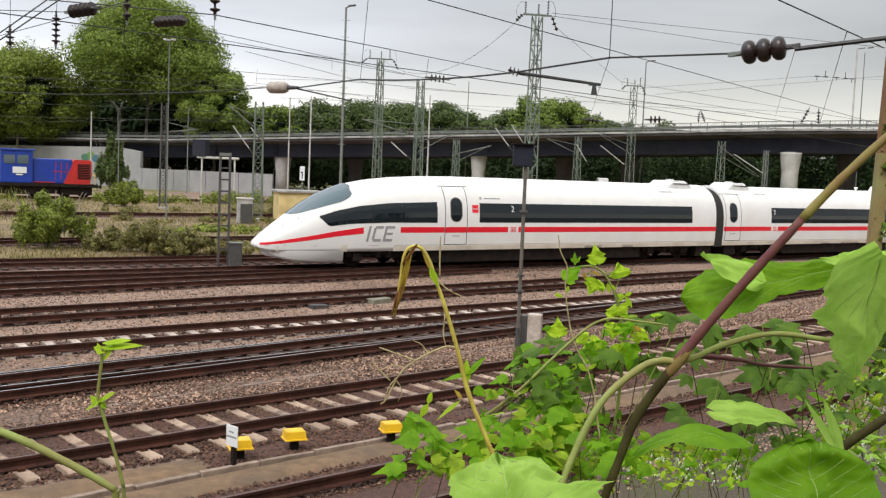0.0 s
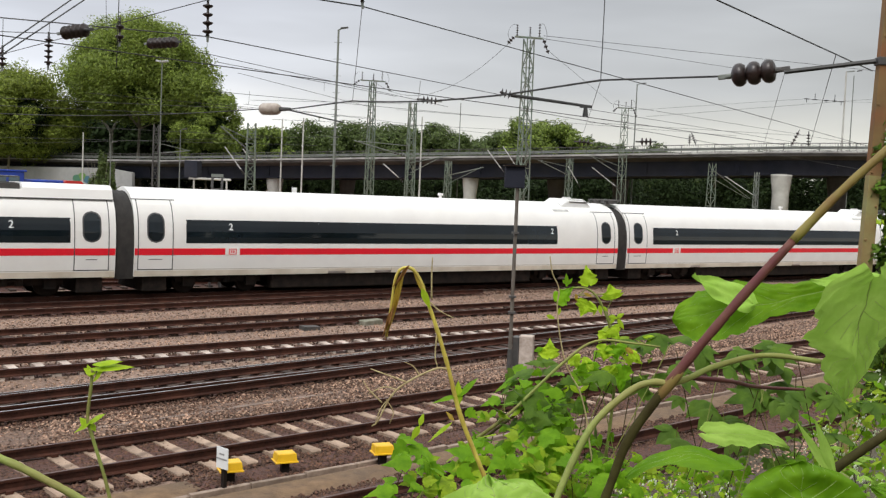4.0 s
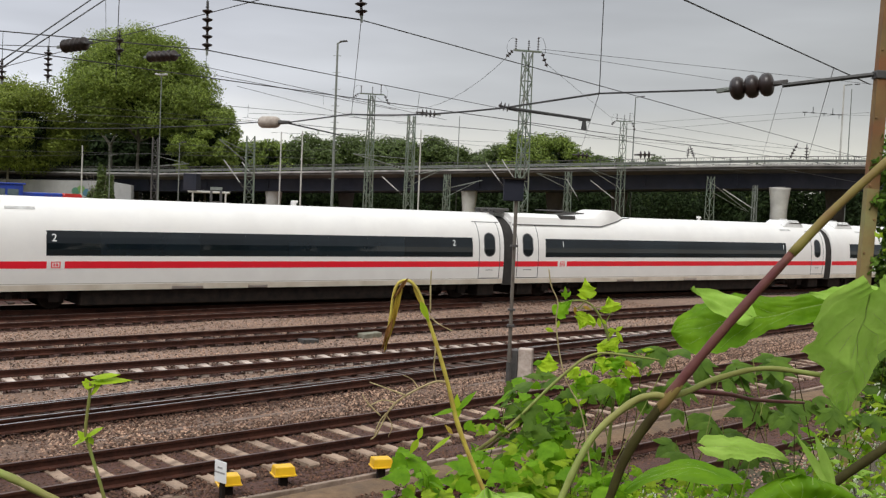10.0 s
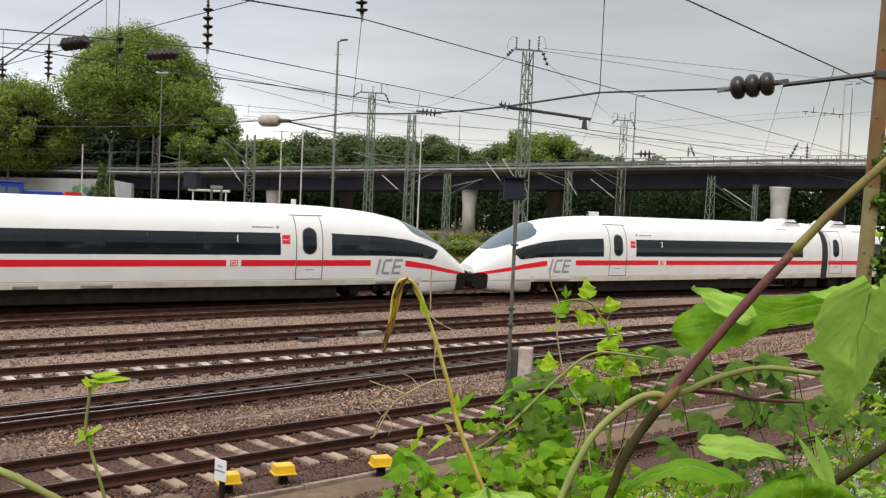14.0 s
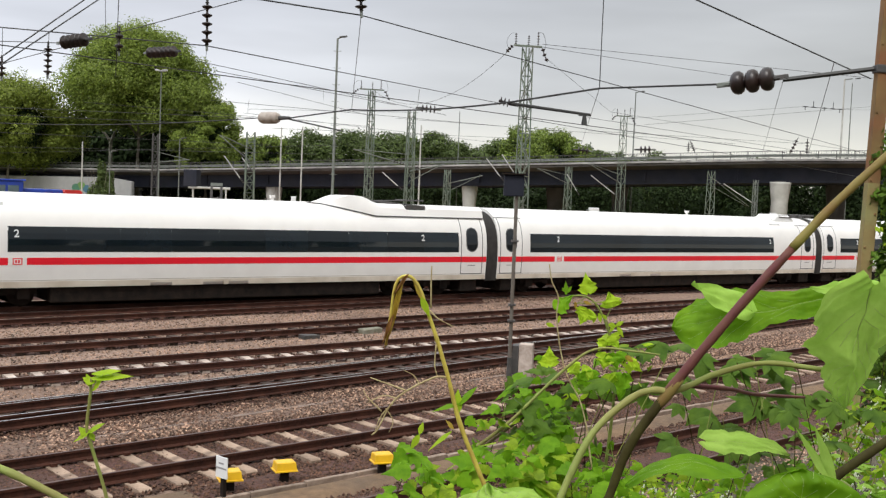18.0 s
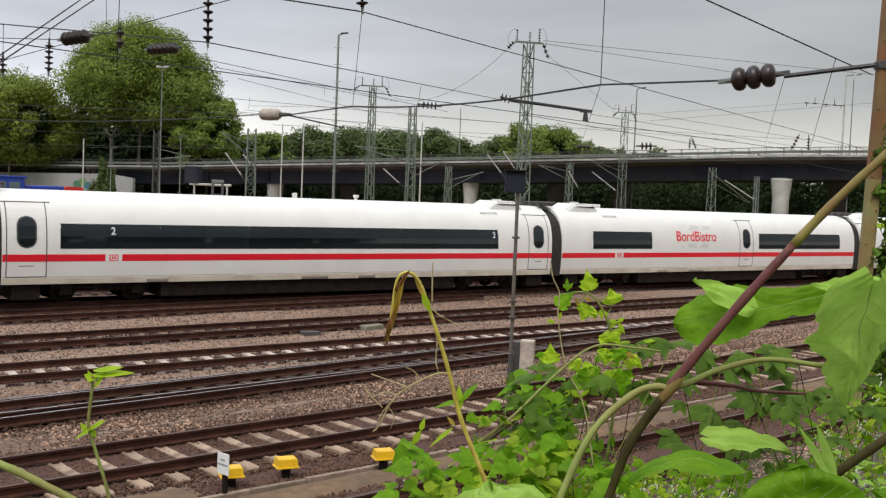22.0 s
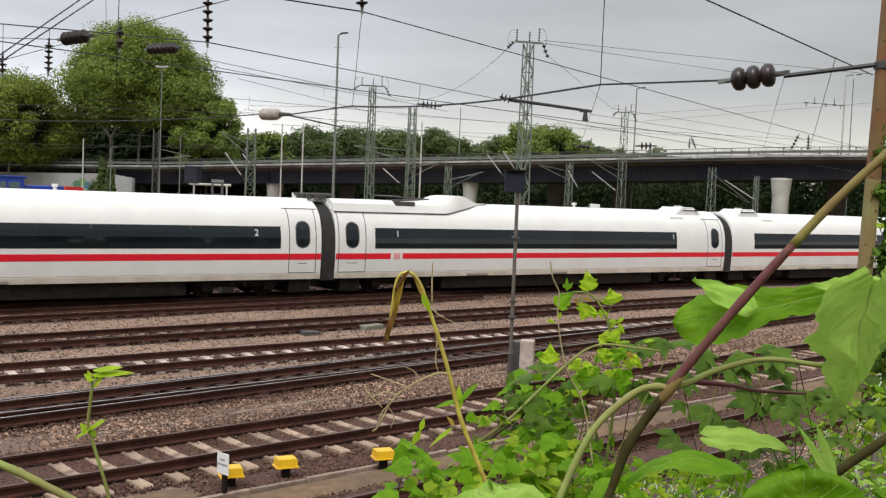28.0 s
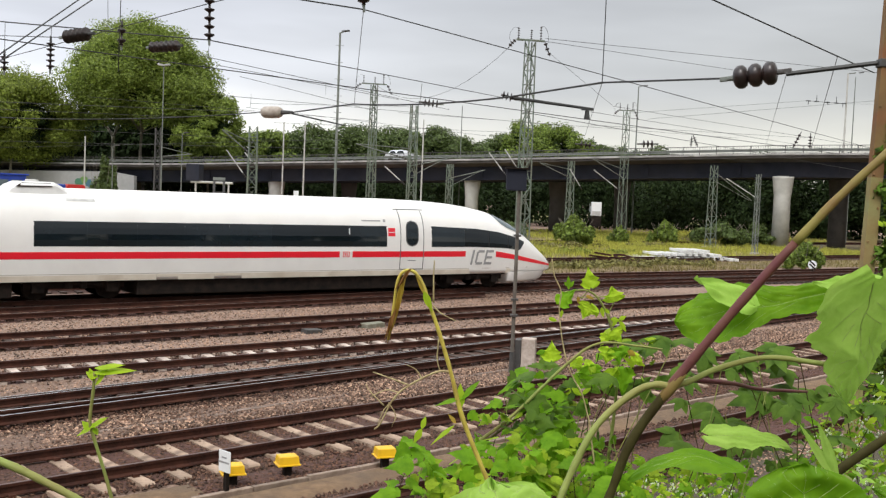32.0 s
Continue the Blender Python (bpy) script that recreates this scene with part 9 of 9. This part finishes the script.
# ---- further things of the yard ----
def plate_sign():
    t = thing("track_sign", pose(-11.63, 78.0, 0), "white rectangular track sign with a black figure on a slim post", "railway sign")
    bm = bmesh.new()
    rod(bm, (0, 0, BASE - 0.1), (0, 0, 3.9), 0.04, None, 8)
    part("post", bm, M_STEEL, t)
    bm = bmesh.new()
    box(bm, -0.19, -0.06, 2.80, 0.19, -0.04, 3.88, bevel=0.01)
    p = part("plate", bm, M_NUMERAL, t, "white plate")
    bm = bmesh.new()
    box(bm, -0.03, -0.066, 2.95, 0.05, -0.062, 3.45, pose(0, 0, 0))
    box(bm, -0.12, -0.066, 3.38, 0.05, -0.062, 3.46, pose(0, 0, 0))
    part("figure_bar", bm, M_UNDER, p, "black bar")


plate_sign()


def small_gantry():
    t = thing("small_gantry", pose(0, 0, 0), "low pale steel portal on posts beside the far track", "gantry")
    for x, y in ((-24.8, 100.0), (-21.9, 99.4), (-21.4, 99.2)):
        bm = bmesh.new()
        rod(bm, (x, y, BASE), (x, y, 4.2), 0.09, None, 8)
        part("post", bm, M_PIER, t, "pale post")
    bm = bmesh.new()
    rod(bm, (-25.3, 100.1, 4.25), (-21.0, 99.1, 4.25), 0.12, None, 6)
    part("beam", bm, M_PIER, t, "pale beam")
    bm = bmesh.new()
    box(bm, -0.75, -0.4, 4.35, 0.75, 0.4, 6.0, pose(-25.0, 100.3, 0, 0, 0, -20), 0.05)
    part("equipment_box", bm, M_BRIDGE, t, "dark equipment box")


small_gantry()


def steady_arms():
    """Pale registration tubes hung from the far wires."""
    for a, b in STEADY:
        t = thing("steady_arm", pose(0, 0, 0), "pale tubular steady arm of the overhead line", "steady arm", group="steady arms of the far wires")
        bm = bmesh.new()
        rod(bm, a, b, 0.045, 0.04, 6)
        part("tube", bm, M_ROOFGREY, t, "pale tube")
        bm = bmesh.new()
        insulator(bm, Vector(b), Vector(b) + (Vector(b) - Vector(a)).normalized() * 0.5, 3, 0.09)
        part("insulator", bm, M_INSUL, t)


STEADY = (
    ((3.37, 88.00, 7.79), (4.61, 88.00, 6.28)),
    ((4.72, 88.00, 8.14), (5.77, 88.00, 6.67)),
    ((12.41, 105.00, 7.15), (13.49, 105.00, 5.45)),
    ((14.72, 104.00, 7.11), (17.18, 104.00, 5.32)),
    ((25.03, 92.00, 6.48), (27.67, 92.00, 4.91)),
    ((-17.49, 80.00, 6.84), (-16.19, 80.00, 5.13)),
    ((-16.07, 80.00, 6.73), (-15.51, 80.00, 6.04)),
    ((-5.04, 80.00, 6.05), (-3.79, 80.00, 5.00)),
)
steady_arms()


def lorry(x, y, turn, label):
    t = thing("white_van", pose(x, y, BASE, 0, 0, turn), label, "van")
    bm = bmesh.new()
    box(bm, -2.2, -0.72, 1.95, 1.2, 0.72, 3.9, bevel=0.08)
    part("body", bm, M_NUMERAL, t, "white body")
    bm = bmesh.new()
    box(bm, -2.25, -0.72, 0.45, 2.4, 0.72, 1.95, bevel=0.06)
    c = part("chassis", bm, M_UNDER, t, "dark chassis")
    bm = bmesh.new()
    box(bm, -2.23, -0.6, 2.05, -2.205, 0.6, 2.6)
    part("rear_panel", bm, M_ROOFGREY, t)
    for u in (-1.4, 1.6):
        for s in (-0.72, 0.72):
            bm = bmesh.new()
            turned(bm, ((0.08, -0.1), (0.30, -0.1), (0.33, 0), (0.30, 0.1), (0.08, 0.1)), pose(u, s, 0.33, 90), 16)
            part("wheel", bm, M_UNDER, t, "black wheel")


lorry(21.4, 148.0, 88, "white box van parked in the shade under the viaduct")


M_MOSS = material("mossy_concrete", (0.26, 0.25, 0.20), 0.95, second=(0.15, 0.145, 0.10), scale=6, bump=0.4, bump_scale=40)


def slab():
    t = thing("concrete_slab", pose(-2.33, 32.98, BASE, 3, -2, 48), "loose mossy concrete slab between two tracks", "concrete slab")
    bm = bmesh.new()
    box(bm, -0.40, -0.24, -0.05, 0.40, 0.24, 0.16, bevel=0.03)
    part("block", bm, M_MOSS, t)
    t = thing("concrete_slab", pose(-4.02, 31.10, BASE, 0, 2, 40), "small dark loose slab between two tracks", "concrete slab")
    bm = bmesh.new()
    box(bm, -0.28, -0.18, -0.05, 0.28, 0.18, 0.12, bevel=0.02)
    part("block", bm, M_DARKSTEEL, t)


slab()


def pale_trunk():
    """The forked pale trunk that stands clear of the crowns behind the ramp."""
    t = thing("bare_trunk", pose(-53.5, 162.0, 0), "forked pale plane tree trunk behind the viaduct ramp", "tree trunk")
    for pts, r in ((((0, 0, -0.2), (0.05, 0, 6), (0, 0, 11.0)), 0.40), (((0, 0, 10.9), (-0.9, 0, 12.2), (-2.8, 0.2, 14.0)), 0.24), (((0, 0, 10.9), (0.8, 0, 13.0), (1.3, 0.3, 16.0)), 0.24)):
        bm = bmesh.new()
        run = spline(pts, 5)
        tube(bm, run, [r * (1 - 0.35 * i / len(run)) for i in range(len(run))], 8)
        part("limb", bm, M_PALEBARK, t, "", True)


M_PALEBARK = material("pale_plane_bark", (0.34, 0.31, 0.25), 0.9, second=(0.22, 0.20, 0.15), scale=1.5, bump=0.3, bump_scale=12, bump_dist=0.03)
pale_trunk()


def ladder_post():
    t = thing("ladder_post", pose(-9.5, 42.2, 0, 0, 0, 20), "dark narrow ladder-like steel post beside the main line", "post")
    for x in (-0.2, 0.2):
        bm = bmesh.new()
        box(bm, x - 0.045, -0.05, BASE - 0.1, x + 0.045, 0.05, 4.35)
        part("upright", bm, M_DARKSTEEL, t)
    for i in range(9):
        bm = bmesh.new()
        box(bm, -0.155, -0.03, 0.45 + i * 0.48, 0.155, 0.03, 0.52 + i * 0.48)
        part("rung", bm, M_DARKSTEEL, t)
    bm = bmesh.new()
    box(bm, -0.24, -0.06, 4.35, 0.24, 0.06, 4.47)
    part("cap", bm, M_STEEL, t, "pale cap plate")
    c = thing("track_box", pose(-8.95, 42.0, BASE, 0, 0, 20), "dark grey steel trackside box beside the ladder post", "trackside box")
    bm = bmesh.new()
    box(bm, -0.25, -0.2, -0.05, 0.25, 0.2, 1.0, bevel=0.02)
    part("casing", bm, M_DARKSTEEL, c)
    bm = bmesh.new()
    box(bm, -0.28, -0.23, 1.0, 0.28, 0.23, 1.05, bevel=0.01)
    part("lid", bm, M_STEEL, c)


ladder_post()


def motions():
    train_motion()
    car_motion()


motions()
